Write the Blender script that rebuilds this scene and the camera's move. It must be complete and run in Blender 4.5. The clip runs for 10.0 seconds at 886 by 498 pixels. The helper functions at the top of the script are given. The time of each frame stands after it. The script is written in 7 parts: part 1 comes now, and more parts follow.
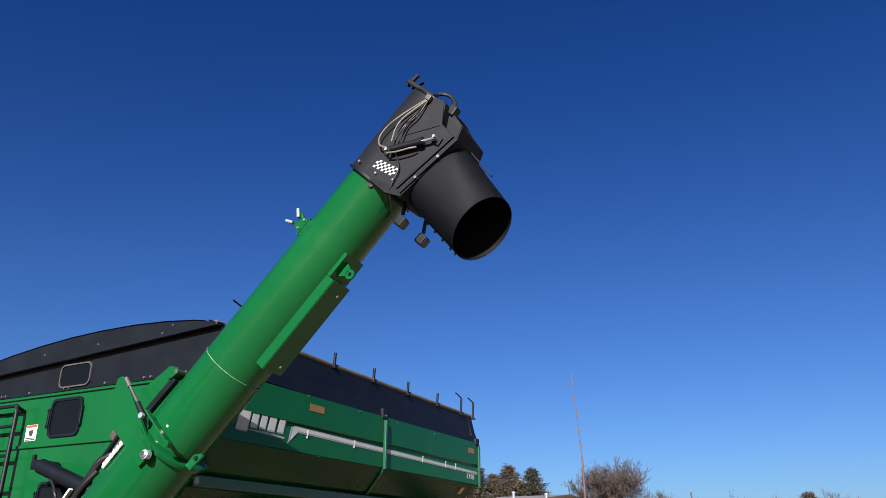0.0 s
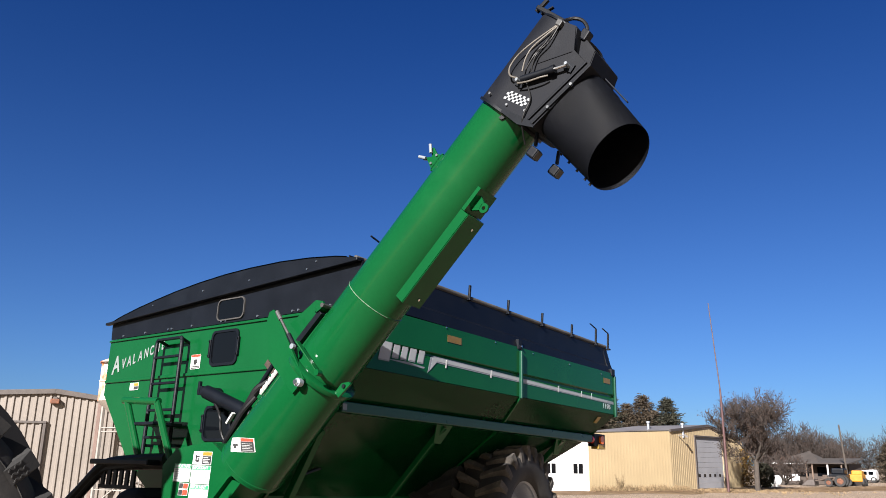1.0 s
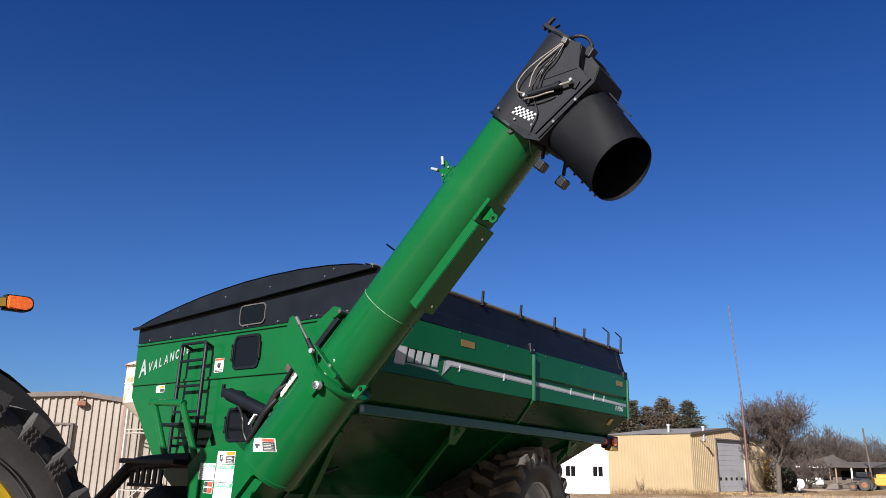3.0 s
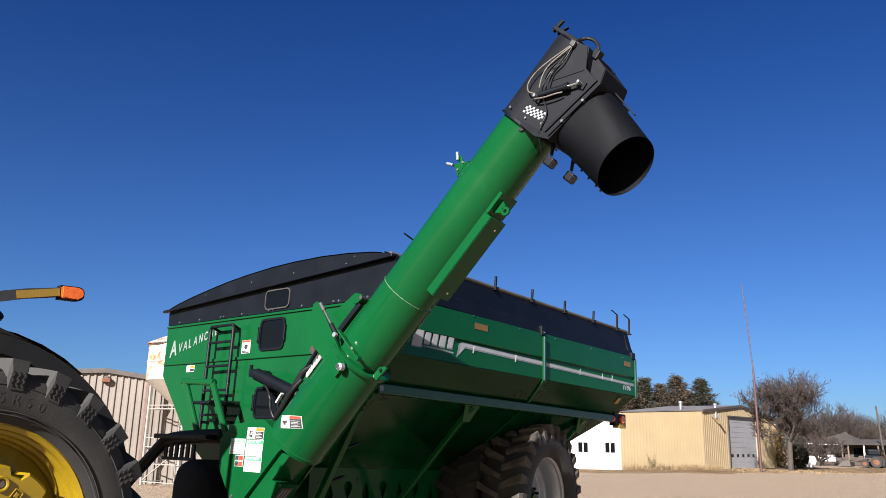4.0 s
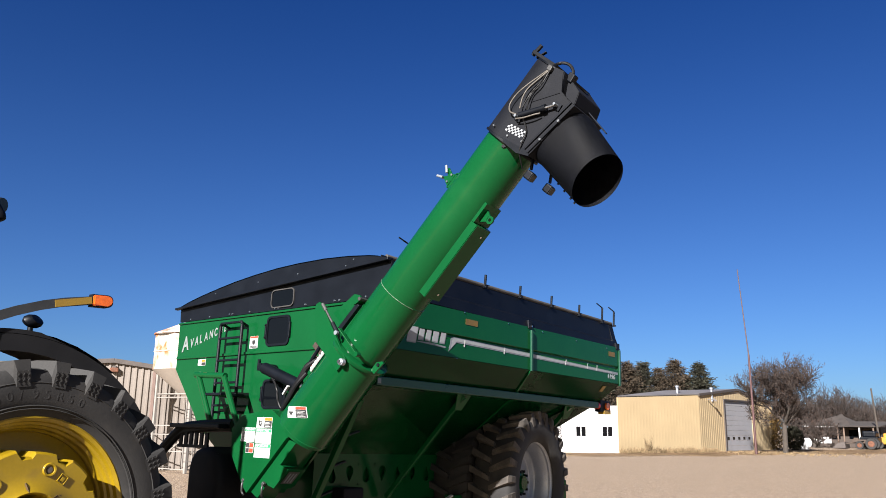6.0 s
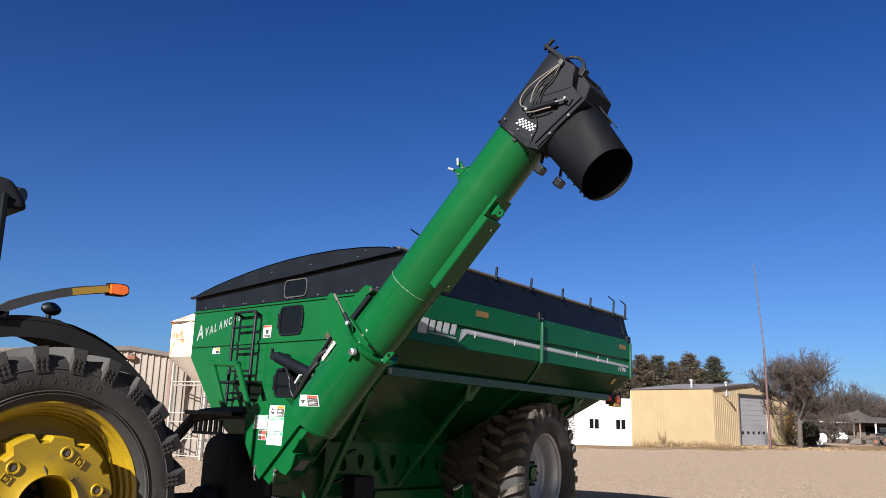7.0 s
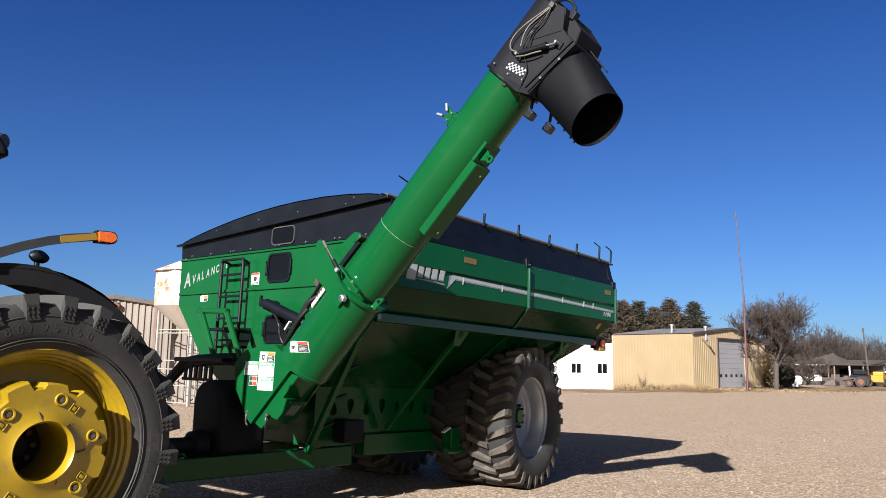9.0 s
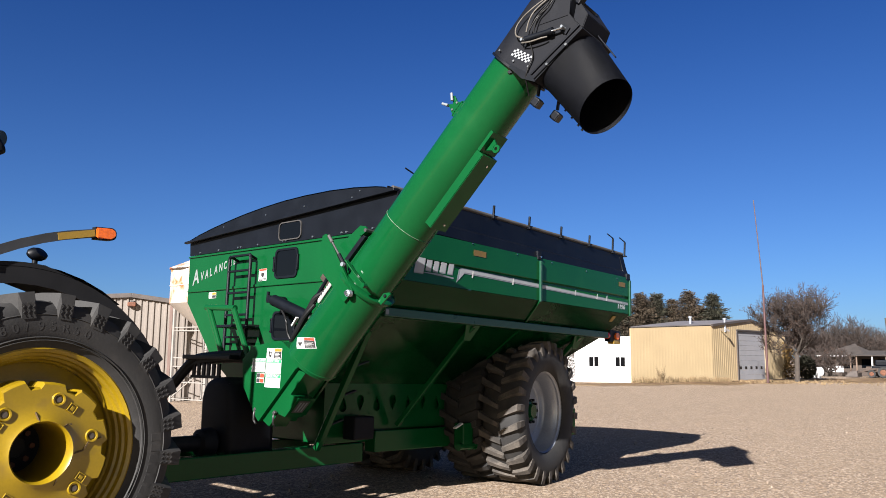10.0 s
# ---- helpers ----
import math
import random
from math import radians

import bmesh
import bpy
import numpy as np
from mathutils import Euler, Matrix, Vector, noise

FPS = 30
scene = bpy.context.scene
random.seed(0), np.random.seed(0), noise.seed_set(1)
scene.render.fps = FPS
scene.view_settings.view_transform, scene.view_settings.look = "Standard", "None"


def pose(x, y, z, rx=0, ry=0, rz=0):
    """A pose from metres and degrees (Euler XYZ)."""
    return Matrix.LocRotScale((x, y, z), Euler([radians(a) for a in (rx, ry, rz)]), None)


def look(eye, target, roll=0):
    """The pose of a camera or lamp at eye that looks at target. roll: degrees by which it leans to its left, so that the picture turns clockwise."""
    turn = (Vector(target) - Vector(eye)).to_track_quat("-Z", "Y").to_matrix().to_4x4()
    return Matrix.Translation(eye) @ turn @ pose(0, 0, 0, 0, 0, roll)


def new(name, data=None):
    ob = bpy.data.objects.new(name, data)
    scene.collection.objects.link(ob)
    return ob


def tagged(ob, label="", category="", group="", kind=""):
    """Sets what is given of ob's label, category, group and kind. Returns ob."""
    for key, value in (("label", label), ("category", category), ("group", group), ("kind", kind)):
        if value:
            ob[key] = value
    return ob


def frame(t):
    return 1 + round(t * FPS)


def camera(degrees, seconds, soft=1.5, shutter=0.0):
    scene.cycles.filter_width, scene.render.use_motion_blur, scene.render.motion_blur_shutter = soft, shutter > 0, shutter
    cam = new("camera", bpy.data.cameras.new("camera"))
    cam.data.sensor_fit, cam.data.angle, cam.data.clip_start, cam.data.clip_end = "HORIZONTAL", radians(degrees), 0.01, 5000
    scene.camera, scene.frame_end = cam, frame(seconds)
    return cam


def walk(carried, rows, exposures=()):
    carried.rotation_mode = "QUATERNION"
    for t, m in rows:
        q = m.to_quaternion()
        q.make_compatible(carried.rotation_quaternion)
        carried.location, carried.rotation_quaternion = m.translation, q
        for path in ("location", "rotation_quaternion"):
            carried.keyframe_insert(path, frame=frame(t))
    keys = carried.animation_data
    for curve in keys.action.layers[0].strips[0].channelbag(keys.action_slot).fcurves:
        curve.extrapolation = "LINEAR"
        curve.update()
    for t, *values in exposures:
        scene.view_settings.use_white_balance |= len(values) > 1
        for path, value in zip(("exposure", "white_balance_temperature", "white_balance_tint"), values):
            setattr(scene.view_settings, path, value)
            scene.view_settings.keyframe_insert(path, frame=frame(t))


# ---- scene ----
LENS = 59.5
cam = camera(LENS, 10.0, soft=0.9)
walk(cam, [
    (0, look((-5.874, -4.733, 1.715), (2.442, -0.401, 5.191), -0.68)),
    (0.5, look((-5.890, -4.723, 1.715), (2.238, 0.246, 4.756), 0.06)),
    (1, look((-5.898, -4.688, 1.725), (1.768, 1.166, 4.363), 0.81)),
    (1.5, look((-5.893, -4.686, 1.740), (1.722, 1.139, 4.582), 0.55)),
    (2, look((-5.936, -4.710, 1.744), (1.715, 1.015, 4.690), -0.18)),
    (2.5, look((-5.971, -4.721, 1.727), (1.611, 1.103, 4.656), -0.18)),
    (3, look((-6.070, -4.903, 1.702), (1.432, 1.147, 4.368), 0.98)),
    (4.5, look((-6.564, -5.290, 1.716), (0.861, 0.987, 4.053), 0.98)),
    (5, look((-6.673, -5.481, 1.730), (0.781, 0.788, 3.994), 0.55)),
    (6.5, look((-6.922, -5.718, 1.736), (0.562, 0.556, 3.884), 0.95)),
    (7, look((-6.909, -5.758, 1.728), (0.464, 0.667, 3.813), 1.49)),
    (7.5, look((-6.900, -5.761, 1.724), (0.520, 0.682, 3.574), 1.34)),
    (8, look((-6.923, -5.775, 1.717), (0.553, 0.651, 3.398), 1.23)),
    (8.5, look((-6.940, -5.754, 1.715), (0.594, 0.631, 3.286), 1.44)),
    (9, look((-6.947, -5.711, 1.717), (0.668, 0.613, 3.140), 1.04)),
    (9.5, look((-6.860, -5.676, 1.706), (0.746, 0.682, 3.015), 0.37)),
    (10, look((-6.767, -5.682, 1.719), (0.716, 0.811, 3.075), 0.46)),
], exposures=[(0.0, 1.82), (10.0, 1.82)])

# ---- light: low winter sun from behind, deep blue sky ----
SUN_WAY = Vector((1.89, 0.442, -1.0)).normalized()
world = bpy.data.worlds.new("sky")
scene.world = world
world.use_nodes = True
wn, wl = world.node_tree.nodes, world.node_tree.links
wn.clear()
sky = wn.new("ShaderNodeTexSky")
sky.sky_type = "NISHITA"
sky.sun_disc = False
sky.sun_elevation = math.asin(-SUN_WAY.z)
sky.sun_rotation = math.atan2(-SUN_WAY.x, -SUN_WAY.y)
sky.altitude = 400
sky.air_density, sky.dust_density, sky.ozone_density = 1.0, 0.35, 4.5
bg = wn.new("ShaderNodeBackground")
# paler towards the horizon, deeper overhead
way = wn.new("ShaderNodeTexCoord")
split = wn.new("ShaderNodeSeparateXYZ")
wl.new(way.outputs["Generated"], split.inputs[0])
rise = wn.new("ShaderNodeMapRange")
rise.interpolation_type = "SMOOTHSTEP"
rise.inputs[1].default_value, rise.inputs[2].default_value = 0.0, 0.66
wl.new(split.outputs["Z"], rise.inputs[0])
hue = wn.new("ShaderNodeMix")
hue.data_type = "RGBA"
hue.inputs[6].default_value = (0.70, 1.03, 1.60, 1)
hue.inputs[7].default_value = (0.188, 0.585, 1.31, 1)
wl.new(rise.outputs[0], hue.inputs[0])
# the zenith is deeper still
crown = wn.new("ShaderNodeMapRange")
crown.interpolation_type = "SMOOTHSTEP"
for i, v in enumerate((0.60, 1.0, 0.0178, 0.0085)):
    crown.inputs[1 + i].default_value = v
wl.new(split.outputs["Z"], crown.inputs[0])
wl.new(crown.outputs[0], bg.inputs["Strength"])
tint = wn.new("ShaderNodeMix")
tint.data_type, tint.blend_type = "RGBA", "MULTIPLY"
tint.inputs[0].default_value = 1.0
# the side of the sky towards the sun is whiter
turn = wn.new("ShaderNodeVectorMath")
turn.operation = "DOT_PRODUCT"
wl.new(way.outputs["Generated"], turn.inputs[0])
turn.inputs[1].default_value = -SUN_WAY
glow = wn.new("ShaderNodeMapRange")
glow.inputs[1].default_value, glow.inputs[2].default_value = -0.1, 0.9
wl.new(turn.outputs["Value"], glow.inputs[0])
warm = wn.new("ShaderNodeMix")
warm.data_type = "RGBA"
warm.inputs[7].default_value = (3.6, 2.3, 1.3, 1)
wl.new(glow.outputs[0], warm.inputs[0])
wl.new(hue.outputs[2], warm.inputs[6])
wl.new(warm.outputs[2], tint.inputs[7])
out = wn.new("ShaderNodeOutputWorld")
wl.new(sky.outputs[0], tint.inputs[6])
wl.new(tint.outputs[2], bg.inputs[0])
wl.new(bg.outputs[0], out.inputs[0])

lamp = bpy.data.lights.new("sun", "SUN")
lamp.energy, lamp.angle, lamp.color = 5.0, radians(0.53), (1.0, 0.955, 0.93)
sun = new("sun", lamp)
sun.matrix_basis = SUN_WAY.to_track_quat("-Z", "Y").to_matrix().to_4x4() @ Matrix.Translation((0, 0, 60))


# ---- materials ----
def mat(name, color, rough=0.6, metal=0.0, vary=0.12, scale=6.0, fine=60.0, bump=0.02, coat=0.0, stain=None, stain_amount=0.0, stain_scale=2.0, spec=0.5, bump_scale=None, random=0.0, stretch=(1, 1, 1)):
    """A surface with two scales of colour variation, relief and, where given, stains of another colour."""
    m = bpy.data.materials.new(name)
    m.use_nodes = True
    n, l = m.node_tree.nodes, m.node_tree.links
    b = n["Principled BSDF"]
    co = n.new("ShaderNodeTexCoord")
    mp = n.new("ShaderNodeMapping")
    mp.inputs["Scale"].default_value = stretch
    l.new(co.outputs["Object"], mp.inputs[0])

    def noise_at(s, detail=4):
        t = n.new("ShaderNodeTexNoise")
        t.inputs["Scale"].default_value, t.inputs["Detail"].default_value = s, detail
        l.new(mp.outputs[0], t.inputs["Vector"])
        return t

    def blend(fac, a, c2, mode="MIX"):
        x = n.new("ShaderNodeMix")
        x.data_type, x.blend_type = "RGBA", mode
        for sock, v in ((x.inputs[0], fac), (x.inputs[6], a), (x.inputs[7], c2)):
            if isinstance(v, bpy.types.NodeSocket):
                l.new(v, sock)
            else:
                sock.default_value = (*v, 1) if isinstance(v, tuple) else v
        return x.outputs[2]

    big, small = noise_at(scale), noise_at(fine)
    dark = tuple(c * (1 - vary * 1.6) for c in color)
    light = tuple(min(1, c * (1 + vary * 1.3)) for c in color)
    ramp = n.new("ShaderNodeMapRange")
    ramp.inputs[1].default_value, ramp.inputs[2].default_value = 0.3, 0.7
    l.new(big.outputs["Fac"], ramp.inputs[0])
    col = blend(ramp.outputs[0], dark, light)
    speck = n.new("ShaderNodeMapRange")
    speck.inputs[1].default_value, speck.inputs[2].default_value = 0.25, 0.75
    speck.inputs[3].default_value, speck.inputs[4].default_value = 1 - vary, 1 + vary
    l.new(small.outputs["Fac"], speck.inputs[0])
    com = n.new("ShaderNodeCombineColor")
    for i in range(3):
        l.new(speck.outputs[0], com.inputs[i])
    col = blend(1.0, col, com.outputs[0], "MULTIPLY")
    if random:
        info = n.new("ShaderNodeObjectInfo")
        rr = n.new("ShaderNodeMapRange")
        rr.inputs[3].default_value, rr.inputs[4].default_value = 1 - random, 1 + random
        l.new(info.outputs["Random"], rr.inputs[0])
        c3 = n.new("ShaderNodeCombineColor")
        for i in range(3):
            l.new(rr.outputs[0], c3.inputs[i])
        col = blend(1.0, col, c3.outputs[0], "MULTIPLY")
    if stain:
        st = noise_at(stain_scale, 6)
        sr = n.new("ShaderNodeMapRange")
        sr.inputs[1].default_value, sr.inputs[2].default_value = 1 - stain_amount - 0.08, 1 - stain_amount + 0.08
        l.new(st.outputs["Fac"], sr.inputs[0])
        col = blend(sr.outputs[0], col, stain)
    l.new(col, b.inputs["Base Color"])
    ro = n.new("ShaderNodeMapRange")
    ro.inputs[3].default_value, ro.inputs[4].default_value = max(0.02, rough - 0.08), min(1, rough + 0.1)
    l.new(big.outputs["Fac"], ro.inputs[0])
    l.new(ro.outputs[0], b.inputs["Roughness"])
    b.inputs["Metallic"].default_value = metal
    b.inputs["Specular IOR Level"].default_value = spec
    b.inputs["Coat Weight"].default_value = coat
    b.inputs["Coat Roughness"].default_value = 0.12
    if bump:
        bp = n.new("ShaderNodeBump")
        bp.inputs["Strength"].default_value, bp.inputs["Distance"].default_value = 0.5, bump
        src = noise_at(bump_scale or fine, 5)
        l.new(src.outputs["Fac"], bp.inputs["Height"])
        l.new(bp.outputs[0], b.inputs["Normal"])
    return m


GREEN = mat("green_paint", (0.0021, 0.0475, 0.0128), 0.16, vary=0.05, scale=1.5, fine=40, bump=0.0, coat=0.0, spec=0.19, stain=(0.0042, 0.05292, 0.0152), stain_amount=0.3, stain_scale=2)
GREEN_RAIL = mat("green_rail_paint", (0.0051, 0.0425, 0.0221), 0.3, vary=0.06, scale=3, fine=50, bump=0.0008, spec=0.4)
BLACK = mat("black_paint", (0.0013, 0.0023, 0.0047), 0.46, vary=0.15, scale=3, fine=70, bump=0.001, stain=(0.0023, 0.0036, 0.0064), stain_amount=0.35, stain_scale=5, spec=0.2)
BLACK_POLY = mat("black_plastic", (0.0019, 0.0026, 0.0050), 0.66, vary=0.15, scale=6, fine=120, bump=0.0008, stain=(0.0036, 0.0044, 0.0072), stain_amount=0.36, stain_scale=9, spec=0.2)
TARP = mat("black_tarp", (0.0051, 0.00578, 0.007225), 0.5, vary=0.15, scale=4, fine=90, bump=0.003, spec=0.3)
DUSTY_TARP = mat("dusty_tarp_edge", (0.036, 0.034, 0.034), 0.85, vary=0.25, scale=5, fine=60, bump=0.002)
RUBBER = mat("tyre_rubber", (0.0105, 0.0100, 0.0097), 0.75, vary=0.2, scale=5, fine=60, bump=0.002, stain=(0.019, 0.0172, 0.0155), stain_amount=0.38, stain_scale=6)
RUBBER_DUSTY = mat("dusty_tread_rubber", (0.062, 0.053, 0.044), 0.9, vary=0.25, scale=7, fine=50, bump=0.003, stain=(0.026, 0.023, 0.020), stain_amount=0.45, stain_scale=5)
YELLOW = mat("yellow_paint", (0.2092, 0.1365, 0.003486), 0.35, vary=0.06, scale=4, fine=60, bump=0.0008, coat=0.2, stain=(0.1569, 0.1017, 0.01162), stain_amount=0.36, stain_scale=6)
STEEL = mat("grey_rim_steel", (0.30, 0.325, 0.375), 0.4, metal=0.6, vary=0.08, scale=4, bump=0.0008)
DARK_TRIM_STEEL = mat("dull_zinc", (0.05, 0.05, 0.05), 0.5, metal=0.5, vary=0.2, bump=0.0)
CHROME = mat("bright_steel", (0.6, 0.6, 0.6), 0.25, metal=1.0, vary=0.06, bump=0.0)
HOSE = mat("black_hose", (0.003, 0.003, 0.0034), 0.5, vary=0.15, bump=0.001, spec=0.25)
HOSE_TAN = mat("tan_hose", (0.075, 0.066, 0.054), 0.6, vary=0.12, bump=0.001)
WHITE = mat("white_vinyl", (0.40, 0.405, 0.40), 0.45, vary=0.03, bump=0.0)
SILVER = mat("silver_vinyl", (0.2295, 0.2422, 0.255), 0.4, vary=0.05, bump=0.0)
LETTER = mat("pale_letter_vinyl", (0.15, 0.17, 0.165), 0.5, vary=0.08, scale=12, bump=0.0)
GREY_V = mat("grey_vinyl", (0.136, 0.153, 0.17), 0.45, vary=0.05, bump=0.0)
BLACK_V = mat("black_vinyl", (0.02, 0.02, 0.02), 0.5, vary=0.05, bump=0.0)
RED_V = mat("red_vinyl", (0.55, 0.04, 0.02), 0.45, vary=0.05, bump=0.0)
ORANGE_V = mat("orange_vinyl", (0.51, 0.136, 0.0136), 0.45, vary=0.05, bump=0.0)
AMBER_V = mat("amber_reflector", (0.2295, 0.1403, 0.01912), 0.3, vary=0.05, bump=0.0)
AMBER_DIM = mat("dull_amber_reflector", (0.115, 0.07, 0.014), 0.4, vary=0.08, bump=0.0)
DGREEN_V = mat("green_vinyl", (0.02, 0.22, 0.09), 0.45, vary=0.05, bump=0.0)
ORANGE_LENS = mat("orange_lens", (0.578, 0.1088, 0.0102), 0.2, vary=0.1, scale=30, bump=0.001, coat=0.4)
RED_LENS = mat("red_lens", (0.5, 0.02, 0.015), 0.2, vary=0.1, scale=30, bump=0.001, coat=0.4)
RUST = mat("rusty_steel", (0.1088, 0.0408, 0.0204), 0.8, vary=0.3, scale=12, bump=0.002)
CLAMP = mat("brown_clamp_steel", (0.03, 0.018, 0.012), 0.7, vary=0.25, scale=12, bump=0.001)
CRACK = mat("crack_dirt", (0.06, 0.035, 0.01), 0.9, vary=0.2, bump=0.0)
LAMP_LENS = mat("lamp_lens", (0.012, 0.013, 0.015), 0.3, vary=0.15, scale=40, bump=0.002, spec=0.4)


def glass(name, tint, rough=0.05):
    m = bpy.data.materials.new(name)
    m.use_nodes = True
    b = m.node_tree.nodes["Principled BSDF"]
    b.inputs["Base Color"].default_value = (*tint, 1)
    b.inputs["Roughness"].default_value = rough
    b.inputs["Specular IOR Level"].default_value = 0.16
    return m


DARK_GLASS = glass("dark_window", (0.002, 0.0026, 0.0036))


# ---- mesh tools ----
def mesh_object(name, bm, material, parent=None, label="", smooth=False):
    me = bpy.data.meshes.new(name)
    bmesh.ops.recalc_face_normals(bm, faces=bm.faces[:])
    if smooth:
        for f in bm.faces:
            f.smooth = True
        for e in bm.edges:
            if len(e.link_faces) == 2 and e.calc_face_angle(0) > radians(35):
                e.smooth = False
    bm.to_mesh(me)
    bm.free()
    for one in material if isinstance(material, (list, tuple)) else [material]:
        me.materials.append(one)
    ob = new(name, me)
    if parent:
        ob.parent = parent
    if label:
        ob["label"] = label
    return ob


def part(name, bm, material, parent, label="", smooth=False):
    return mesh_object(name, bm, material, parent, label, smooth)


def empty(name, m=None):
    ob = new(name)
    ob.empty_display_size = 0.2
    if m is not None:
        ob.matrix_basis = m
    return ob


def box(bm, lo, hi, bevel=0.0, m=None):
    """A box between two corners, with bevelled edges."""
    size = [b - a for a, b in zip(lo, hi)]
    mid = [(a + b) / 2 for a, b in zip(lo, hi)]
    base = Matrix.Translation(mid) @ Matrix.Diagonal((*size, 1))
    got = bmesh.ops.create_cube(bm, size=1, matrix=(m @ base) if m else base)
    if bevel:
        edges = list({e for v in got["verts"] for e in v.link_edges})
        bmesh.ops.bevel(bm, geom=edges, offset=bevel, segments=2, affect="EDGES", profile=0.5)
    return bm


def bar(bm, a, b, w, h=None, bevel=0.0, up=(0, 0, 1)):
    """A square bar from a to b."""
    a, b = Vector(a), Vector(b)
    d = b - a
    q = d.normalized()
    side = q.cross(Vector(up))
    if side.length < 1e-4:
        side = q.cross(Vector((0, 1, 0)))
    side.normalize()
    top = side.cross(q)
    m = Matrix((side, q, top)).transposed().to_4x4()
    m.translation = (a + b) / 2
    h = h or w
    return box(bm, (-w / 2, -d.length / 2, -h / 2), (w / 2, d.length / 2, h / 2), bevel, m)


def rod(bm, a, b, r, r2=None, seg=16, caps=True):
    """A round bar from a to b."""
    a, b = Vector(a), Vector(b)
    d = b - a
    m = d.to_track_quat("Z", "Y").to_matrix().to_4x4()
    m.translation = (a + b) / 2
    bmesh.ops.create_cone(bm, cap_ends=caps, segments=seg, radius1=r, radius2=r if r2 is None else r2, depth=d.length, matrix=m)
    return bm


def pipe(bm, pts, r, seg=8, smooth_steps=6):
    """A round hose along a smooth curve through the points."""
    pts = [Vector(p) for p in pts]
    path = []
    for i in range(len(pts) - 1):
        p0, p1, p2, p3 = pts[max(i - 1, 0)], pts[i], pts[i + 1], pts[min(i + 2, len(pts) - 1)]
        for k in range(smooth_steps):
            t = k / smooth_steps
            path.append(0.5 * (2 * p1 + (p2 - p0) * t + (2 * p0 - 5 * p1 + 4 * p2 - p3) * t * t + (3 * p1 - p0 - 3 * p2 + p3) * t ** 3))
    path.append(pts[-1])
    rings = []
    for i, p in enumerate(path):
        d = (path[min(i + 1, len(path) - 1)] - path[max(i - 1, 0)]).normalized()
        side = d.cross(Vector((0.31, 0.2, 0.93))).normalized()
        top = side.cross(d)
        rings.append([bm.verts.new(p + r * (math.cos(2 * math.pi * k / seg) * side + math.sin(2 * math.pi * k / seg) * top)) for k in range(seg)])
    for a, b in zip(rings, rings[1:]):
        for k in range(seg):
            bm.faces.new((a[k], a[(k + 1) % seg], b[(k + 1) % seg], b[k]))
    bm.faces.new(rings[0][::-1])
    bm.faces.new(rings[-1])
    return bm


def slab(bm, pts, thick):
    """A flat sheet with the given outline, thickened by the vector thick."""
    thick = Vector(thick)
    a = [bm.verts.new(Vector(p)) for p in pts]
    b = [bm.verts.new(Vector(p) + thick) for p in pts]
    n = len(pts)
    bm.faces.new(a)
    bm.faces.new(b[::-1])
    for i in range(n):
        bm.faces.new((a[i], b[i], b[(i + 1) % n], a[(i + 1) % n]))
    return bm


def rounded(cy, cz, w, h, r, steps=4):
    """The outline of a rounded rectangle, as pairs."""
    pts = []
    for qx, qy, a0 in ((1, 1, 0), (-1, 1, 90), (-1, -1, 180), (1, -1, 270)):
        for k in range(steps + 1):
            a = radians(a0 + 90 * k / steps)
            pts.append((cy + qx * (w / 2 - r) + r * math.cos(a), cz + qy * (h / 2 - r) + r * math.sin(a)))
    return pts


def lathe(bm, profile, m=None, seg=48, a0=0.0, a1=2 * math.pi):
    """A profile of (radius, height) turned about the z axis."""
    m = m or Matrix()
    full = abs(a1 - a0 - 2 * math.pi) < 1e-6
    count = seg if full else seg + 1
    rings = []
    for k in range(count):
        a = a0 + (a1 - a0) * k / seg
        rings.append([bm.verts.new(m @ Vector((r * math.cos(a), r * math.sin(a), h))) for r, h in profile])
    for k in range(seg):
        a, b = rings[k], rings[(k + 1) % count]
        for i in range(len(profile) - 1):
            bm.faces.new((a[i], a[i + 1], b[i + 1], b[i]))
    return bm


def B():
    return bmesh.new()


def lettering(name, words, size, m, material, parent, depth=0.002, shear=0.0, squash=1.0, bold=0.0):
    """Flat raised letters of Blender's own font as a mesh; m puts their plane."""
    cu = bpy.data.curves.new(name, "FONT")
    cu.body, cu.size, cu.extrude, cu.shear, cu.offset = words, size, depth, shear, bold
    ob = bpy.data.objects.new(name, cu)
    me = bpy.data.meshes.new_from_object(ob)
    bpy.data.objects.remove(ob)
    me.transform(m @ Matrix.Diagonal((squash, 1, 1, 1)))
    me.materials.append(material)
    got = new(name, me)
    got.parent = parent
    return got


def axes(origin, right, up):
    """A pose whose x runs along right and y along up."""
    r, u = Vector(right).normalized(), Vector(up).normalized()
    m = Matrix((r, u, r.cross(u))).transposed().to_4x4()
    m.translation = origin
    return m


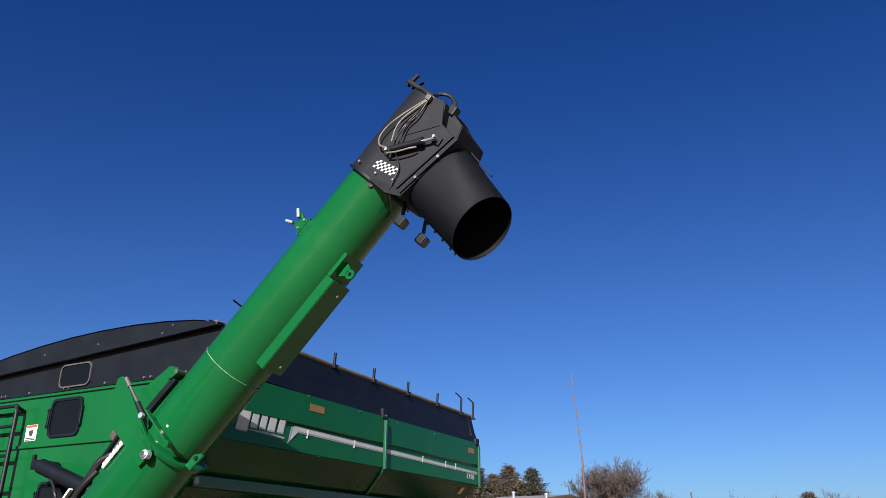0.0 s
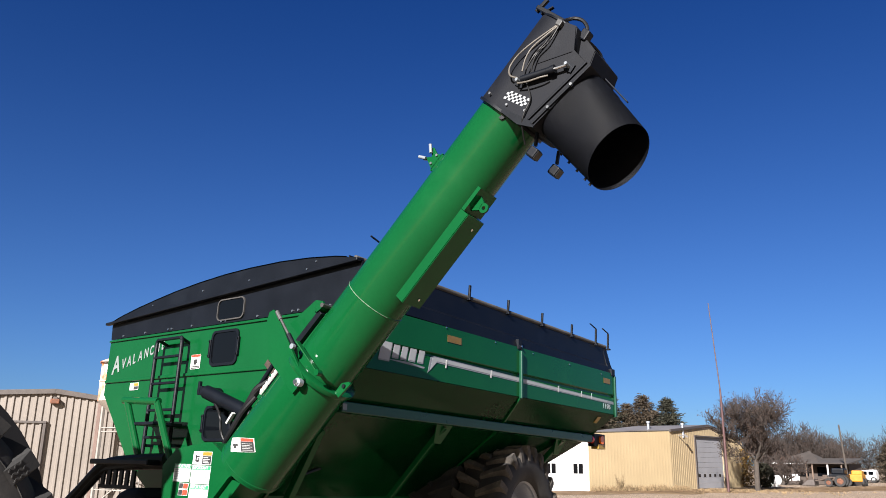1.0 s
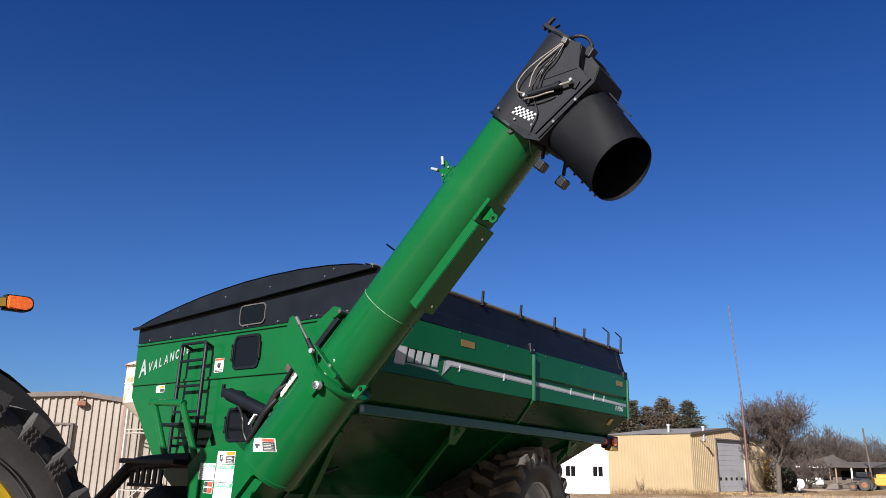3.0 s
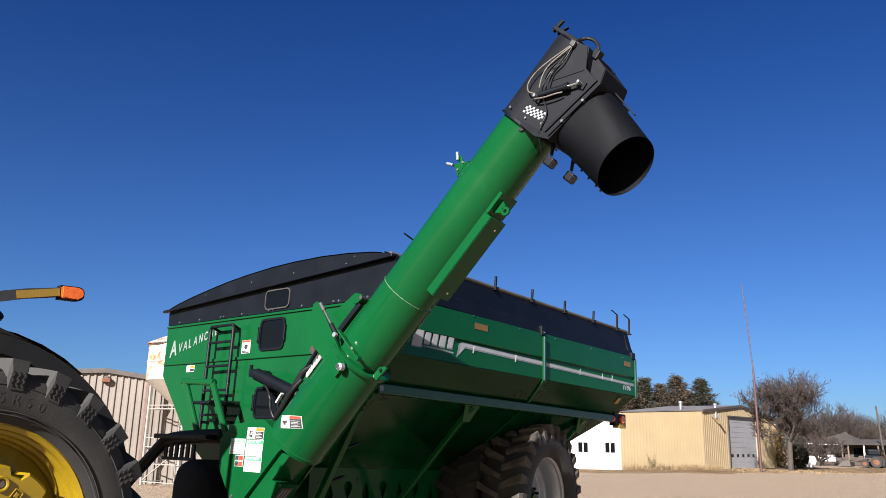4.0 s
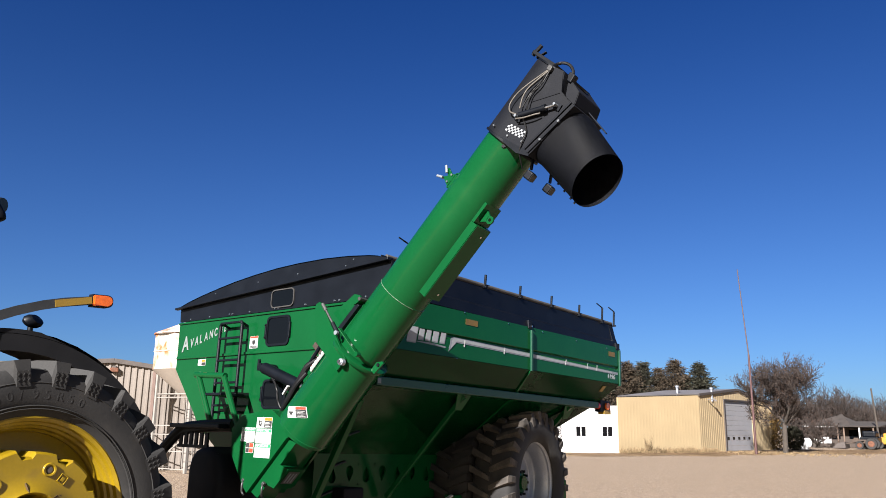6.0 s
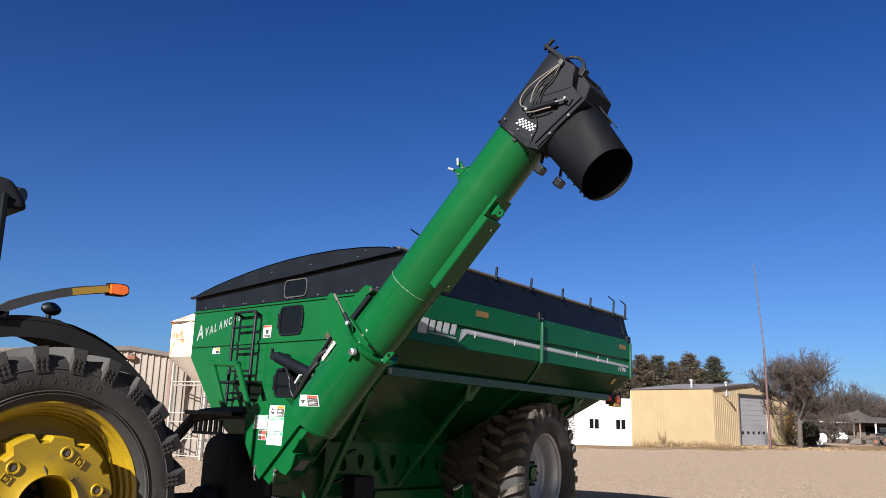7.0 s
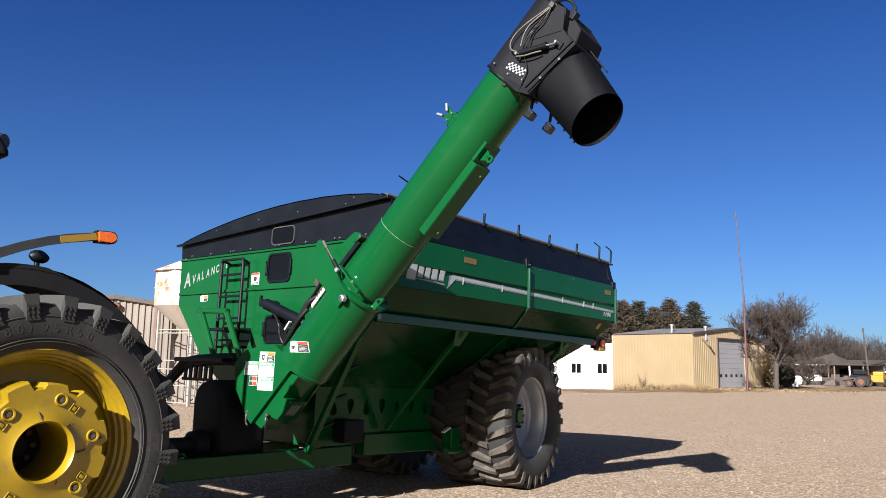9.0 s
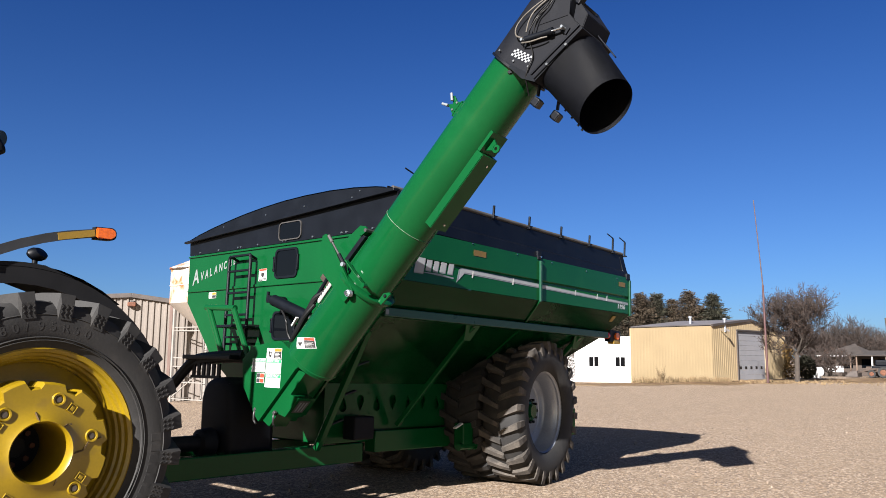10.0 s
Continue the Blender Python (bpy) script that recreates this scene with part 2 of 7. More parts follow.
# ---- ground ----
def ground_material():
    m = bpy.data.materials.new("gravel_yard")
    m.use_nodes = True
    n, l = m.node_tree.nodes, m.node_tree.links
    b = n["Principled BSDF"]
    co = n.new("ShaderNodeTexCoord")

    def tex(kind, s, detail=5):
        t = n.new(kind)
        t.inputs["Scale"].default_value = s
        if "Detail" in t.inputs:
            t.inputs["Detail"].default_value = detail
        l.new(co.outputs["Object"], t.inputs["Vector"])
        return t

    def mix(fac, a, c, mode="MIX"):
        x = n.new("ShaderNodeMix")
        x.data_type, x.blend_type = "RGBA", mode
        for sock, v in ((x.inputs[0], fac), (x.inputs[6], a), (x.inputs[7], c)):
            if isinstance(v, bpy.types.NodeSocket):
                l.new(v, sock)
            else:
                sock.default_value = (*v, 1) if isinstance(v, tuple) else v
        return x.outputs[2]

    def span(sock, a, c, lo=0.0, hi=1.0):
        r = n.new("ShaderNodeMapRange")
        for i, v in enumerate((a, c, lo, hi)):
            r.inputs[1 + i].default_value = v
        l.new(sock, r.inputs[0])
        return r.outputs[0]

    broad, mid, fine = tex("ShaderNodeTexNoise", 0.12), tex("ShaderNodeTexNoise", 0.9), tex("ShaderNodeTexNoise", 24)
    stones, pebbles = tex("ShaderNodeTexVoronoi", 38), tex("ShaderNodeTexVoronoi", 13)
    # wheel tracks: long soft bands along the yard
    run = n.new("ShaderNodeMapping")
    run.inputs["Rotation"].default_value = (0, 0, radians(-24))
    run.inputs["Scale"].default_value = (0.035, 0.75, 1)
    l.new(co.outputs["Object"], run.inputs[0])
    bands = n.new("ShaderNodeTexNoise")
    bands.inputs["Scale"].default_value, bands.inputs["Detail"].default_value = 1.0, 4
    l.new(run.outputs[0], bands.inputs["Vector"])
    col = mix(span(broad.outputs["Fac"], 0.35, 0.65), (0.312, 0.220, 0.138), (0.352, 0.253, 0.163))
    col = mix(span(bands.outputs["Fac"], 0.50, 0.68, 0.0, 0.6), col, (0.372, 0.274, 0.185))
    col = mix(span(bands.outputs["Fac"], 0.46, 0.32, 0.0, 0.6), col, (0.268, 0.186, 0.112))
    col = mix(span(mid.outputs["Fac"], 0.52, 0.72, 0.0, 0.7), col, (0.362, 0.262, 0.173))
    col = mix(span(fine.outputs["Fac"], 0.3, 0.75, 0.0, 0.6), col, (0.222, 0.154, 0.095))
    pick = n.new("ShaderNodeSeparateColor")
    l.new(stones.outputs["Color"], pick.inputs[0])
    col = mix(span(pick.outputs[0], 0.88, 0.92), col, (0.376, 0.304, 0.232))
    col = mix(span(pick.outputs[1], 0.84, 0.88), col, (0.138, 0.102, 0.074))
    patch = tex("ShaderNodeTexNoise", 2.6, 7)
    col = mix(span(patch.outputs["Fac"], 0.50, 0.64, 0.0, 0.45), col, (0.205, 0.155, 0.108))
    chip = n.new("ShaderNodeSeparateColor")
    l.new(pebbles.outputs["Color"], chip.inputs[0])
    near_mid = n.new("ShaderNodeMath")
    near_mid.operation = "MULTIPLY"
    l.new(span(chip.outputs[0], 0.95, 0.96), near_mid.inputs[0])
    l.new(span(pebbles.outputs["Distance"], 0.22, 0.30, 1.0, 0.0), near_mid.inputs[1])
    col = mix(near_mid.outputs[0], col, (0.36, 0.295, 0.225))
    near_dark = n.new("ShaderNodeMath")
    near_dark.operation = "MULTIPLY"
    l.new(span(chip.outputs[1], 0.955, 0.965), near_dark.inputs[0])
    l.new(span(pebbles.outputs["Distance"], 0.20, 0.28, 1.0, 0.0), near_dark.inputs[1])
    col = mix(near_dark.outputs[0], col, (0.096, 0.076, 0.0624))
    l.new(col, b.inputs["Base Color"])
    b.inputs["Roughness"].default_value = 0.95
    b.inputs["Specular IOR Level"].default_value = 0.2
    add = n.new("ShaderNodeMath")
    add.operation = "ADD"
    l.new(fine.outputs["Fac"], add.inputs[0])
    l.new(span(stones.outputs["Distance"], 0.0, 0.5, 1.0, 0.0), add.inputs[1])
    bp = n.new("ShaderNodeBump")
    bp.inputs["Strength"].default_value, bp.inputs["Distance"].default_value = 0.22, 0.02
    l.new(add.outputs[0], bp.inputs["Height"])
    l.new(bp.outputs[0], b.inputs["Normal"])
    return m


GRAVEL = ground_material()
bm = B()
cuts = [-3000, -400, -60, -20] + [-12 + 0.5 * i for i in range(65)] + [28, 40, 70, 120, 400, 3000]
grid = {}
for i, x in enumerate(cuts):
    for j, y in enumerate(cuts):
        near = max(0.0, 1 - max(abs(x - 4), abs(y - 4)) / 18)
        z = near * 0.02 * noise.noise(Vector((x * 0.35, y * 0.35, 0))) - 0.012 * near
        grid[i, j] = bm.verts.new((x, y, z))
for i in range(len(cuts) - 1):
    for j in range(len(cuts) - 1):
        bm.faces.new((grid[i, j], grid[i + 1, j], grid[i + 1, j + 1], grid[i, j + 1]))
tagged(mesh_object("ground", bm, GRAVEL, smooth=True), "tan gravel and dirt yard in low sun", "ground", kind="structure")

# loose stones on the yard, pale and dark
STONE = mat("pale_stone", (0.20, 0.155, 0.115), 0.9, vary=0.25, scale=2, fine=40, bump=0.002)
DARK_STONE = mat("dark_stone", (0.088, 0.068, 0.056), 0.9, vary=0.25, scale=2, fine=40, bump=0.002)
rnd = random.Random(7)
for count, tone, words in ((1500, STONE, "pale loose gravel scattered on the yard"), (1700, DARK_STONE, "dark loose gravel scattered on the yard")):
    vs, fs = [], []
    for _ in range(count):
        x = -2 + 20 * rnd.random() ** 1.2
        y, r = rnd.uniform(-6, 14), 0.006 + 0.017 * rnd.random() ** 3
        turn_by, flat, k = rnd.uniform(0, 6.3), rnd.uniform(0.45, 0.8), len(vs)
        for a, h, f in ((0, 0, 1), (1, 0, 0.8), (2, 0, 1.1), (3, 0, 0.7), (4, 0, 0.9)):
            c = turn_by + a * 1.2566
            vs.append((x + r * f * math.cos(c), y + r * f * math.sin(c), -0.012))
        for a, f in ((0, 0.7), (1, 0.55), (2, 0.75), (3, 0.5), (4, 0.6)):
            c = turn_by + 0.3 + a * 1.2566
            vs.append((x + r * f * math.cos(c), y + r * f * math.sin(c), r * flat * rnd.uniform(0.8, 1.2)))
        for a in range(5):
            b = (a + 1) % 5
            fs.append((k + a, k + b, k + 5 + b, k + 5 + a))
        fs.append(tuple(k + 5 + a for a in range(5)))
    me = bpy.data.meshes.new("loose_gravel")
    me.from_pydata(vs, [], fs)
    me.materials.append(tone)
    tagged(new("loose_gravel", me), words, "gravel", kind="stuff")

# ---- grain cart ----
F = -1.04          # front face
Y0, Y1 = 0.0, 3.92  # near and far side
R = 4.2            # rear end of the side panels
TILT = Matrix.Translation((2, 0, 2.6)) @ Matrix.Rotation(radians(1.6), 4, "Y") @ Matrix.Translation((-2, 0, -2.6))
UNTILT = TILT.inverted()
cart = empty("grain_cart", TILT)
tagged(cart, "large green grain cart with black extensions, parked on gravel", "grain cart")

# front panel with its ridge
bm = B()
slab(bm, [(F, Y0, 2.955), (F, Y1, 2.955), (F, Y1 - 0.02, 2.32), (F, 3.2, 1.56), (F, 2.2, 0.95), (F, 1.3, 0.95), (F, 0.72, 1.56), (F, Y0, 2.425)], (0.03, 0, 0))
part("front_panel", bm, GREEN, cart, "glossy green painted front panel")
bm = B()
bar(bm, (F - 0.008, Y0 + 0.02, 2.466), (F - 0.008, Y1 - 0.03, 2.466), 0.035, 0.03, 0.008, up=(1, 0, 0))
part("front_ridge", bm, GREEN, cart)
bm = B()
bar(bm, (F - 0.006, Y0 + 0.02, 2.935), (F - 0.006, Y1, 2.935), 0.02, 0.03, 0.004, up=(1, 0, 0))
part("front_flange", bm, GREEN, cart)

# black front extension, its crease and the arched end cap
CREASE_FAR, CREASE_NEAR = 3.135, 3.35
ARC = [(3.95, 3.15), (3.7, 3.215), (3.4, 3.275), (3.04, 3.335), (2.7, 3.385), (2.3, 3.43), (1.86, 3.465), (1.45, 3.48), (1.0, 3.48), (0.6, 3.46), (0.25, 3.425), (-0.06, 3.375)]
bm = B()
slab(bm, [(F, -0.02, 2.962), (F, Y1, 2.962), (F, Y1 + 0.02, CREASE_FAR), (F, -0.06, CREASE_NEAR)], (0.02, 0, 0))
part("front_extension", bm, BLACK, cart, "flat black steel extension")
bm = B()
slab(bm, [(F - 0.028, -0.06, CREASE_NEAR + 0.004)] + [(F - 0.028, y, z) for y, z in ARC[::-1]] + [(F - 0.028, 3.95, CREASE_FAR + 0.004)], (0.05, 0, 0))
part("tarp_end_cap", bm, BLACK, cart, "arched black end cap")
bm = B()
bar(bm, (F - 0.045, -0.06, CREASE_NEAR + 0.006), (F - 0.045, 3.98, CREASE_FAR + 0.006), 0.03, 0.05, 0.006, up=(1, 0, 0))
part("cap_lip", bm, BLACK, cart)
# tarp
bm = B()
rows = []
for i, x in enumerate([F - 0.03 + (R + 0.02 - F) * k / 14 for k in range(15)]):
    sag = 0.012 * (i % 2)
    drop = 0.012 * (x - F)
    rows.append([bm.verts.new((x, y, z + 0.012 - sag - drop)) for y, z in ARC[:-1]] + [bm.verts.new((x, 0.125, 3.415 - drop))])
for a, b in zip(rows, rows[1:]):
    for k in range(len(a) - 1):
        bm.faces.new((a[k], a[k + 1], b[k + 1], b[k]))
bmesh.ops.solidify(bm, geom=bm.faces[:], thickness=0.008)
part("tarp", bm, TARP, cart, "black vinyl roll tarp stretched over bows", smooth=True)

# near and far sides: creased green panels with black extensions above
for y, s, top in ((Y0, 1, 3.42), (Y1, -1, 3.13)):
    prof = [(0.0, 2.955 if s < 0 else 2.99), (0.0, 2.70), (0.022, 2.678), (0.022, 2.655), (0.0, 2.633), (0.0, 2.43)]
    outline = [(a, z) for a, z in prof] + [(a + 0.02, z) for a, z in prof[::-1]]
    bm = B()
    slab(bm, [(F + 0.031, y + s * a, z) for a, z in outline], (R - F - 0.055, 0, 0))
    part("side_panel", bm, GREEN, cart, "dark glossy green creased side panel")
    k = (top - 2.962) / (3.42 - 2.962)
    prof = [(0.0, 2.962 if s < 0 else 2.995), (0.03, 2.962 + 0.158 * k), (0.065, 2.962 + 0.188 * k), (0.075, 2.962 + 0.228 * k), (0.12, top)]
    outline = [(a, z) for a, z in prof] + [(a + 0.015, z) for a, z in prof[::-1]]
    bm = B()
    slab(bm, [(F + 0.021, y + s * a, z) for a, z in outline], (R - F - 0.055, 0, 0))
    for v in bm.verts:
        v.co.z -= 0.012 * (v.co.x - 0.2)
    part("side_extension", bm, BLACK, cart, "black side extension")
    bm = B()
    rod(bm, (F + 0.10, y + s * 0.125, top + 0.010), (R + 0.0, y + s * 0.125, top - 0.045), 0.026)
    part("tarp_roll_tube", bm, DUSTY_TARP, cart, "rolled tarp edge on a tube", smooth=True)
# rear panels
bm = B()
slab(bm, [(R - 0.02, Y0, 2.40), (R - 0.02, Y1, 2.40), (R - 0.02, Y1, 2.955), (R - 0.02, Y0, 2.955)], (0.02, 0, 0))
part("rear_panel", bm, GREEN, cart)
bm = B()
slab(bm, [(R - 0.03, Y0 + 0.005, 2.962), (R - 0.03, Y1 - 0.005, 2.962), (R - 0.03, Y1 - 0.1, 3.13)] + [(R - 0.03, max(a, 0.14), b - 0.02) for a, b in ARC[2:]], (0.015, 0, 0))
part("rear_extension", bm, BLACK, cart)

# hopper slopes
bm = B()
LOW = 1.30
corners = {"fn": (F + 0.03, Y0, 2.425), "fb": (F + 0.03, Y1, 2.40), "rn": (R, Y0, 2.425), "rb": (R, Y1, 2.40),
           "fnl": (F + 0.03, 1.36, LOW), "fbl": (F + 0.03, 2.42, LOW), "rnl": (3.2, 1.36, LOW), "rbl": (3.2, 2.42, LOW)}
v = {k: bm.verts.new(p) for k, p in corners.items()}
mid_n = [bm.verts.new((1.72, 0.0, 2.425)), bm.verts.new((1.72, 0.28, 2.09)), bm.verts.new((1.72, 1.36, LOW))]
kink = [bm.verts.new((F + 0.03, 0.28, 2.09)), bm.verts.new((3.90, 0.28, 2.09))]
bm.faces.new((v["fn"], mid_n[0], mid_n[1], kink[0]))
bm.faces.new((kink[0], mid_n[1], mid_n[2], v["fnl"]))
bm.faces.new((mid_n[0], v["rn"], kink[1], mid_n[1]))
bm.faces.new((mid_n[1], kink[1], v["rnl"], mid_n[2]))
bm.faces.new((v["rn"], v["rb"], kink[1]))
bm.faces.new((v["rb"], v["rbl"], v["rnl"], kink[1]))
bm.faces.new((v["fb"], v["fbl"], v["rbl"], v["rb"]))
bm.faces.new((v["fnl"], mid_n[2], v["rnl"], v["rbl"], v["fbl"]))
bmesh.ops.solidify(bm, geom=bm.faces[:], thickness=0.012)
part("hopper", bm, GREEN, cart, "sloping dark green hopper underside")
bm = B()
bar(bm, (1.72, 0.0, 2.41), (1.72, 0.275, 2.08), 0.03, 0.02, 0.004)
bar(bm, (1.72, 0.28, 2.075), (1.72, 1.33, 1.31), 0.03, 0.02, 0.004)
part("hopper_seam", bm, GREEN, cart)

# vertical rib, lower rail, rear corner posts
bm = B()
box(bm, (1.70, -0.035, 2.41), (1.735, -0.001, 2.95), 0.005)
part("side_rib", bm, GREEN_RAIL, cart)
bm = B()
box(bm, (1.66, -0.012, 2.965), (1.745, 0.03, 3.08), 0.004)
part("extension_clip", bm, BLACK, cart)
bm = B()
rod(bm, (1.72, -0.012, 3.0), (1.72, -0.026, 3.0), 0.012, seg=8)
part("bolt", bm, CHROME, cart)
bm = B()
box(bm, (R - 0.02, -0.02, 2.40), (R + 0.025, 0.05, 2.95), 0.006)
part("rear_corner_post", bm, GREEN_RAIL, cart)
bm = B()
slab(bm, [(R - 0.10, -0.012, 2.955), (R - 0.10, 0.06, 3.13), (R - 0.10, 0.12, 3.365), (R - 0.10, 0.16, 3.365), (R - 0.10, 0.10, 2.955)], (0.12, 0, 0))
box(bm, (R - 0.10, -0.010, 2.958), (R + 0.01, 0.03, 3.05), 0.004)
part("rear_extension_post", bm, BLACK, cart)
bm = B()
box(bm, (-0.92, 0.19, 2.045), (3.88, 0.31, 2.14), 0.008)
part("lower_rail", bm, GREEN_RAIL, cart, "square steel rail in faded green")
bm = B()
box(bm, (-0.98, 3.61, 2.045), (3.88, 3.73, 2.14), 0.008)
part("lower_rail", bm, GREEN_RAIL, cart)
# struts under the rail
for a, b, w in (((0.72, 0.30, 2.04), (0.42, 1.25, 0.80), 0.08), ((3.25, 0.32, 2.04), (3.10, 1.1, 1.20), 0.09), ((3.25, 3.60, 2.04), (3.10, 2.82, 1.20), 0.09)):
    bm = B()
    bar(bm, a, b, w, w * 0.7, 0.008)
    slab(bm, [(a[0] - 0.14, a[1] - 0.01, 2.06), (a[0] + 0.14, a[1] - 0.01, 2.06), (a[0] + 0.02, a[1] + 0.06, 1.86), (a[0] - 0.10, a[1] + 0.06, 1.86)], (0, 0.012, 0))
    part("strut", bm, GREEN, cart)

# tarp stops along the near top edge
for x, bent in ((-0.62, 1), (0.83, 0), (1.61, 0), (2.39, 0), (3.16, 0), (3.86, 1), (4.24, 1)):
    bm = B()
    low = 0.012 * (x - 0.2)
    h = (3.62 if bent else 3.555) - low
    bar(bm, (x, 0.10, 3.39 - low), (x, 0.09, h), 0.022, 0.03, 0.004, up=(1, 0, 0))
    if bent:
        bar(bm, (x + 0.005, 0.09, h), (x - 0.16, 0.10, h + 0.05), 0.014, 0.014, 0.003)
    box(bm, (x - 0.03, 0.07, 3.385 - low), (x + 0.03, 0.13, 3.405 - low), 0.003)
    part("tarp_stop", bm, BLACK, cart)
for x in (0.3, 1.2, 2.0, 2.9, 3.8):
    bm = B()
    rod(bm, (x, 0.01, 2.985 - 0.012 * x), (x, -0.008, 2.985 - 0.012 * x), 0.008, seg=8)
    part("bolt", bm, CHROME, cart)
for y in (3.66, 3.22, 2.78, 2.72, 2.36, 1.86, 1.79, 1.3, 0.8, 0.72, 0.3):
    bm = B()
    rod(bm, (F, y, 2.985), (F - 0.012, y, 2.985), 0.011, seg=8)
    part("bolt", bm, CHROME, cart)
for y, z in ((3.1, 3.28), (2.2, 3.34), (1.45, 3.36), (0.9, 3.3), (0.5, 3.42), (0.62, 3.36)):
    bm = B()
    rod(bm, (F - 0.028, y, z), (F - 0.036, y, z), 0.008, seg=8)
    part("bolt", bm, CHROME, cart)


def window(y, z, w, h, clips, frame_mat, label, thin=1.0):
    bm = B()
    outer, inner = rounded(y, z, w, h, 0.06), rounded(y, z, w - 0.05 * thin, h - 0.05 * thin, 0.05)
    n = len(outer)
    ring = [[bm.verts.new((F - d, a, b)) for a, b in o] for d, o in ((0.002, outer), (0.018, outer), (0.018, inner), (0.002, inner))]
    for r0, r1 in zip(ring, ring[1:]):
        for k in range(n):
            bm.faces.new((r0[k], r0[(k + 1) % n], r1[(k + 1) % n], r1[k]))
    fr = part("window_frame", bm, frame_mat, cart, label)
    bm = B()
    slab(bm, [(F - 0.004, a, b) for a, b in rounded(y, z, w - 0.046 * thin, h - 0.046 * thin, 0.05)], (-0.004, 0, 0))
    part("pane", bm, DARK_GLASS, fr, "dark sight glass")
    if clips:
        for dy in (-w / 2 - 0.006, w / 2 + 0.006):
            bm = B()
            box(bm, (F - 0.03, y + dy - 0.014, z - h * 0.26), (F - 0.004, y + dy + 0.014, z + h * 0.26), 0.005)
            for dz in (-0.2, 0.2):
                rod(bm, (F - 0.03, y + dy, z + h * dz), (F - 0.04, y + dy, z + h * dz), 0.009, seg=8)
            part("clip", bm, BLACK, fr)


GASKET = mat("grey_gasket", (0.03, 0.028, 0.027), 0.7, vary=0.2, bump=0.002)
window(1.722, 3.10, 0.43, 0.225, False, GASKET, "grey rubber window gasket", 0.5)
window(1.762, 2.71, 0.43, 0.36, True, BLACK, "dark rubber window gasket")
window(1.75, 1.965, 0.42, 0.34, True, BLACK, "dark rubber window gasket")

# ladder on the front
LX = F - 0.11
for y in (2.34, 2.79):
    bm = B()
    inward = 0.03 if y < 2.5 else -0.03
    pipe(bm, [(LX, y, 1.53), (LX, y, 2.0), (LX, y, 2.5), (LX, y, 2.78), (LX, y + inward * 0.3, 2.83), (LX, y + inward, 2.848)], 0.021, 10)
    bar(bm, (LX, y + inward, 2.845), (F, y + inward, 2.80), 0.03, 0.03, 0.005)
    bar(bm, (LX, y, 1.75), (F, y, 1.75), 0.03, 0.03, 0.005)
    part("ladder_rail", bm, BLACK, cart)
for z in (1.58, 1.83, 2.105, 2.38, 2.655, 2.846):
    bm = B()
    bar(bm, (LX, 2.34 if z < 2.8 else 2.37, z), (LX, 2.79 if z < 2.8 else 2.76, z), 0.036 if z < 2.8 else 0.042, 0.026, 0.005)
    part("ladder_rung", bm, BLACK, cart)

# green hand rail and step frame beside the ladder
for a, b in (((-1.46, 2.69, 2.17), (-1.46, 2.33, 1.58)), ((-1.46, 2.17, 2.15), (-1.46, 1.81, 1.57))):
    bm = B()
    rod(bm, a, b, 0.034, seg=12)
    part("hand_rail", bm, GREEN, cart)
bm = B()
rod(bm, (-1.46, 2.75, 2.18), (-1.46, 2.14, 2.15), 0.036, seg=12)
part("hand_rail", bm, GREEN, cart)
bm = B()
box(bm, (-1.46, 2.2, 1.93), (-1.12, 2.58, 1.96), 0.006)
part("step", bm, BLACK, cart)
bm = B()
box(bm, (-1.62, 1.95, 1.55), (-1.08, 2.95, 1.60), 0.01)
part("step", bm, BLACK, cart, "black steel platform step")


# decals on the front: outline in (y, z), a little proud of the panel
def decal(y0, y1, z0, z1, material, proud=0.003, r=0.008, parent=None):
    bm = B()
    cy, cz, w, h = (y0 + y1) / 2, (z0 + z1) / 2, abs(y1 - y0), abs(z1 - z0)
    slab(bm, [(F - proud, a, b) for a, b in rounded(cy, cz, w, h, min(r, w / 3, h / 3), 2)], (-0.0012, 0, 0))
    return part("decal", bm, material, parent or cart)


def bars(owner, rows, material, proud):
    """Unreadable print as plain bars: rows of (y0, y1, z0, z1)."""
    for r in rows:
        bm = B()
        slab(bm, [(F - proud, r[0], r[2]), (F - proud, r[1], r[2]), (F - proud, r[1], r[3]), (F - proud, r[0], r[3])], (-0.001, 0, 0))
        part("print", bm, material, owner)


d = decal(2.30, 2.14, 2.52, 2.67, WHITE)
d["label"] = "white warning decal with dark pictogram"
bars(d, [(2.295, 2.145, 2.645, 2.668)], RED_V, 0.0045)
bars(d, [(2.25, 2.19, 2.58, 2.62), (2.24, 2.20, 2.565, 2.585), (2.29, 2.15, 2.525, 2.535), (2.29, 2.15, 2.54, 2.55)], BLACK_V, 0.0045)
d = decal(3.38, 3.21, 2.35, 2.43, WHITE)
bars(d, [(3.30, 3.215, 2.355, 2.39)], BLACK_V, 0.0045)
bars(d, [(3.30, 3.215, 2.395, 2.425)], ORANGE_V, 0.0045)
d = decal(0.10, -0.0, 2.88, 2.93, AMBER_V)

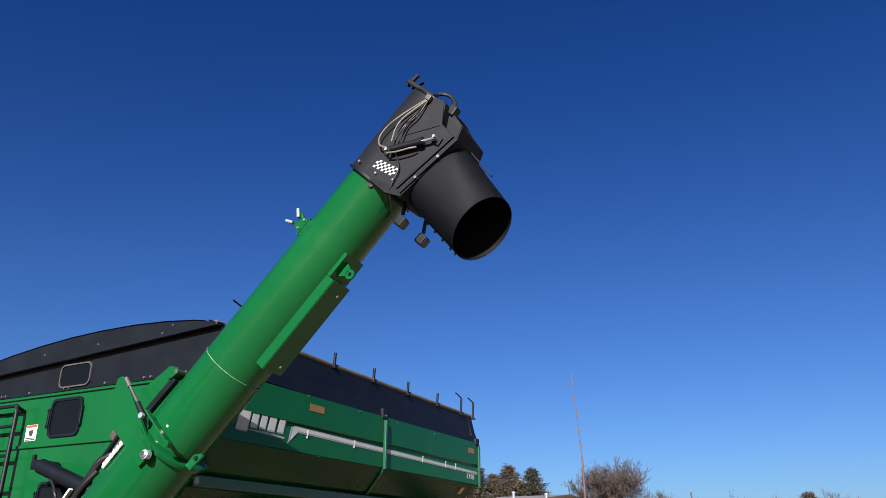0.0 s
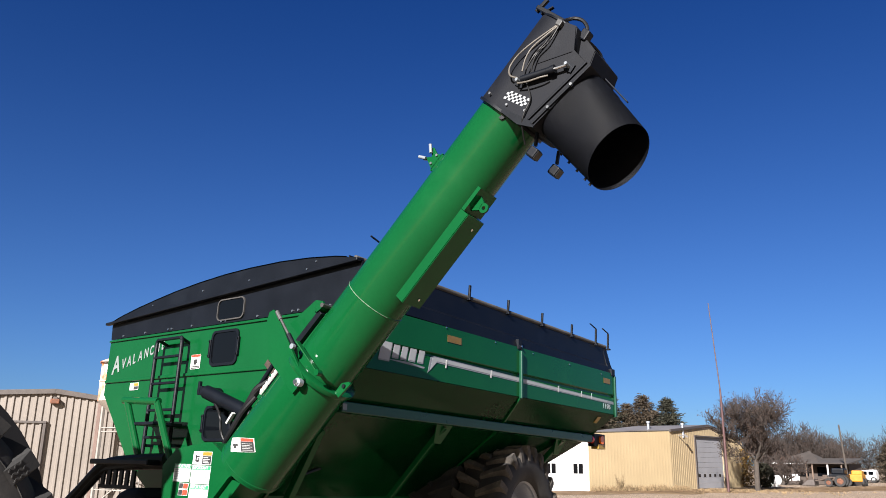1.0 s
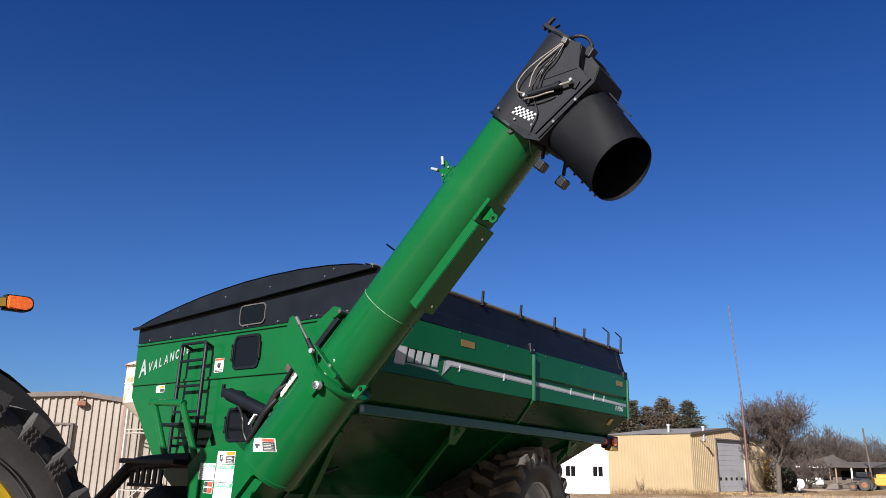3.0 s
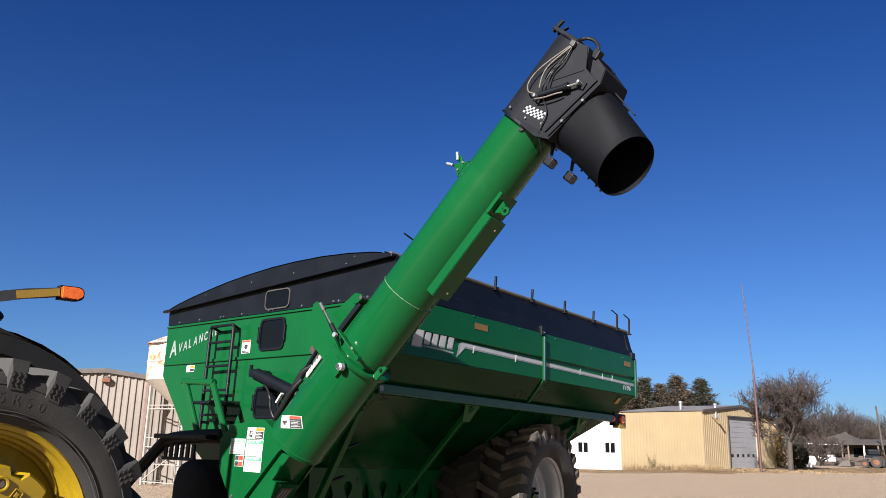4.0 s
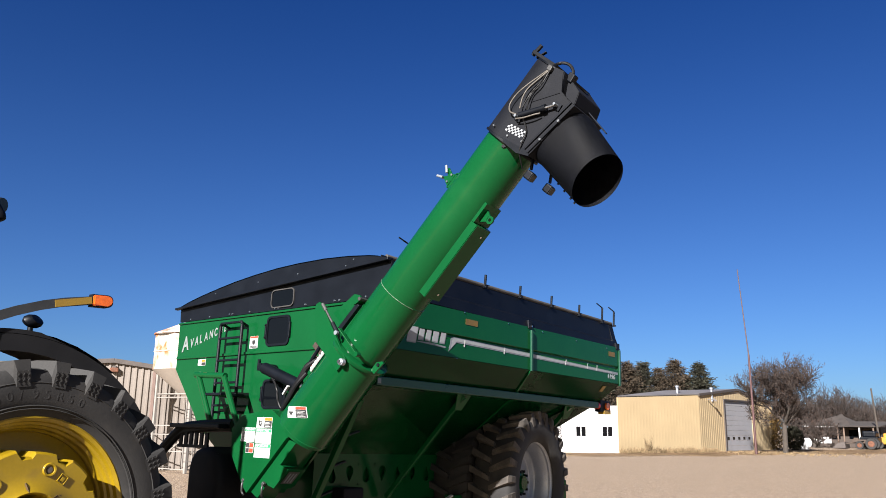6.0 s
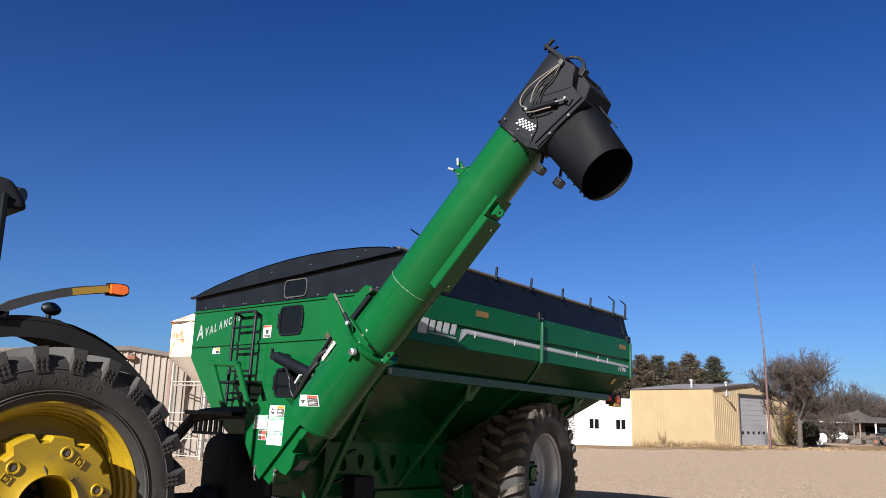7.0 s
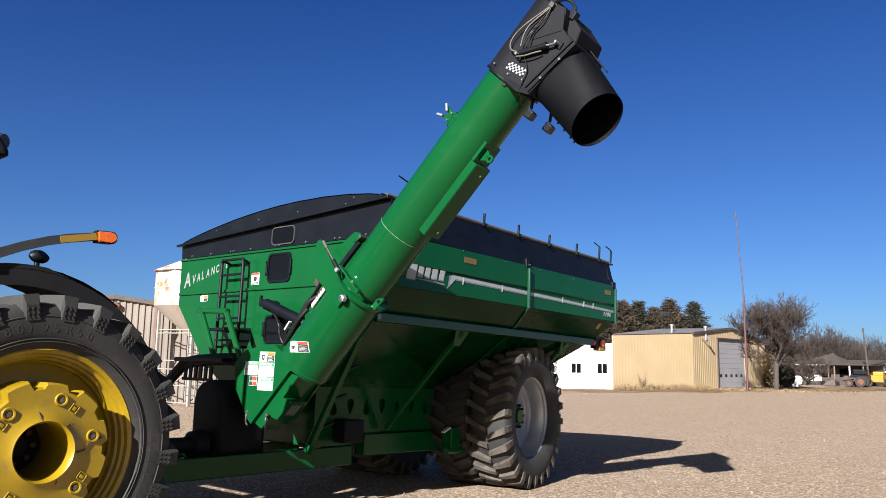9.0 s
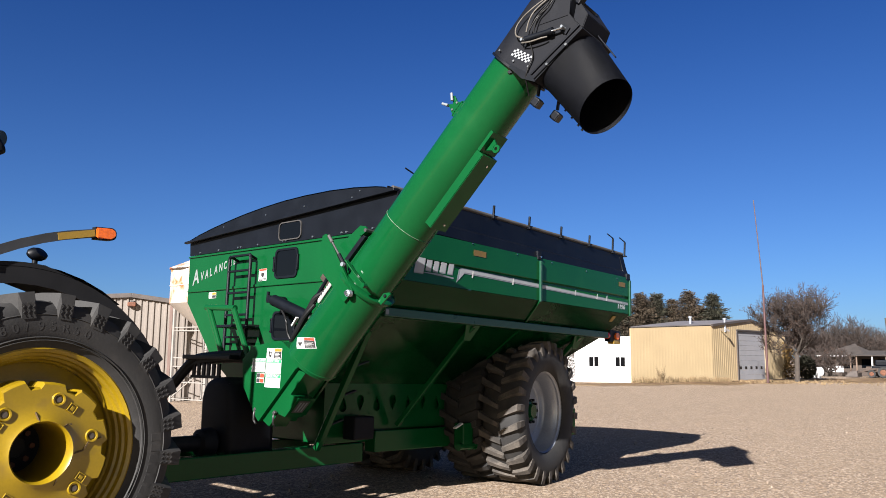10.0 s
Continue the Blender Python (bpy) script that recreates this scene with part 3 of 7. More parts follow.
# name on the front, sloping up; plain white letters
name_m = axes((F - 0.004, 3.79, 2.55), (0, -1, 0.2), (0, 0.2, 1))
lettering("name_letter", "A", 0.27, name_m, LETTER, cart, 0.0015, shear=0.25, squash=0.8, bold=0.006)
for k, ch in enumerate("VALANCHE"):
    y = 3.605 - 0.106 * k
    lettering("name_letter", ch, 0.165 - 0.005 * k, axes((F - 0.004, y, 2.595 + 0.0245 * k), (0, -1, 0.2), (0, 0.2, 1)), LETTER, cart, 0.0015, shear=0.25, squash=0.72, bold=0.003)


# marks on the near side
def side_mark(pts, material, proud=0.002, label="", name="stripe"):
    bm = B()
    slab(bm, [(x, -proud, z) for x, z in pts], (0, -0.0012, 0))
    return part(name, bm, material, cart, label)


# maker's mark as plain slanted blocks
for x, z0, w, h in ((-0.70, 2.535, 0.145, 0.165), (-0.515, 2.575, 0.085, 0.115), (-0.395, 2.575, 0.08, 0.115), (-0.28, 2.575, 0.095, 0.115), (-0.145, 2.575, 0.085, 0.115)):
    k = 0.25
    side_mark([(x + 0.004, z0 - 0.012), (x + w + 0.008, z0 - 0.012), (x + w + k * h + 0.008, z0 + h - 0.012), (x + k * h + 0.004, z0 + h - 0.012)], GREY_V, 0.002, name="mark_shadow")
    side_mark([(x, z0), (x + w, z0), (x + w + k * h, z0 + h), (x + k * h, z0 + h)], SILVER, 0.004, name="mark_block")
side_mark([(-0.60, 2.545), (-0.04, 2.522), (-0.02, 2.538), (-0.30, 2.555)], GREY_V)
side_mark([(0.02, 2.49), (0.16, 2.606), (R - 0.05, 2.562), (R - 0.05, 2.60), (1.7, 2.644), (0.12, 2.664), (0.06, 2.648)], GREY_V)
side_mark([(0.06, 2.525), (0.17, 2.620), (1.69, 2.602), (1.69, 2.634), (0.13, 2.656), (0.09, 2.644)], SILVER, 0.004)
side_mark([(1.745, 2.601), (3.95, 2.574), (3.95, 2.594), (1.745, 2.633)], SILVER, 0.004)
for x in (0.31, 1.12, 2.6, 3.2, 3.48):
    side_mark([(x - 0.015, 2.572), (x + 0.005, 2.572), (x + 0.02, 2.652), (x, 2.652)], WHITE, 0.006)
for x, z, w in ((0.325, 2.842, 0.24), (3.86, 2.83, 0.2)):
    side_mark([(x, z), (x + w, z), (x + w, z + 0.07), (x, z + 0.07)], AMBER_DIM, 0.003, "amber side reflector", "reflector")
lettering("model_number", "1196", 0.095, axes((3.80, -0.003, 2.49), (1, 0, 0), (0, 0, 1)), SILVER, cart, 0.001, shear=0.2, squash=1.3, bold=0.002)
d = side_mark([(-0.91, 2.065), (-0.86, 2.065), (-0.86, 2.12), (-0.91, 2.12)], GREY_V)
d.location.y = 0.19

# rear lamps and tag
bm = B()
box(bm, (3.95, 0.2, 2.0), (4.28, 0.30, 2.17), 0.01)
part("lamp_bracket", bm, BLACK, cart)
bm = B()
rod(bm, (3.95, 0.25, 2.09), (3.90, 0.25, 2.09), 0.055)
part("tail_lamp", bm, RED_LENS, cart, "round red tail lamp")
bm = B()
rod(bm, (4.14, 0.2, 2.09), (4.14, 0.17, 2.09), 0.055)
part("tail_lamp", bm, ORANGE_LENS, cart, "round amber tail lamp")
bm = B()
box(bm, (4.05, 0.19, 1.97), (4.26, 0.30, 2.035), 0.004)
part("reflector", bm, AMBER_V, cart)
bm = B()
slab(bm, [(3.74, 0.11, 2.29), (3.83, 0.11, 2.29), (3.83, 0.04, 2.37), (3.74, 0.04, 2.37)], (0, -0.01, 0))
part("reflector", bm, AMBER_V, cart, "yellow tag")

# running gear: pierced frame plate, axle, tongue
bm = B()


def holed_cell(bm, x0, x1, z0, z1, cx, cz, r, tall, flip):
    """A square of plate round a teardrop hole; tall is how far its point stands from the hole's centre."""
    n, outer, inner = 24, [], []
    for k in range(n):
        a = 2 * math.pi * (k + 0.5) / n
        c, s_ = math.cos(a), math.sin(a)
        reach = min((x1 - cx) / c if c > 0 else (x0 - cx) / c, (z1 - cz) / s_ if s_ > 0 else (z0 - cz) / s_)
        outer.append((cx + c * reach, cz + s_ * reach))
        inner.append((cx + r * c * (1 - 0.75 * max(0.0, s_) ** 1.5), cz + flip * (tall * s_ if s_ > 0 else r * s_)))
    if flip < 0:
        inner = [(x, z) for x, z in [inner[(n - 1 - k) % n] for k in range(n)]]
    rings = [[bm.verts.new((x, y, z)) for x, z in ring] for y, ring in ((1.352, outer), (1.352, inner), (1.37, inner), (1.37, outer))]
    for p, q in zip(rings, rings[1:]):
        for k in range(n):
            bm.faces.new((p[k], p[(k + 1) % n], q[(k + 1) % n], q[k]))


box(bm, (-0.7, 1.352, 1.20), (2.6, 1.37, 1.36))
box(bm, (-0.7, 1.352, 0.76), (2.6, 1.37, 0.94))
box(bm, (-0.7, 1.352, 0.94), (-0.55, 1.37, 1.20))
box(bm, (2.53, 1.352, 0.94), (2.6, 1.37, 1.20))
for k in range(11):
    x = -0.41 + 0.28 * k
    flip = 1 if k % 2 == 0 else -1
    holed_cell(bm, x - 0.14, x + 0.14, 0.94, 1.20, x, 1.03 if flip > 0 else 1.11, 0.06, 0.13, flip)
part("frame_plate", bm, GREEN, cart, "green frame plate pierced with holes")
bm = B()
box(bm, (-0.42, 1.12, 0.66), (-0.10, 1.33, 0.93), 0.02)
part("tool_box", bm, BLACK_POLY, cart, "black plastic tool box")
bm = B()
box(bm, (-0.62, 1.42, 0.60), (3.2, 2.50, 1.29), 0.02)
part("sump", bm, GREEN, cart)
bm = B()
box(bm, (2.2, 0.75, 0.82), (2.5, 3.15, 1.02), 0.02)
box(bm, (1.26, 0.86, 0.50), (1.46, 1.02, 0.82), 0.01)
rod(bm, (1.2, 0.9, 0.52), (1.55, 0.9, 0.52), 0.05)
part("axle", bm, GREEN, cart)
for ya, yb in ((1.78, 1.45), (2.14, 2.47)):
    bm = B()
    bar(bm, (-3.15, ya, 0.395), (0.0, yb + 0.03, 0.485), 0.16, 0.23, 0.012)
    part("tongue_beam", bm, GREEN, cart, "green drawbar tongue beam")
for ya, yb in ((1.30, 1.50), (2.42, 2.62)):
    bm = B()
    box(bm, (0.1, ya, 0.48), (2.8, yb, 0.74), 0.012)
    part("frame_beam", bm, GREEN, cart)
bm = B()
box(bm, (-3.35, 1.72, 0.34), (-2.9, 2.2, 0.50), 0.02)
part("hitch", bm, GREEN, cart)
# white bar stands in for the bright gap seen through the running gear
bm = B()
bar(bm, (1.10, 0.88, 0.76), (1.22, 0.86, 0.82), 0.06, 0.02, 0.004)
part("grease_guard", bm, WHITE, cart)

# dark gear housing, drive shaft and hose arm at the front
bm = B()
shape = [(2.26, 0.5), (2.28, 1.10), (2.24, 1.25), (2.14, 1.33), (1.98, 1.36), (1.82, 1.34), (1.72, 1.24), (1.66, 0.98), (1.64, 0.5)]
slab(bm, [(-1.76, y, z) for y, z in shape], (0.62, 0, 0))
bmesh.ops.bevel(bm, geom=bm.edges[:], offset=0.09, segments=4, affect="EDGES", profile=0.5)
part("gear_housing", bm, BLACK_POLY, cart, "black plastic gear shield", smooth=True)
bm = B()
rod(bm, (-3.1, 1.92, 0.63), (-1.7, 1.92, 0.65), 0.085, seg=24)
part("drive_shaft", bm, BLACK_POLY, cart, "black drive shaft cover", smooth=True)
bm = B()
lathe(bm, [(0.09, 0.0), (0.14, 0.02), (0.16, 0.16), (0.13, 0.2)], Matrix.Translation((-1.98, 1.92, 0.65)) @ Matrix.Rotation(radians(90), 4, "Y"), 24)
part("shaft_guard", bm, BLACK_POLY, cart, smooth=True)
bm = B()
for dz, r in ((0.0, 0.055), (-0.055, 0.04)):
    pipe(bm, [(-2.3, 3.75, 0.62 + dz), (-1.75, 3.42, 0.95 + dz), (-1.62, 3.16, 1.22 + dz), (-1.55, 2.92, 1.47 + dz), (-1.52, 2.84, 1.535 + dz), (-1.5, 2.72, 1.57 + dz), (-1.47, 2.3, 1.60 + dz), (-1.44, 1.92, 1.61 + dz)], r, 10)
part("hydraulic_hose", bm, HOSE, cart, "bundle of black hydraulic hoses", smooth=True)
bm = B()
box(bm, (-1.545, 2.24, 1.325), (-1.515, 2.86, 1.36), 0.004)
rack = part("hose_rack", bm, BLACK, cart, "slotted black hose rack")
for k in range(6):
    y = 2.25 + 0.105 * k
    bm = B()
    box(bm, (-1.54, y, 1.35), (-1.52, y + 0.06, 1.50), 0.004)
    part("rack_bar", bm, BLACK, rack)


# ---- wheels ----
def tyre(name, parent, m, radius, width, rim, lugs, lug_h, material, lug_mat, chevrons=False):
    """A farm tyre: carcass and angled lugs; the axis runs along local z."""
    bm = B()
    h = width / 2
    r0 = radius - lug_h
    prof = [(rim, -h * 0.74), (rim + 0.02, -h * 0.84), (rim + (r0 - rim) * 0.35, -h * 0.98), (rim + (r0 - rim) * 0.65, -h * 0.99), (r0 - 0.05, -h * 0.93), (r0 - 0.015, -h * 0.80), (r0, -h * 0.45), (r0 + 0.005, 0)]
    prof += [(r, -z) for r, z in prof[-2::-1]]
    lathe(bm, prof, m, 72)
    ob = part(name, bm, material, parent, smooth=True)
    step = 2 * math.pi / lugs
    for k in range(lugs * 2):
        s = 1 if k % 2 else -1
        a = k * step / 2
        bm = B()
        # each lug runs from the shoulder towards the centre line, leaning along the tread
        rings = []
        for t, across, wide, low_r, top_r in ((0.0, 1.015, 0.40, -0.125, -0.02), (0.03, 0.965, 0.47, -0.06, lug_h), (0.25, 0.75, 0.42, -0.01, lug_h), (0.6, 0.4, 0.36, -0.01, lug_h), (1.0, 0.0, 0.32, -0.01, lug_h - 0.01)):
            z = s * h * across
            lean = a + step * 0.55 * t
            base, topr, half = r0 + low_r, r0 + top_r, wide * step / 2
            rings.append([bm.verts.new(m @ Vector((rr * math.cos(aa), rr * math.sin(aa), z))) for rr, aa in ((base, lean - half), (topr, lean - half * 0.8), (topr, lean + half * 0.8), (base, lean + half))])
        for p, q in zip(rings, rings[1:]):
            for i in range(4):
                bm.faces.new((p[i], p[(i + 1) % 4], q[(i + 1) % 4], q[i]))
        bm.faces.new(rings[0])
        bm.faces.new(rings[-1][::-1])
        lug = part("lug", bm, lug_mat, ob)
        if chevrons and s > 0:
            # three small zigzags moulded into the end of the lug
            bm = B()
            for side in (-0.034, 0.0, 0.034):
                pts = [(r0 - 0.108 + 0.017 * i, a + (side + (0.008 if i % 2 else -0.008)) / r0) for i in range(6)]
                flat = [m @ Vector((r * math.cos(c), r * math.sin(c), h * 1.017)) for r, c in pts]
                for p, q in zip(flat, flat[1:]):
                    bar(bm, p, q, 0.009, 0.006)
            part("tread_mark", bm, material, lug)
    return ob


def axis_y(x, y, z):
    """A wheel pose whose outer face looks to -y."""
    return Matrix.Translation((x, y, z)) @ Matrix.Rotation(radians(90), 4, "X")


TOE = 8.0  # the wheels stand turned out of line with the body


def cart_wheel(y, flip):
    m = UNTILT @ Matrix.Translation((2.36, 0.31, 0)) @ Matrix.Rotation(radians(TOE), 4, "Z") @ Matrix.Translation((-2.36, -0.31, 0)) @ axis_y(2.41, y, 0.955)
    # flipped wheels take darker lugs; on the near side this paints in shade
    tyre("tyre", cart, m, 0.965, 0.60, 0.55, 26, 0.055, RUBBER, RUBBER if flip else RUBBER_DUSTY)
    f = -1 if flip else 1
    bm = B()
    lathe(bm, [(0.575, 0.185 * f), (0.585, 0.205 * f), (0.56, 0.215 * f), (0.535, 0.19 * f), (0.52, 0.10 * f), (0.505, 0.0 * f), (0.485, -0.045 * f), (0.45, -0.06 * f), (0.40, -0.065 * f), (0.39, -0.075 * f), (0.20, -0.08 * f), (0.16, -0.06 * f), (0.0, -0.06 * f)], m, 64)
    rim = part("rim", bm, STEEL, cart, "pale grey steel wheel rim", smooth=True)
    bm = B()
    lathe(bm, [(0.55, -0.19), (0.52, -0.15), (0.49, 0.0), (0.52, 0.15), (0.55, 0.19)], m, 48)
    part("rim_barrel", bm, STEEL, rim, smooth=True)
    bm = B()
    lathe(bm, [(0.0, 0.05 * f), (0.09, 0.05 * f), (0.10, 0.0), (0.16, -0.01 * f), (0.17, -0.05 * f)], m, 24)
    hub = part("hub", bm, GREEN, cart, "green wheel hub", smooth=True)
    for k in range(10):
        a = 2 * math.pi * k / 10
        p = m @ Vector((0.155 * math.cos(a), 0.155 * math.sin(a), -0.02 * f))
        q = m @ Vector((0.155 * math.cos(a), 0.155 * math.sin(a), 0.035 * f))
        bm = B()
        rod(bm, p, q, 0.018, seg=6)
        part("wheel_nut", bm, BLACK, hub)


for y, flip in ((0.60, False), (1.21, True), (2.69, False), (3.32, True)):
    cart_wheel(y, flip)
bm = B()
box(bm, (3.16, 0.42, 0.62), (3.30, 0.52, 1.0), 0.008)
part("hose_box", bm, GREEN, cart)

# ---- unloading auger: s along the tube, m across it (down and out), x towards the rear ----
# the foot of the tube, and its three axes: across to the rear, across down and out, along the tube
A0 = Vector((-1.444, 1.266, 1.134))
AE, AM, AU = Vector((0.9972, 0.0507, -0.0558)), Vector((0, -0.74, -0.6726)), Vector((0.0754, -0.6707, 0.7379))
TIP_AXIS, TIP_AT = Vector((0.996, 0.0735, 0.052)), Vector((-1.35, 1.742, 1.262))
TIP = Matrix.Translation(TIP_AT) @ Matrix.Rotation(radians(0.5), 4, TIP_AXIS) @ Matrix.Translation(-TIP_AT)
# columns: x, m, s
AUG = UNTILT @ TIP @ Matrix(((AE.x, AM.x, AU.x, A0.x), (AE.y, AM.y, AU.y, A0.y), (AE.z, AM.z, AU.z, A0.z), (0, 0, 0, 1)))


def worldly(pts):
    return [UNTILT @ Vector(p) for p in pts]


# fittings on the front face of the hood
HEAD = Matrix(((1, 0, 0, 0), (0, 1, -0.1, 0.411), (0, 0, 1.05, -0.2465), (0, 0, 0, 1)))


def apart_mesh(name, bm, material, parent, label="", smooth=False, head=False):
    bm.transform(AUG @ HEAD if head else AUG)
    return part(name, bm, material, parent, label, smooth)


TR = 0.262
WR = 0.295  # lower tube
bm = B()
lathe(bm, [(0.0, 1.77), (TR, 1.77), (TR, 2.530), (TR + 0.003, 2.533), (TR + 0.003, 2.541), (TR - 0.001, 2.544), (TR - 0.001, 4.40), (TR - 0.02, 4.40), (TR - 0.02, 1.8)], None, 96)
tube = apart_mesh("auger_tube", bm, GREEN, cart, "long glossy green auger tube raised over the side", smooth=True)
bm = B()
lathe(bm, [(0.0, 0.70), (WR - 0.004, 0.70), (WR - 0.004, 0.72), (WR + 0.004, 0.725), (WR + 0.004, 0.74), (WR, 0.745), (WR, 1.76), (0.0, 1.76)], None, 96)
low = apart_mesh("lower_auger_tube", bm, GREEN, cart, "green lower auger tube", smooth=True)
# boot at the foot: wide flat front plate, a proud flange and a folded belly
bm = B()
slab(bm, [(-0.262, 0.080, -0.112), (-0.262, 0.085, 0.655), (-0.262, 0.10, 0.70), (-0.262, 0.09, 0.74), (-0.262, -0.05, 0.745), (-0.262, -0.30, 0.69), (-0.262, -0.47, 0.50), (-0.262, -0.60, 0.33), (-0.262, -0.62, 0.12), (-0.262, -0.40, -0.05), (-0.262, -0.015, -0.117)], (0.52, 0, 0))
apart_mesh("auger_boot", bm, GREEN, low, "green folded steel auger boot")
bm = B()
slab(bm, [(-0.215, 0.04, -0.097), (-0.215, 0.04, 0.62), (-0.215, 0.185, 0.694), (-0.215, 0.188, 0.394), (-0.215, 0.308, 0.452), (-0.215, 0.300, 0.18), (-0.215, 0.20, 0.125), (-0.215, 0.201, -0.063), (-0.215, 0.065, -0.097)], (0.24, 0, 0))
apart_mesh("boot_flange", bm, GREEN, low)
bm = B()
slab(bm, [(-0.18, 0.304, 0.25), (-0.18, 0.309, 0.42), (-0.03, 0.309, 0.42), (-0.03, 0.304, 0.25)], (0, 0.004, 0))
plate = apart_mesh("data_plate", bm, BLACK_V, low, "small dark data plate")
for k in range(3):
    bm = B()
    x = -0.155 + 0.04 * k
    slab(bm, [(x, 0.3095, 0.27), (x, 0.3135, 0.40), (x + 0.02, 0.3135, 0.40), (x + 0.02, 0.3095, 0.27)], (0, 0.001, 0))
    apart_mesh("print", bm, GREY_V, plate)


def on_boot(y, z, proud):
    """A place on the boot's front plate, from the yard's y and z."""
    y, z = y - A0.y, z - A0.z
    return (-0.262 - proud, -0.74 * y - 0.6726 * z, -0.6707 * y + 0.7379 * z - 0.017)


def boot_patch(name, y0, y1, z0, z1, proud, material, parent, label=""):
    bm = B()
    slab(bm, [on_boot(y, z, proud) for y, z in ((y0, z0), (y1, z0), (y1, z1), (y0, z1))], (-0.0012, 0, 0))
    return apart_mesh(name, bm, material, parent, label)


# notices on the plate
d = boot_patch("decal", 1.225, 0.983, 1.672, 1.781, 0.002, WHITE, low, "white and orange warning decal")
boot_patch("print", 1.10, 0.988, 1.748, 1.777, 0.0045, ORANGE_V, d)
boot_patch("print", 1.10, 0.988, 1.677, 1.744, 0.0045, BLACK_V, d)
for a0, a1, c0, c1 in ((1.19, 1.175, 1.70, 1.75), (1.19, 1.14, 1.735, 1.745), (1.175, 1.145, 1.69, 1.71), (1.155, 1.145, 1.70, 1.73)):
    boot_patch("print", a0, a1, c0, c1, 0.0045, BLACK_V, d)
for k in range(4):
    boot_patch("print", 1.085, 1.005 + 0.02 * (k % 2), 1.686 + 0.014 * k, 1.691 + 0.014 * k, 0.006, WHITE, d)
for y0, y1, z0, z1 in ((1.223, 0.977, 1.514, 1.665), (1.456, 1.235, 1.525, 1.672), (1.217, 0.972, 1.370, 1.508)):
    d = boot_patch("decal", y0, y1, z0, z1, 0.002, WHITE, low, "white notice with a green heading")
    boot_patch("print", y0 - 0.004, y1 + 0.004, z1 - 0.036, z1 - 0.003, 0.0045, DGREEN_V, d)
    for k in range(6):
        boot_patch("print", y0 - 0.015, y1 + 0.015 + 0.03 * (k % 3), z1 - 0.052 - 0.015 * k, z1 - 0.048 - 0.015 * k, 0.0045, GREY_V, d)
    at = AUG @ Vector(on_boot(y0 - 0.012, z1 - 0.031, 0.006))
    over = AUG @ Vector(on_boot(y1, z1 - 0.031, 0.006)) - at
    rise = AUG @ Vector(on_boot(y0 - 0.012, z1, 0.006)) - at
    lettering("heading", "IMPORTANT", 0.036, axes(at, over, rise), WHITE, d, 0.0006, bold=0.0008)
for z0 in (1.412, 1.466):
    d = boot_patch("decal", 1.36, 1.235, z0, z0 + 0.05, 0.002, WHITE, low)
    boot_patch("print", 1.30, 1.24, z0 + 0.004, z0 + 0.046, 0.0045, RED_V, d)
    boot_patch("print", 1.355, 1.305, z0 + 0.004, z0 + 0.046, 0.0045, BLACK_V, d)
for s, m in ((-0.13, -0.03), (0.07, 0.215)):
    bm = B()
    pipe(bm, [(-0.25, m - 0.03, s + 0.05), (-0.27, m, s + 0.03), (-0.27, m + 0.03, s + 0.0), (-0.26, m + 0.05, s - 0.03), (-0.25, m + 0.09, s - 0.04)], 0.011, 8)
    box(bm, (-0.27, m - 0.045, s + 0.035), (-0.235, m - 0.01, s + 0.075), 0.006)
    apart_mesh("latch", bm, DARK_TRIM_STEEL, low, "dull zinc draw latch")
# brace from the rail down to the tongue
bm = B()
bar(bm, worldly([(-0.95, 0.42, 1.98)])[0], worldly([(-0.95, 1.22, 0.66)])[0], 0.07, 0.07, 0.006)
apart = part("support_arm", bm, GREEN, cart)
for f in (0.3, 0.55, 0.8):
    bm = B()
    p = Vector((-0.95, 0.42 + 0.80 * f, 1.98 - 1.32 * f))
    bar(bm, *worldly([p, p + Vector((0.25, 0.02, 0.06))]), 0.05, 0.02, 0.004)
    part("support_brace", bm, BLACK, apart)

# bright worn weld seam round the front of the tube
WELD = mat("worn_weld", (0.09, 0.135, 0.09), 0.45, vary=0.3, scale=20, fine=90, bump=0.001)
bm = B()
lathe(bm, [(TR + 0.002, 2.533), (TR + 0.0045, 2.535), (TR + 0.0045, 2.539), (TR + 0.002, 2.541)], None, 40, radians(105), radians(232))
apart_mesh("weld_seam", bm, WELD, tube, smooth=True)

# hinge flange, plates and pins
bm = B()
lathe(bm, [(TR, 1.74), (0.32, 1.74), (0.328, 1.755), (0.328, 1.785), (0.30, 1.80), (TR, 1.80)], None, 64)
flange = apart_mesh("hinge_flange", bm, GREEN, tube, "green bolted hinge flange", smooth=True)
bm = B()
slab(bm, [(-0.30, 0.14, 1.755), (-0.30, -0.15, 1.82), (-0.30, -0.555, 1.915), (-0.30, -0.60, 1.905), (-0.30, -0.62, 1.86), (-0.30, -0.58, 1.79), (-0.30, -0.30, 1.60), (-0.30, -0.05, 1.60), (-0.30, 0.13, 1.60)], (0.02, 0, 0))
apart_mesh("hinge_plate", bm, GREEN, flange)
bm = B()
bar(bm, (-0.305, -0.555, 1.918), (-0.305, 0.15, 1.758), 0.012, 0.03, 0.003, up=(1, 0, 0))
apart_mesh("hinge_plate", bm, GREEN, flange)
bm = B()
rod(bm, (-0.30, 0.135, 1.715), (-0.345, 0.135, 1.715), 0.034, seg=20)
apart_mesh("pivot_washer", bm, STEEL, flange, "zinc-plated pivot bolt", smooth=True)
bm = B()
rod(bm, (-0.345, 0.135, 1.715), (-0.37, 0.135, 1.715), 0.022, seg=6)
apart_mesh("pivot_bolt", bm, CHROME, flange)
bm = B()
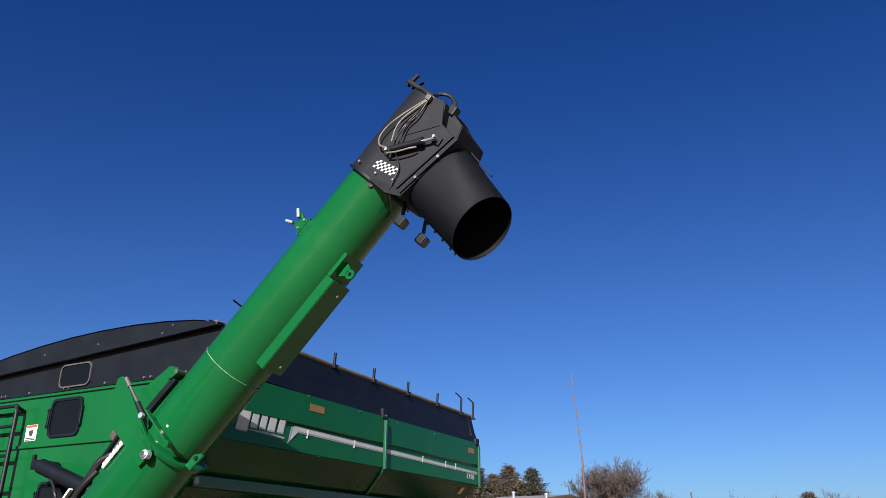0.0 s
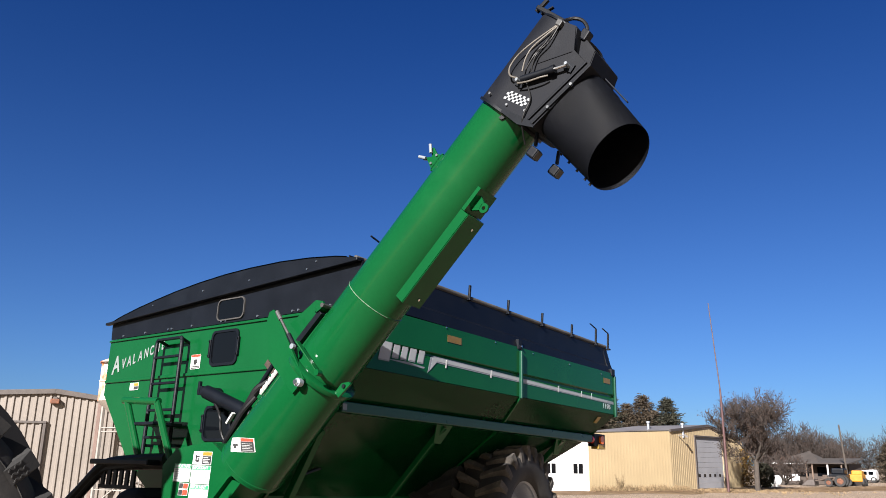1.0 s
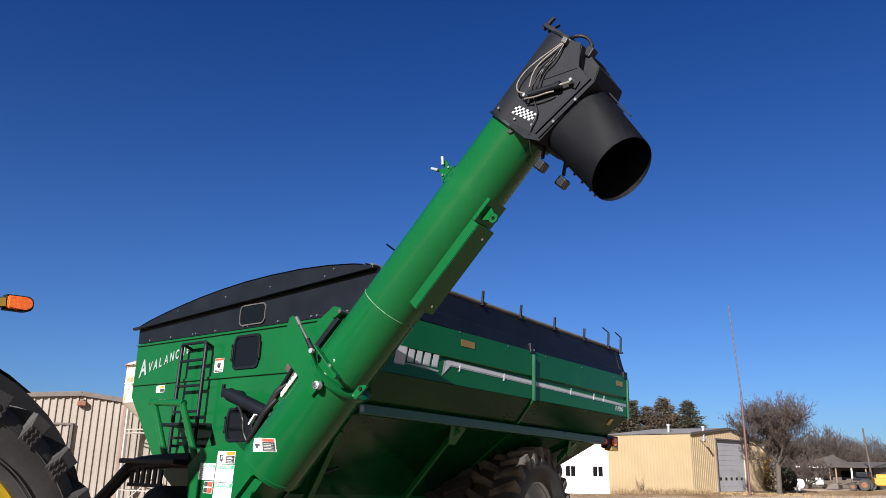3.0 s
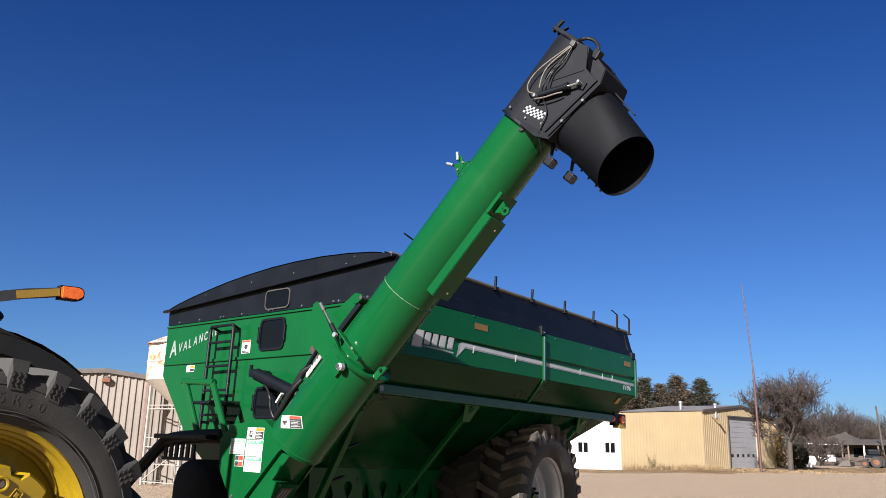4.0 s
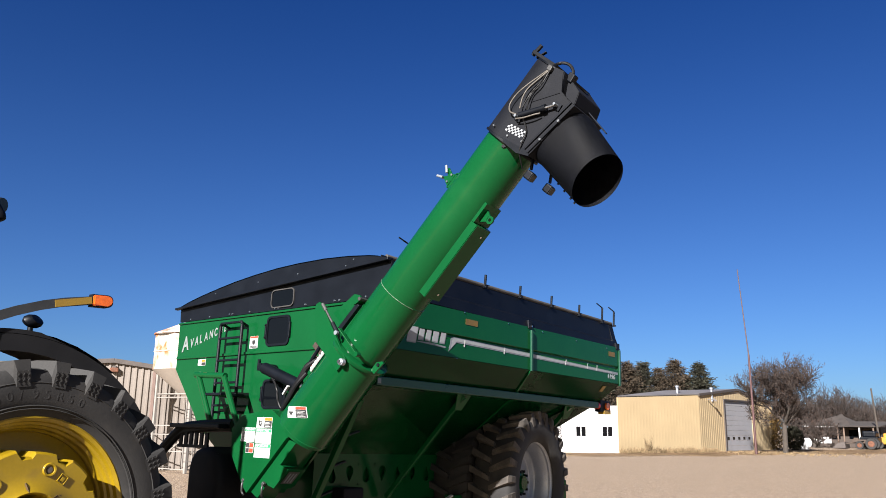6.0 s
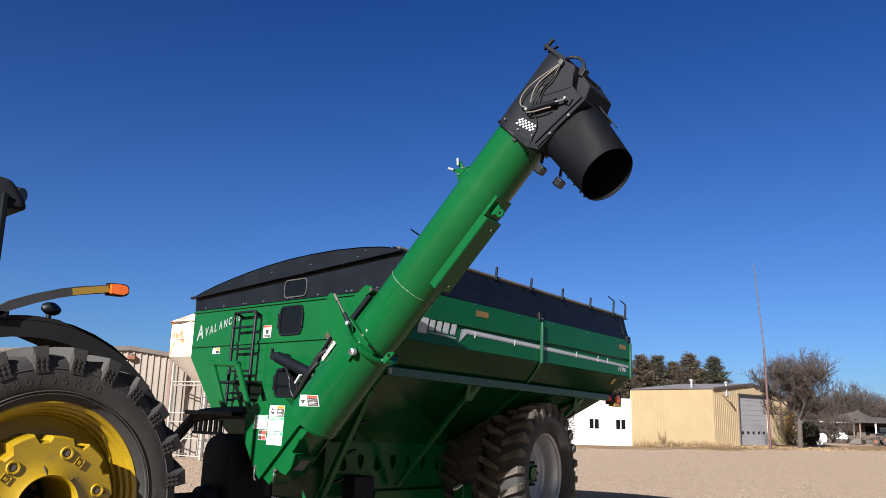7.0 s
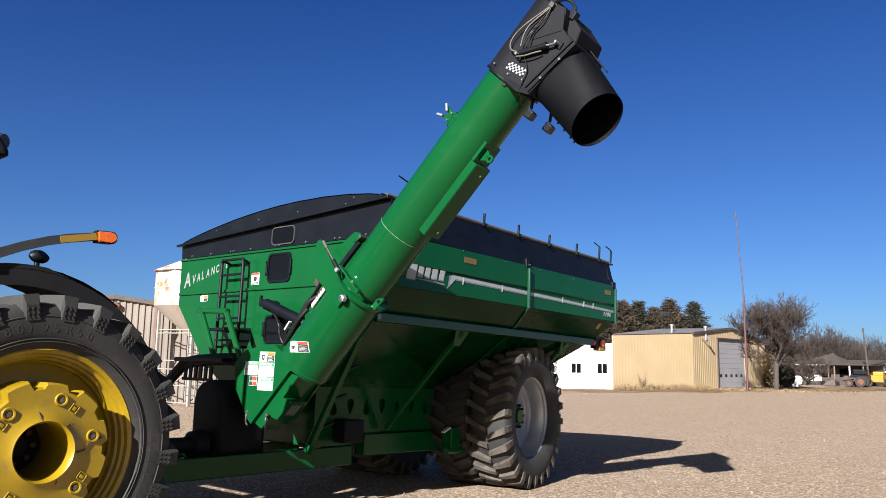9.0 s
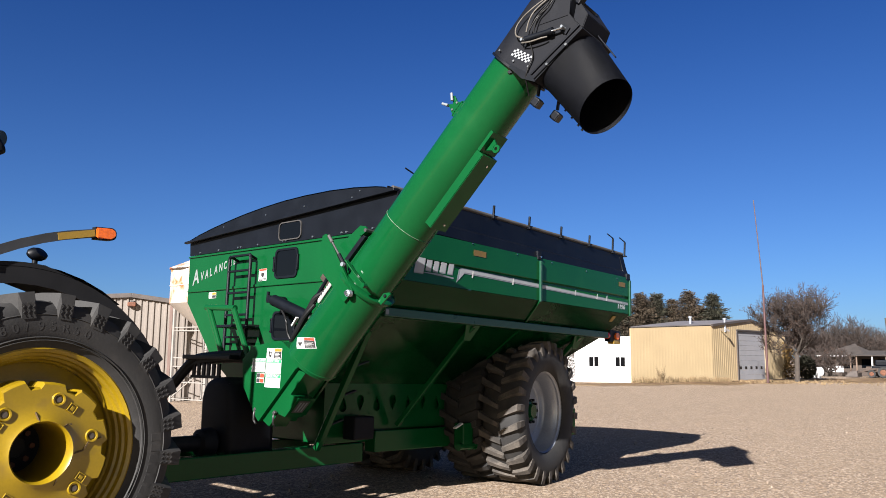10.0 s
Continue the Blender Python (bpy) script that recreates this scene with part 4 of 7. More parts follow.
slab(bm, [(-0.10, 0.31, 1.80), (-0.10, 0.31, 1.90), (-0.10, 0.36, 1.955), (-0.10, 0.385, 1.95), (-0.10, 0.37, 1.80)], (0.02, 0, 0))
apart_mesh("lift_eye", bm, GREEN, flange)
# solid black plug painted in for the dark of the open eye
bm = B()
rod(bm, (-0.115, 0.35, 1.90), (-0.075, 0.35, 1.90), 0.016, seg=12)
apart_mesh("eye_hole", bm, BLACK, flange)
# fold link: bright rod, black end, green strap
bm = B()
rod(bm, (-0.36, -0.46, 1.945), (-0.36, -0.22, 1.908), 0.011, seg=12)
apart_mesh("link_rod", bm, DARK_TRIM_STEEL, flange)
bm = B()
rod(bm, (-0.36, -0.49, 1.95), (-0.36, -0.40, 1.935), 0.018, seg=12)
apart_mesh("link_clevis", bm, DARK_TRIM_STEEL, flange)
bm = B()
rod(bm, (-0.36, -0.23, 1.910), (-0.36, -0.10, 1.888), 0.021, seg=12)
apart_mesh("link_cylinder", bm, BLACK, flange)
bm = B()
rod(bm, (-0.36, -0.10, 1.885), (-0.39, -0.10, 1.885), 0.022, seg=12)
apart_mesh("link_pin", bm, GREY_V, flange)
bm = B()
bar(bm, (-0.34, -0.13, 1.925), (-0.30, 0.22, 1.89), 0.014, 0.05, 0.004, up=(1, 0, 0))
apart_mesh("link_strap", bm, GREEN, flange)
bm = B()
rod(bm, (-0.28, 0.22, 1.89), (-0.33, 0.22, 1.89), 0.026, seg=12)
apart_mesh("strap_pin", bm, GREEN, flange)
# black bar fills in the dark gap between stop bracket and tube
bm = B()
bar(bm, (-0.22, -0.215, 1.84), (-0.22, -0.205, 2.20), 0.05, 0.05, 0.004, up=(1, 0, 0))
apart_mesh("fold_stop", bm, BLACK, flange)
bm = B()
slab(bm, [(-0.20, -0.44, 1.90), (-0.20, -0.36, 2.22), (-0.20, -0.29, 2.26), (-0.20, -0.24, 2.24), (-0.20, -0.24, 1.90)], (0.02, 0, 0))
slab(bm, [(-0.26, -0.30, 2.17), (-0.26, -0.22, 2.18), (-0.26, -0.20, 2.25), (-0.26, -0.24, 2.26)], (0.10, 0, 0))
apart_mesh("stop_bracket", bm, GREEN, tube)
bm = B()
rod(bm, (-0.27, -0.21, 2.26), (-0.14, -0.21, 2.26), 0.02, seg=8)
apart_mesh("stop_bolt", bm, DARK_TRIM_STEEL, tube)

# tilt scale, tilt cylinder and hose on the foot
bm = B()
slab(bm, [(-0.225, -0.225, 1.335), (-0.265, -0.165, 1.335), (-0.265, -0.165, 1.695), (-0.225, -0.225, 1.695)], (-0.012, -0.008, 0))
ruler = apart_mesh("tilt_scale", bm, WHITE, low, "white tilt scale numbered one to eight")
for k in range(8):
    mm = AUG @ axes((-0.244, -0.227, 1.358 + 0.042 * k), (0, 0, 1), (-0.55, 0.83, 0))
    lettering("digit", str(k + 1), 0.042, mm, BLACK_V if k else RED_V, ruler, 0.0008)
CY0, CY1 = UNTILT @ Vector((-1.25, 1.70, 2.335)), UNTILT @ Vector((-1.25, 1.08, 2.13))
bm = B()
rod(bm, CY0, CY1, 0.066, seg=20)
rod(bm, CY0 + Vector((-0.05, 0.04, 0.012)), CY0 + Vector((0.18, 0.04, 0.012)), 0.045, seg=16)
bar(bm, CY0 + Vector((-0.04, 0.06, 0.10)), CY0 + Vector((-0.04, 0.06, -0.03)), 0.03, 0.03, 0.004, up=(1, 0, 0))
tilt_cyl = part("tilt_cylinder", bm, BLACK, cart, "black hydraulic tilt cylinder", smooth=True)
bm = B()
rod(bm, CY1, CY1 + (CY1 - CY0) * 0.3, 0.028, seg=12)
part("cylinder_rod", bm, CHROME, tilt_cyl)


bm = B()
pipe(bm, worldly([(-1.42, 1.16, 1.78), (-1.43, 1.06, 1.92), (-1.43, 0.95, 2.06), (-1.42, 0.85, 2.19), (-1.40, 0.77, 2.31), (-1.36, 0.66, 2.38)]), 0.036, 10)
pipe(bm, worldly([(-1.45, 1.12, 1.82), (-1.47, 0.98, 1.96), (-1.46, 0.86, 2.12), (-1.42, 0.76, 2.24)]), 0.022, 8)
part("tilt_hose", bm, HOSE, tilt_cyl, "looped black hydraulic hose", smooth=True)
bm = B()
a_, b_ = worldly([(-1.40, 0.80, 2.28), (-1.40, 0.535, 2.57)])
rod(bm, a_, b_, 0.02, seg=10)
part("tilt_rod", bm, BLACK, tilt_cyl)
bm = B()
a_, b_ = worldly([(-1.44, 1.10, 2.02), (-1.44, 1.02, 2.11)])
bar(bm, a_, b_, 0.035, 0.02, 0.003)
part("hose_tag", bm, WHITE, tilt_cyl)
for y, z in ((0.80, 2.53), (0.81, 2.42)):
    bm = B()
    a_, b_ = worldly([(-1.30, y, z + 0.03), (-1.30, y - 0.14, z - 0.10)])
    bar(bm, a_, b_, 0.06, 0.015, 0.003, up=(1, 0, 0))
    part("hose_clamp", bm, CLAMP, tilt_cyl, "rusty hose clamp")
bm = B()
pipe(bm, worldly([(-1.26, 1.66, 2.29), (-1.28, 1.52, 2.22), (-1.30, 1.40, 2.10), (-1.30, 1.36, 1.95), (-1.28, 1.30, 1.86), (-1.26, 1.2, 1.80)]), 0.013, 8)
part("thin_hose", bm, HOSE, tilt_cyl, smooth=True)


# warning decal wrapped on the lower tube
def tube_quad(corners, r, material, name, parent):
    """A patch on the tube with corners (angle, s) in order."""
    bm = B()
    n = 6
    g = {}
    (a0, s0), (a1, s1), (a2, s2), (a3, s3) = corners
    for i in range(n + 1):
        for j in range(n + 1):
            u, w = i / n, j / n
            a = (a0 * (1 - u) + a1 * u) * (1 - w) + (a3 * (1 - u) + a2 * u) * w
            s = (s0 * (1 - u) + s1 * u) * (1 - w) + (s3 * (1 - u) + s2 * u) * w
            g[i, j] = bm.verts.new((-r * math.cos(radians(a)), r * math.sin(radians(a)), s))
    for i in range(n):
        for j in range(n):
            bm.faces.new((g[i, j], g[i + 1, j], g[i + 1, j + 1], g[i, j + 1]))
    return apart_mesh(name, bm, material, parent, smooth=True)


DEC = ((-28.5, 0.885), (15, 1.077), (30.6, 1.0), (-6.3, 0.827))  # corners in turn: angle round the tube, distance along it


def on_decal(u, w):
    """A place on the decal: u to its right, w down."""
    p = [DEC[0][i] * (1 - u) * (1 - w) + DEC[1][i] * u * (1 - w) + DEC[2][i] * u * w + DEC[3][i] * (1 - u) * w for i in (0, 1)]
    return tuple(p)


def decal_patch(u0, u1, w0, w1, lift, material, name, parent):
    return tube_quad([on_decal(u0, w0), on_decal(u1, w0), on_decal(u1, w1), on_decal(u0, w1)], WR + lift, material, name, parent)


d = decal_patch(0, 1, 0, 1, 0.002, WHITE, "decal", low)
d["label"] = "white, red and black warning decal"
decal_patch(0.48, 0.97, 0.03, 0.24, 0.004, RED_V, "print", d)
decal_patch(0.48, 0.97, 0.26, 0.96, 0.004, BLACK_V, "print", d)
decal_patch(0.10, 0.36, 0.45, 0.58, 0.004, BLACK_V, "print", d)
decal_patch(0.16, 0.28, 0.58, 0.74, 0.004, BLACK_V, "print", d)
for k in range(5):
    decal_patch(0.54, 0.92 - 0.08 * (k % 2), 0.40 + 0.11 * k, 0.425 + 0.11 * k, 0.006, WHITE, "print", d)

# channel cover under the tube, lug eye and rest hook
bm = B()
slab(bm, [(-0.12, 0.225, 2.73), (-0.12, 0.322, 2.73), (0.12, 0.322, 2.73), (0.12, 0.225, 2.73)], (0, 0.0, 0.86))
bmesh.ops.bevel(bm, geom=[e for e in bm.edges if abs((e.verts[0].co - e.verts[1].co).z) > 0.5], offset=0.006, segments=2, affect="EDGES")
apart_mesh("hose_channel", bm, GREEN, tube, "long green channel cover")
bm = B()
slab(bm, [(-0.12, 0.225, 3.594), (-0.12, 0.266, 3.594), (0.12, 0.266, 3.594), (0.12, 0.225, 3.594)], (0, 0, 0.215))
apart_mesh("channel_end", bm, GREEN, tube)
for s in (2.80, 3.50):
    bm = B()
    rod(bm, (0.03, 0.320, s), (0.03, 0.329, s), 0.011, seg=8)
    apart_mesh("bolt", bm, CHROME, tube)
bm = B()
lathe(bm, [(0.017, -0.010), (0.040, -0.010), (0.040, 0.010), (0.017, 0.010), (0.017, -0.010)], Matrix.Translation((-0.05, 0.355, 3.70)) @ Matrix.Rotation(radians(90), 4, "Y"), 16)
slab(bm, [(-0.06, 0.265, 3.62), (-0.06, 0.33, 3.665), (-0.06, 0.325, 3.735), (-0.06, 0.265, 3.76)], (0.02, 0, 0))
apart_mesh("lift_eye", bm, GREEN, tube)
bm = B()
for x in (-0.13, 0.02):
    slab(bm, [(x, -0.22, 3.66), (x, -0.30, 3.69), (x, -0.345, 3.71), (x, -0.385, 3.69), (x, -0.40, 3.70), (x, -0.33, 3.755), (x, -0.385, 3.81), (x, -0.37, 3.825), (x, -0.30, 3.80), (x, -0.22, 3.83)], (0.012, 0, 0))
box(bm, (-0.13, -0.262, 3.66), (0.032, -0.250, 3.83))
hook = apart_mesh("rest_hook", bm, GREEN, tube, "green rest bracket with white rollers")
for p, q in (((-0.15, -0.355, 3.715), (-0.15, -0.425, 3.69)), ((-0.15, -0.345, 3.775), (-0.15, -0.405, 3.825))):
    bm = B()
    rod(bm, p, q, 0.013, seg=10)
    apart_mesh("roller", bm, GREY_V, hook)
for m_, s_ in ((-0.29, 3.71), (-0.29, 3.79)):
    bm = B()
    rod(bm, (-0.13, m_, s_), (-0.142, m_, s_), 0.011, seg=8)
    apart_mesh("bolt", bm, CHROME, hook)
bm = B()
slab(bm, [(-0.246, 0.10, 4.315), (-0.235, 0.125, 4.315), (-0.227, 0.14, 4.345), (-0.24, 0.11, 4.35)], (-0.012, 0.0, 0))
apart_mesh("latch_slot", bm, BLACK, tube)

# hood: round back, flat front and rear faces, slanting end
HR = 0.268
bm = B()
lathe(bm, [(0.0, 5.15), (HR, 5.15), (HR, 4.37), (HR - 0.02, 4.37), (0.0, 4.39)], None, 96)
for v in bm.verts:
    if v.co.y < 0:
        v.co.y *= 1.12
hood = apart_mesh("auger_hood", bm, BLACK_POLY, tube, "black plastic discharge hood", smooth=True)
bm = B()
slab(bm, [(-HR, 0.0, 4.372), (-HR, 0.0, 5.15), (-HR, 0.10, 5.17), (-HR, 0.19, 5.181), (-HR, 0.296, 5.013), (-HR, 0.47, 4.99), (-HR, 0.36, 4.42), (-HR, 0.30, 4.385)], (2 * HR, 0, 0))
bmesh.ops.bevel(bm, geom=[e for e in bm.edges], offset=0.010, segments=2, affect="EDGES")
apart_mesh("hood_side", bm, BLACK_POLY, hood)
# the rear of the hood runs on in one straight slope
bm = B()
slab(bm, [(-0.17, 0.0, 4.97), (-0.17, 0.0, 5.12), (-0.17, 0.18, 5.175), (-0.17, 0.39, 5.11), (-0.17, 0.43, 5.0), (-0.17, 0.43, 4.97)], (HR + 0.166, 0, 0))
bmesh.ops.bevel(bm, geom=[e for e in bm.edges], offset=0.006, segments=2, affect="EDGES")
apart_mesh("hood_back", bm, BLACK_POLY, hood)
bm = B()
lathe(bm, [(HR - 0.01, 4.355), (HR + 0.030, 4.355), (HR + 0.030, 4.375), (HR - 0.01, 4.375)], None, 64)
apart_mesh("hood_rim", bm, BLACK, hood, smooth=True)
bm = B()
slab(bm, [(-HR - 0.012, 0.30, 4.352), (-HR - 0.012, 0.44, 4.40), (-HR - 0.012, 0.40, 4.43), (-HR - 0.012, 0.05, 4.385), (-HR - 0.012, 0.05, 4.36)], (0.012, 0, 0))
apart_mesh("edge_plate", bm, BLACK, hood)
bm = B()
lathe(bm, [(0.0, 5.165), (HR + 0.012, 5.165), (HR + 0.012, 5.15), (0.0, 5.15)], None, 64)
box(bm, (-0.20, -0.315, 5.165), (0.20, 0.02, 5.20), 0.006)
bar(bm, (-0.16, -0.315, 5.15), (-0.16, -0.295, 5.275), 0.03, 0.03, 0.004, up=(1, 0, 0))
bar(bm, (-0.16, -0.255, 5.15), (-0.16, -0.20, 5.245), 0.012, 0.03, 0.003, up=(1, 0, 0))
apart_mesh("hood_cap", bm, BLACK, hood)
XF = -HR  # front face of the hood
for m0, m1 in (((0.355, 4.425), (0.468, 4.992)), ((0.405, 4.412), (0.515, 4.985))):
    bm = B()
    bar(bm, (XF - 0.008, *m0), (XF - 0.008, *m1), 0.016, 0.018, 0.003, up=(1, 0, 0))
    apart_mesh("hinge_strip", bm, BLACK, hood)
bm = B()
slab(bm, [(XF, 0.355, 4.425), (XF, 0.468, 4.992), (XF, 0.515, 4.985), (XF, 0.425, 4.40)], (2 * HR, 0, 0))
apart_mesh("hinge_plate", bm, BLACK_POLY, hood)
# low crease where the flat face meets the round back
bm = B()
bar(bm, (XF - 0.001, 0.30, 5.005), (XF - 0.001, 0.10, 4.80), 0.006, 0.010, 0.002, up=(1, 0, 0))
apart_mesh("crease", bm, BLACK_POLY, hood)
for s, m in ((4.425, -0.10), (4.427, 0.105), (4.466, 0.28)):
    bm = B()
    rod(bm, (XF + 0.01, m, s), (XF - 0.014, m, s), 0.010, seg=8)
    apart_mesh("bolt", bm, CHROME, hood)
for s, m in ((4.80, 0.481), (4.577, 0.438)):
    bm = B()
    rod(bm, (XF, m, s), (XF - 0.024, m, s), 0.012, seg=8)
    apart_mesh("bolt", bm, CHROME, hood)

# flexible spout, open at the mouth
bm = B()
rings = []
N = 48
for t in (0.0, 0.15, 0.35, 0.6, 0.8, 1.0):
    ring = []
    for k in range(N):
        a = 2 * math.pi * k / N
        e = 0.62 + 0.38 * t
        cx = math.copysign(abs(math.cos(a)) ** e, math.cos(a))
        cs = math.copysign(abs(math.sin(a)) ** e, math.sin(a))
        hx = 0.255 * (1 - t) + 0.215 * t
        hs = 0.29 * (1 - t) + 0.265 * t
        s = (4.695 * (1 - t) + 4.585 * t) + hs * cs
        x = hx * cx
        ms, me = 0.46 + 0.05 * cs, 1.0 + 0.30 * x + 0.012 * cs
        ring.append(bm.verts.new((x, ms * (1 - t) + me * t, s)))
    rings.append(ring)
for a, b in zip(rings, rings[1:]):
    for k in range(N):
        bm.faces.new((a[k], a[(k + 1) % N], b[(k + 1) % N], b[k]))
bmesh.ops.solidify(bm, geom=bm.faces[:], thickness=0.012)
spout = apart_mesh("spout", bm, BLACK_POLY, hood, "black rubber downspout, open at the mouth", smooth=True)
bm = B()
bar(bm, (0.10, 0.386, 5.03), (0.10, 0.704, 4.96), 0.03, 0.010, 0.003)
apart_mesh("spout_strap", bm, BLACK, spout)
for m in (0.60, 0.70, 0.80, 0.90, 0.96):
    bm = B()
    s_ = 4.405 - 0.085 * (m - 0.46) / 0.54
    rod(bm, (-0.02, m, s_ + 0.005), (-0.02, m, s_ - 0.020), 0.010, seg=8)
    apart_mesh("bolt", bm, BLACK, spout)

# spout cylinder, hoses and checks
XC = XF - 0.045
bm = B()
rod(bm, (XC, 0.16, 4.65), (XC, 0.36, 4.82), 0.026, seg=16)
rod(bm, (XC, 0.35, 4.81), (XC, 0.375, 4.835), 0.031, seg=16)
ram = apart_mesh("spout_cylinder", bm, BLACK, hood, "short black hydraulic cylinder", smooth=True, head=True)
bm = B()
rod(bm, (XC, 0.36, 4.82), (XC, 0.45, 4.90), 0.011, seg=10)
apart_mesh("cylinder_rod", bm, CHROME, ram, head=True)
for m, s in ((0.14, 4.63), (0.45, 4.90)):
    bm = B()
    rod(bm, (XF, m, s), (XC - 0.03, m, s), 0.012, seg=14)
    apart_mesh("cylinder_pin", bm, GREY_V, ram, head=True)
    bm = B()
    slab(bm, [(XF - 0.016, m + a, s + b) for a, b in ((-0.04, -0.03), (0.04, -0.03), (0.04, 0.03), (-0.04, 0.03))], (0.014, 0, 0))
    apart_mesh("pin_plate", bm, BLACK, ram, head=True)
X = XF - 0.022
for pts, r, mt in (
        ([(X, 0.16, 5.12), (X - 0.01, 0.11, 5.02), (X - 0.02, 0.05, 4.90), (X - 0.02, 0.0, 4.78), (X - 0.02, -0.005, 4.68), (X - 0.03, 0.05, 4.63), (X - 0.03, 0.13, 4.645)], 0.0065, HOSE_TAN),
        ([(X, 0.17, 5.12), (X - 0.015, 0.12, 4.99), (X - 0.02, 0.08, 4.88), (X - 0.03, 0.09, 4.79), (X - 0.03, 0.13, 4.70)], 0.0065, HOSE_TAN),
        ([(X - 0.04, 0.16, 4.61), (X - 0.045, 0.24, 4.66), (X - 0.045, 0.32, 4.73), (X - 0.03, 0.36, 4.77)], 0.0065, HOSE_TAN),
        ([(X, 0.16, 5.11), (X, 0.15, 4.98), (X - 0.01, 0.13, 4.86), (X - 0.03, 0.15, 4.72)], 0.0065, HOSE),
        ([(X, 0.17, 5.10), (X - 0.01, 0.18, 4.97), (X - 0.02, 0.15, 4.86), (X - 0.03, 0.20, 4.74), (X - 0.03, 0.24, 4.74)], 0.0065, HOSE),
        ([(X, 0.17, 5.13), (-0.20, 0.12, 5.18), (-0.16, 0.15, 5.23), (-0.15, 0.22, 5.245), (-0.15, 0.29, 5.22), (-0.15, 0.32, 5.18)], 0.014, HOSE),
        ([(X - 0.02, 0.20, 4.66), (X, 0.31, 4.58), (X, 0.335, 4.48), (X + 0.02, 0.36, 4.40), (-0.18, 0.42, 4.30)], 0.0065, HOSE)):
    bm = B()
    pipe(bm, pts, r, 8)
    apart_mesh("hydraulic_hose", bm, mt, hood, smooth=True, head=True)
bm = B()
box(bm, (XF - 0.04, 0.135, 5.10), (XF + 0.01, 0.185, 5.145), 0.006)
apart_mesh("hose_manifold", bm, DARK_TRIM_STEEL, hood, head=True)
bm = B()
box(bm, (-0.19, 0.29, 5.12), (-0.11, 0.36, 5.20), 0.01)
apart_mesh("camera_pod", bm, BLACK, hood, head=True)
for i in range(10):
    for j in range(4):
        if (i + j) % 2 == 0:
            m0, s0 = 0.035 + 0.0215 * i, 4.452 + 0.019 * j + 0.0030 * i
            bm = B()
            slab(bm, [(XF, m0, s0), (XF, m0 + 0.0222, s0 + 0.0045), (XF, m0 + 0.0222, s0 + 0.0233), (XF, m0, s0 + 0.0188)], (-0.002, 0, 0))
            apart_mesh("check_mark", bm, SILVER, hood)
# two work lamps under the head
for x, m, s in ((-0.10, 0.455, 4.257), (0.164, 0.525, 4.25)):
    bm = B()
    box(bm, (x - 0.042, m - 0.04, s - 0.042), (x + 0.042, m + 0.04, s + 0.042), 0.014)
    wl_ob = apart_mesh("work_lamp", bm, BLACK, hood, "black square work lamp")
    bm = B()
    box(bm, (x - 0.035, m + 0.041, s - 0.035), (x + 0.035, m + 0.048, s + 0.035), 0.005)
    apart_mesh("lens", bm, LAMP_LENS, wl_ob)
    bm = B()
    bar(bm, (x, m - 0.03, s + 0.05), (x, m - 0.09, s + 0.14), 0.03, 0.02, 0.004)
    apart_mesh("lamp_bracket", bm, BLACK, wl_ob)

# ---- tractor ----
TX, TZ, TY = -4.60, 1.06, -0.11
tractor = empty("tractor", Matrix.Translation((TX, 1.96, 0)))
tagged(tractor, "green tractor with yellow wheels, hitched to the cart", "tractor")
TM = Matrix.Translation((-TX, -1.96, 0))


def tpart(name, bm, material, parent=tractor, label="", smooth=False):
    bm.transform(TM)
    return part(name, bm, material, parent, label, smooth)


BOLT_GREY = mat("greasy_bolt_steel", (0.09, 0.075, 0.06), 0.5, metal=0.3, vary=0.2, bump=0.001)


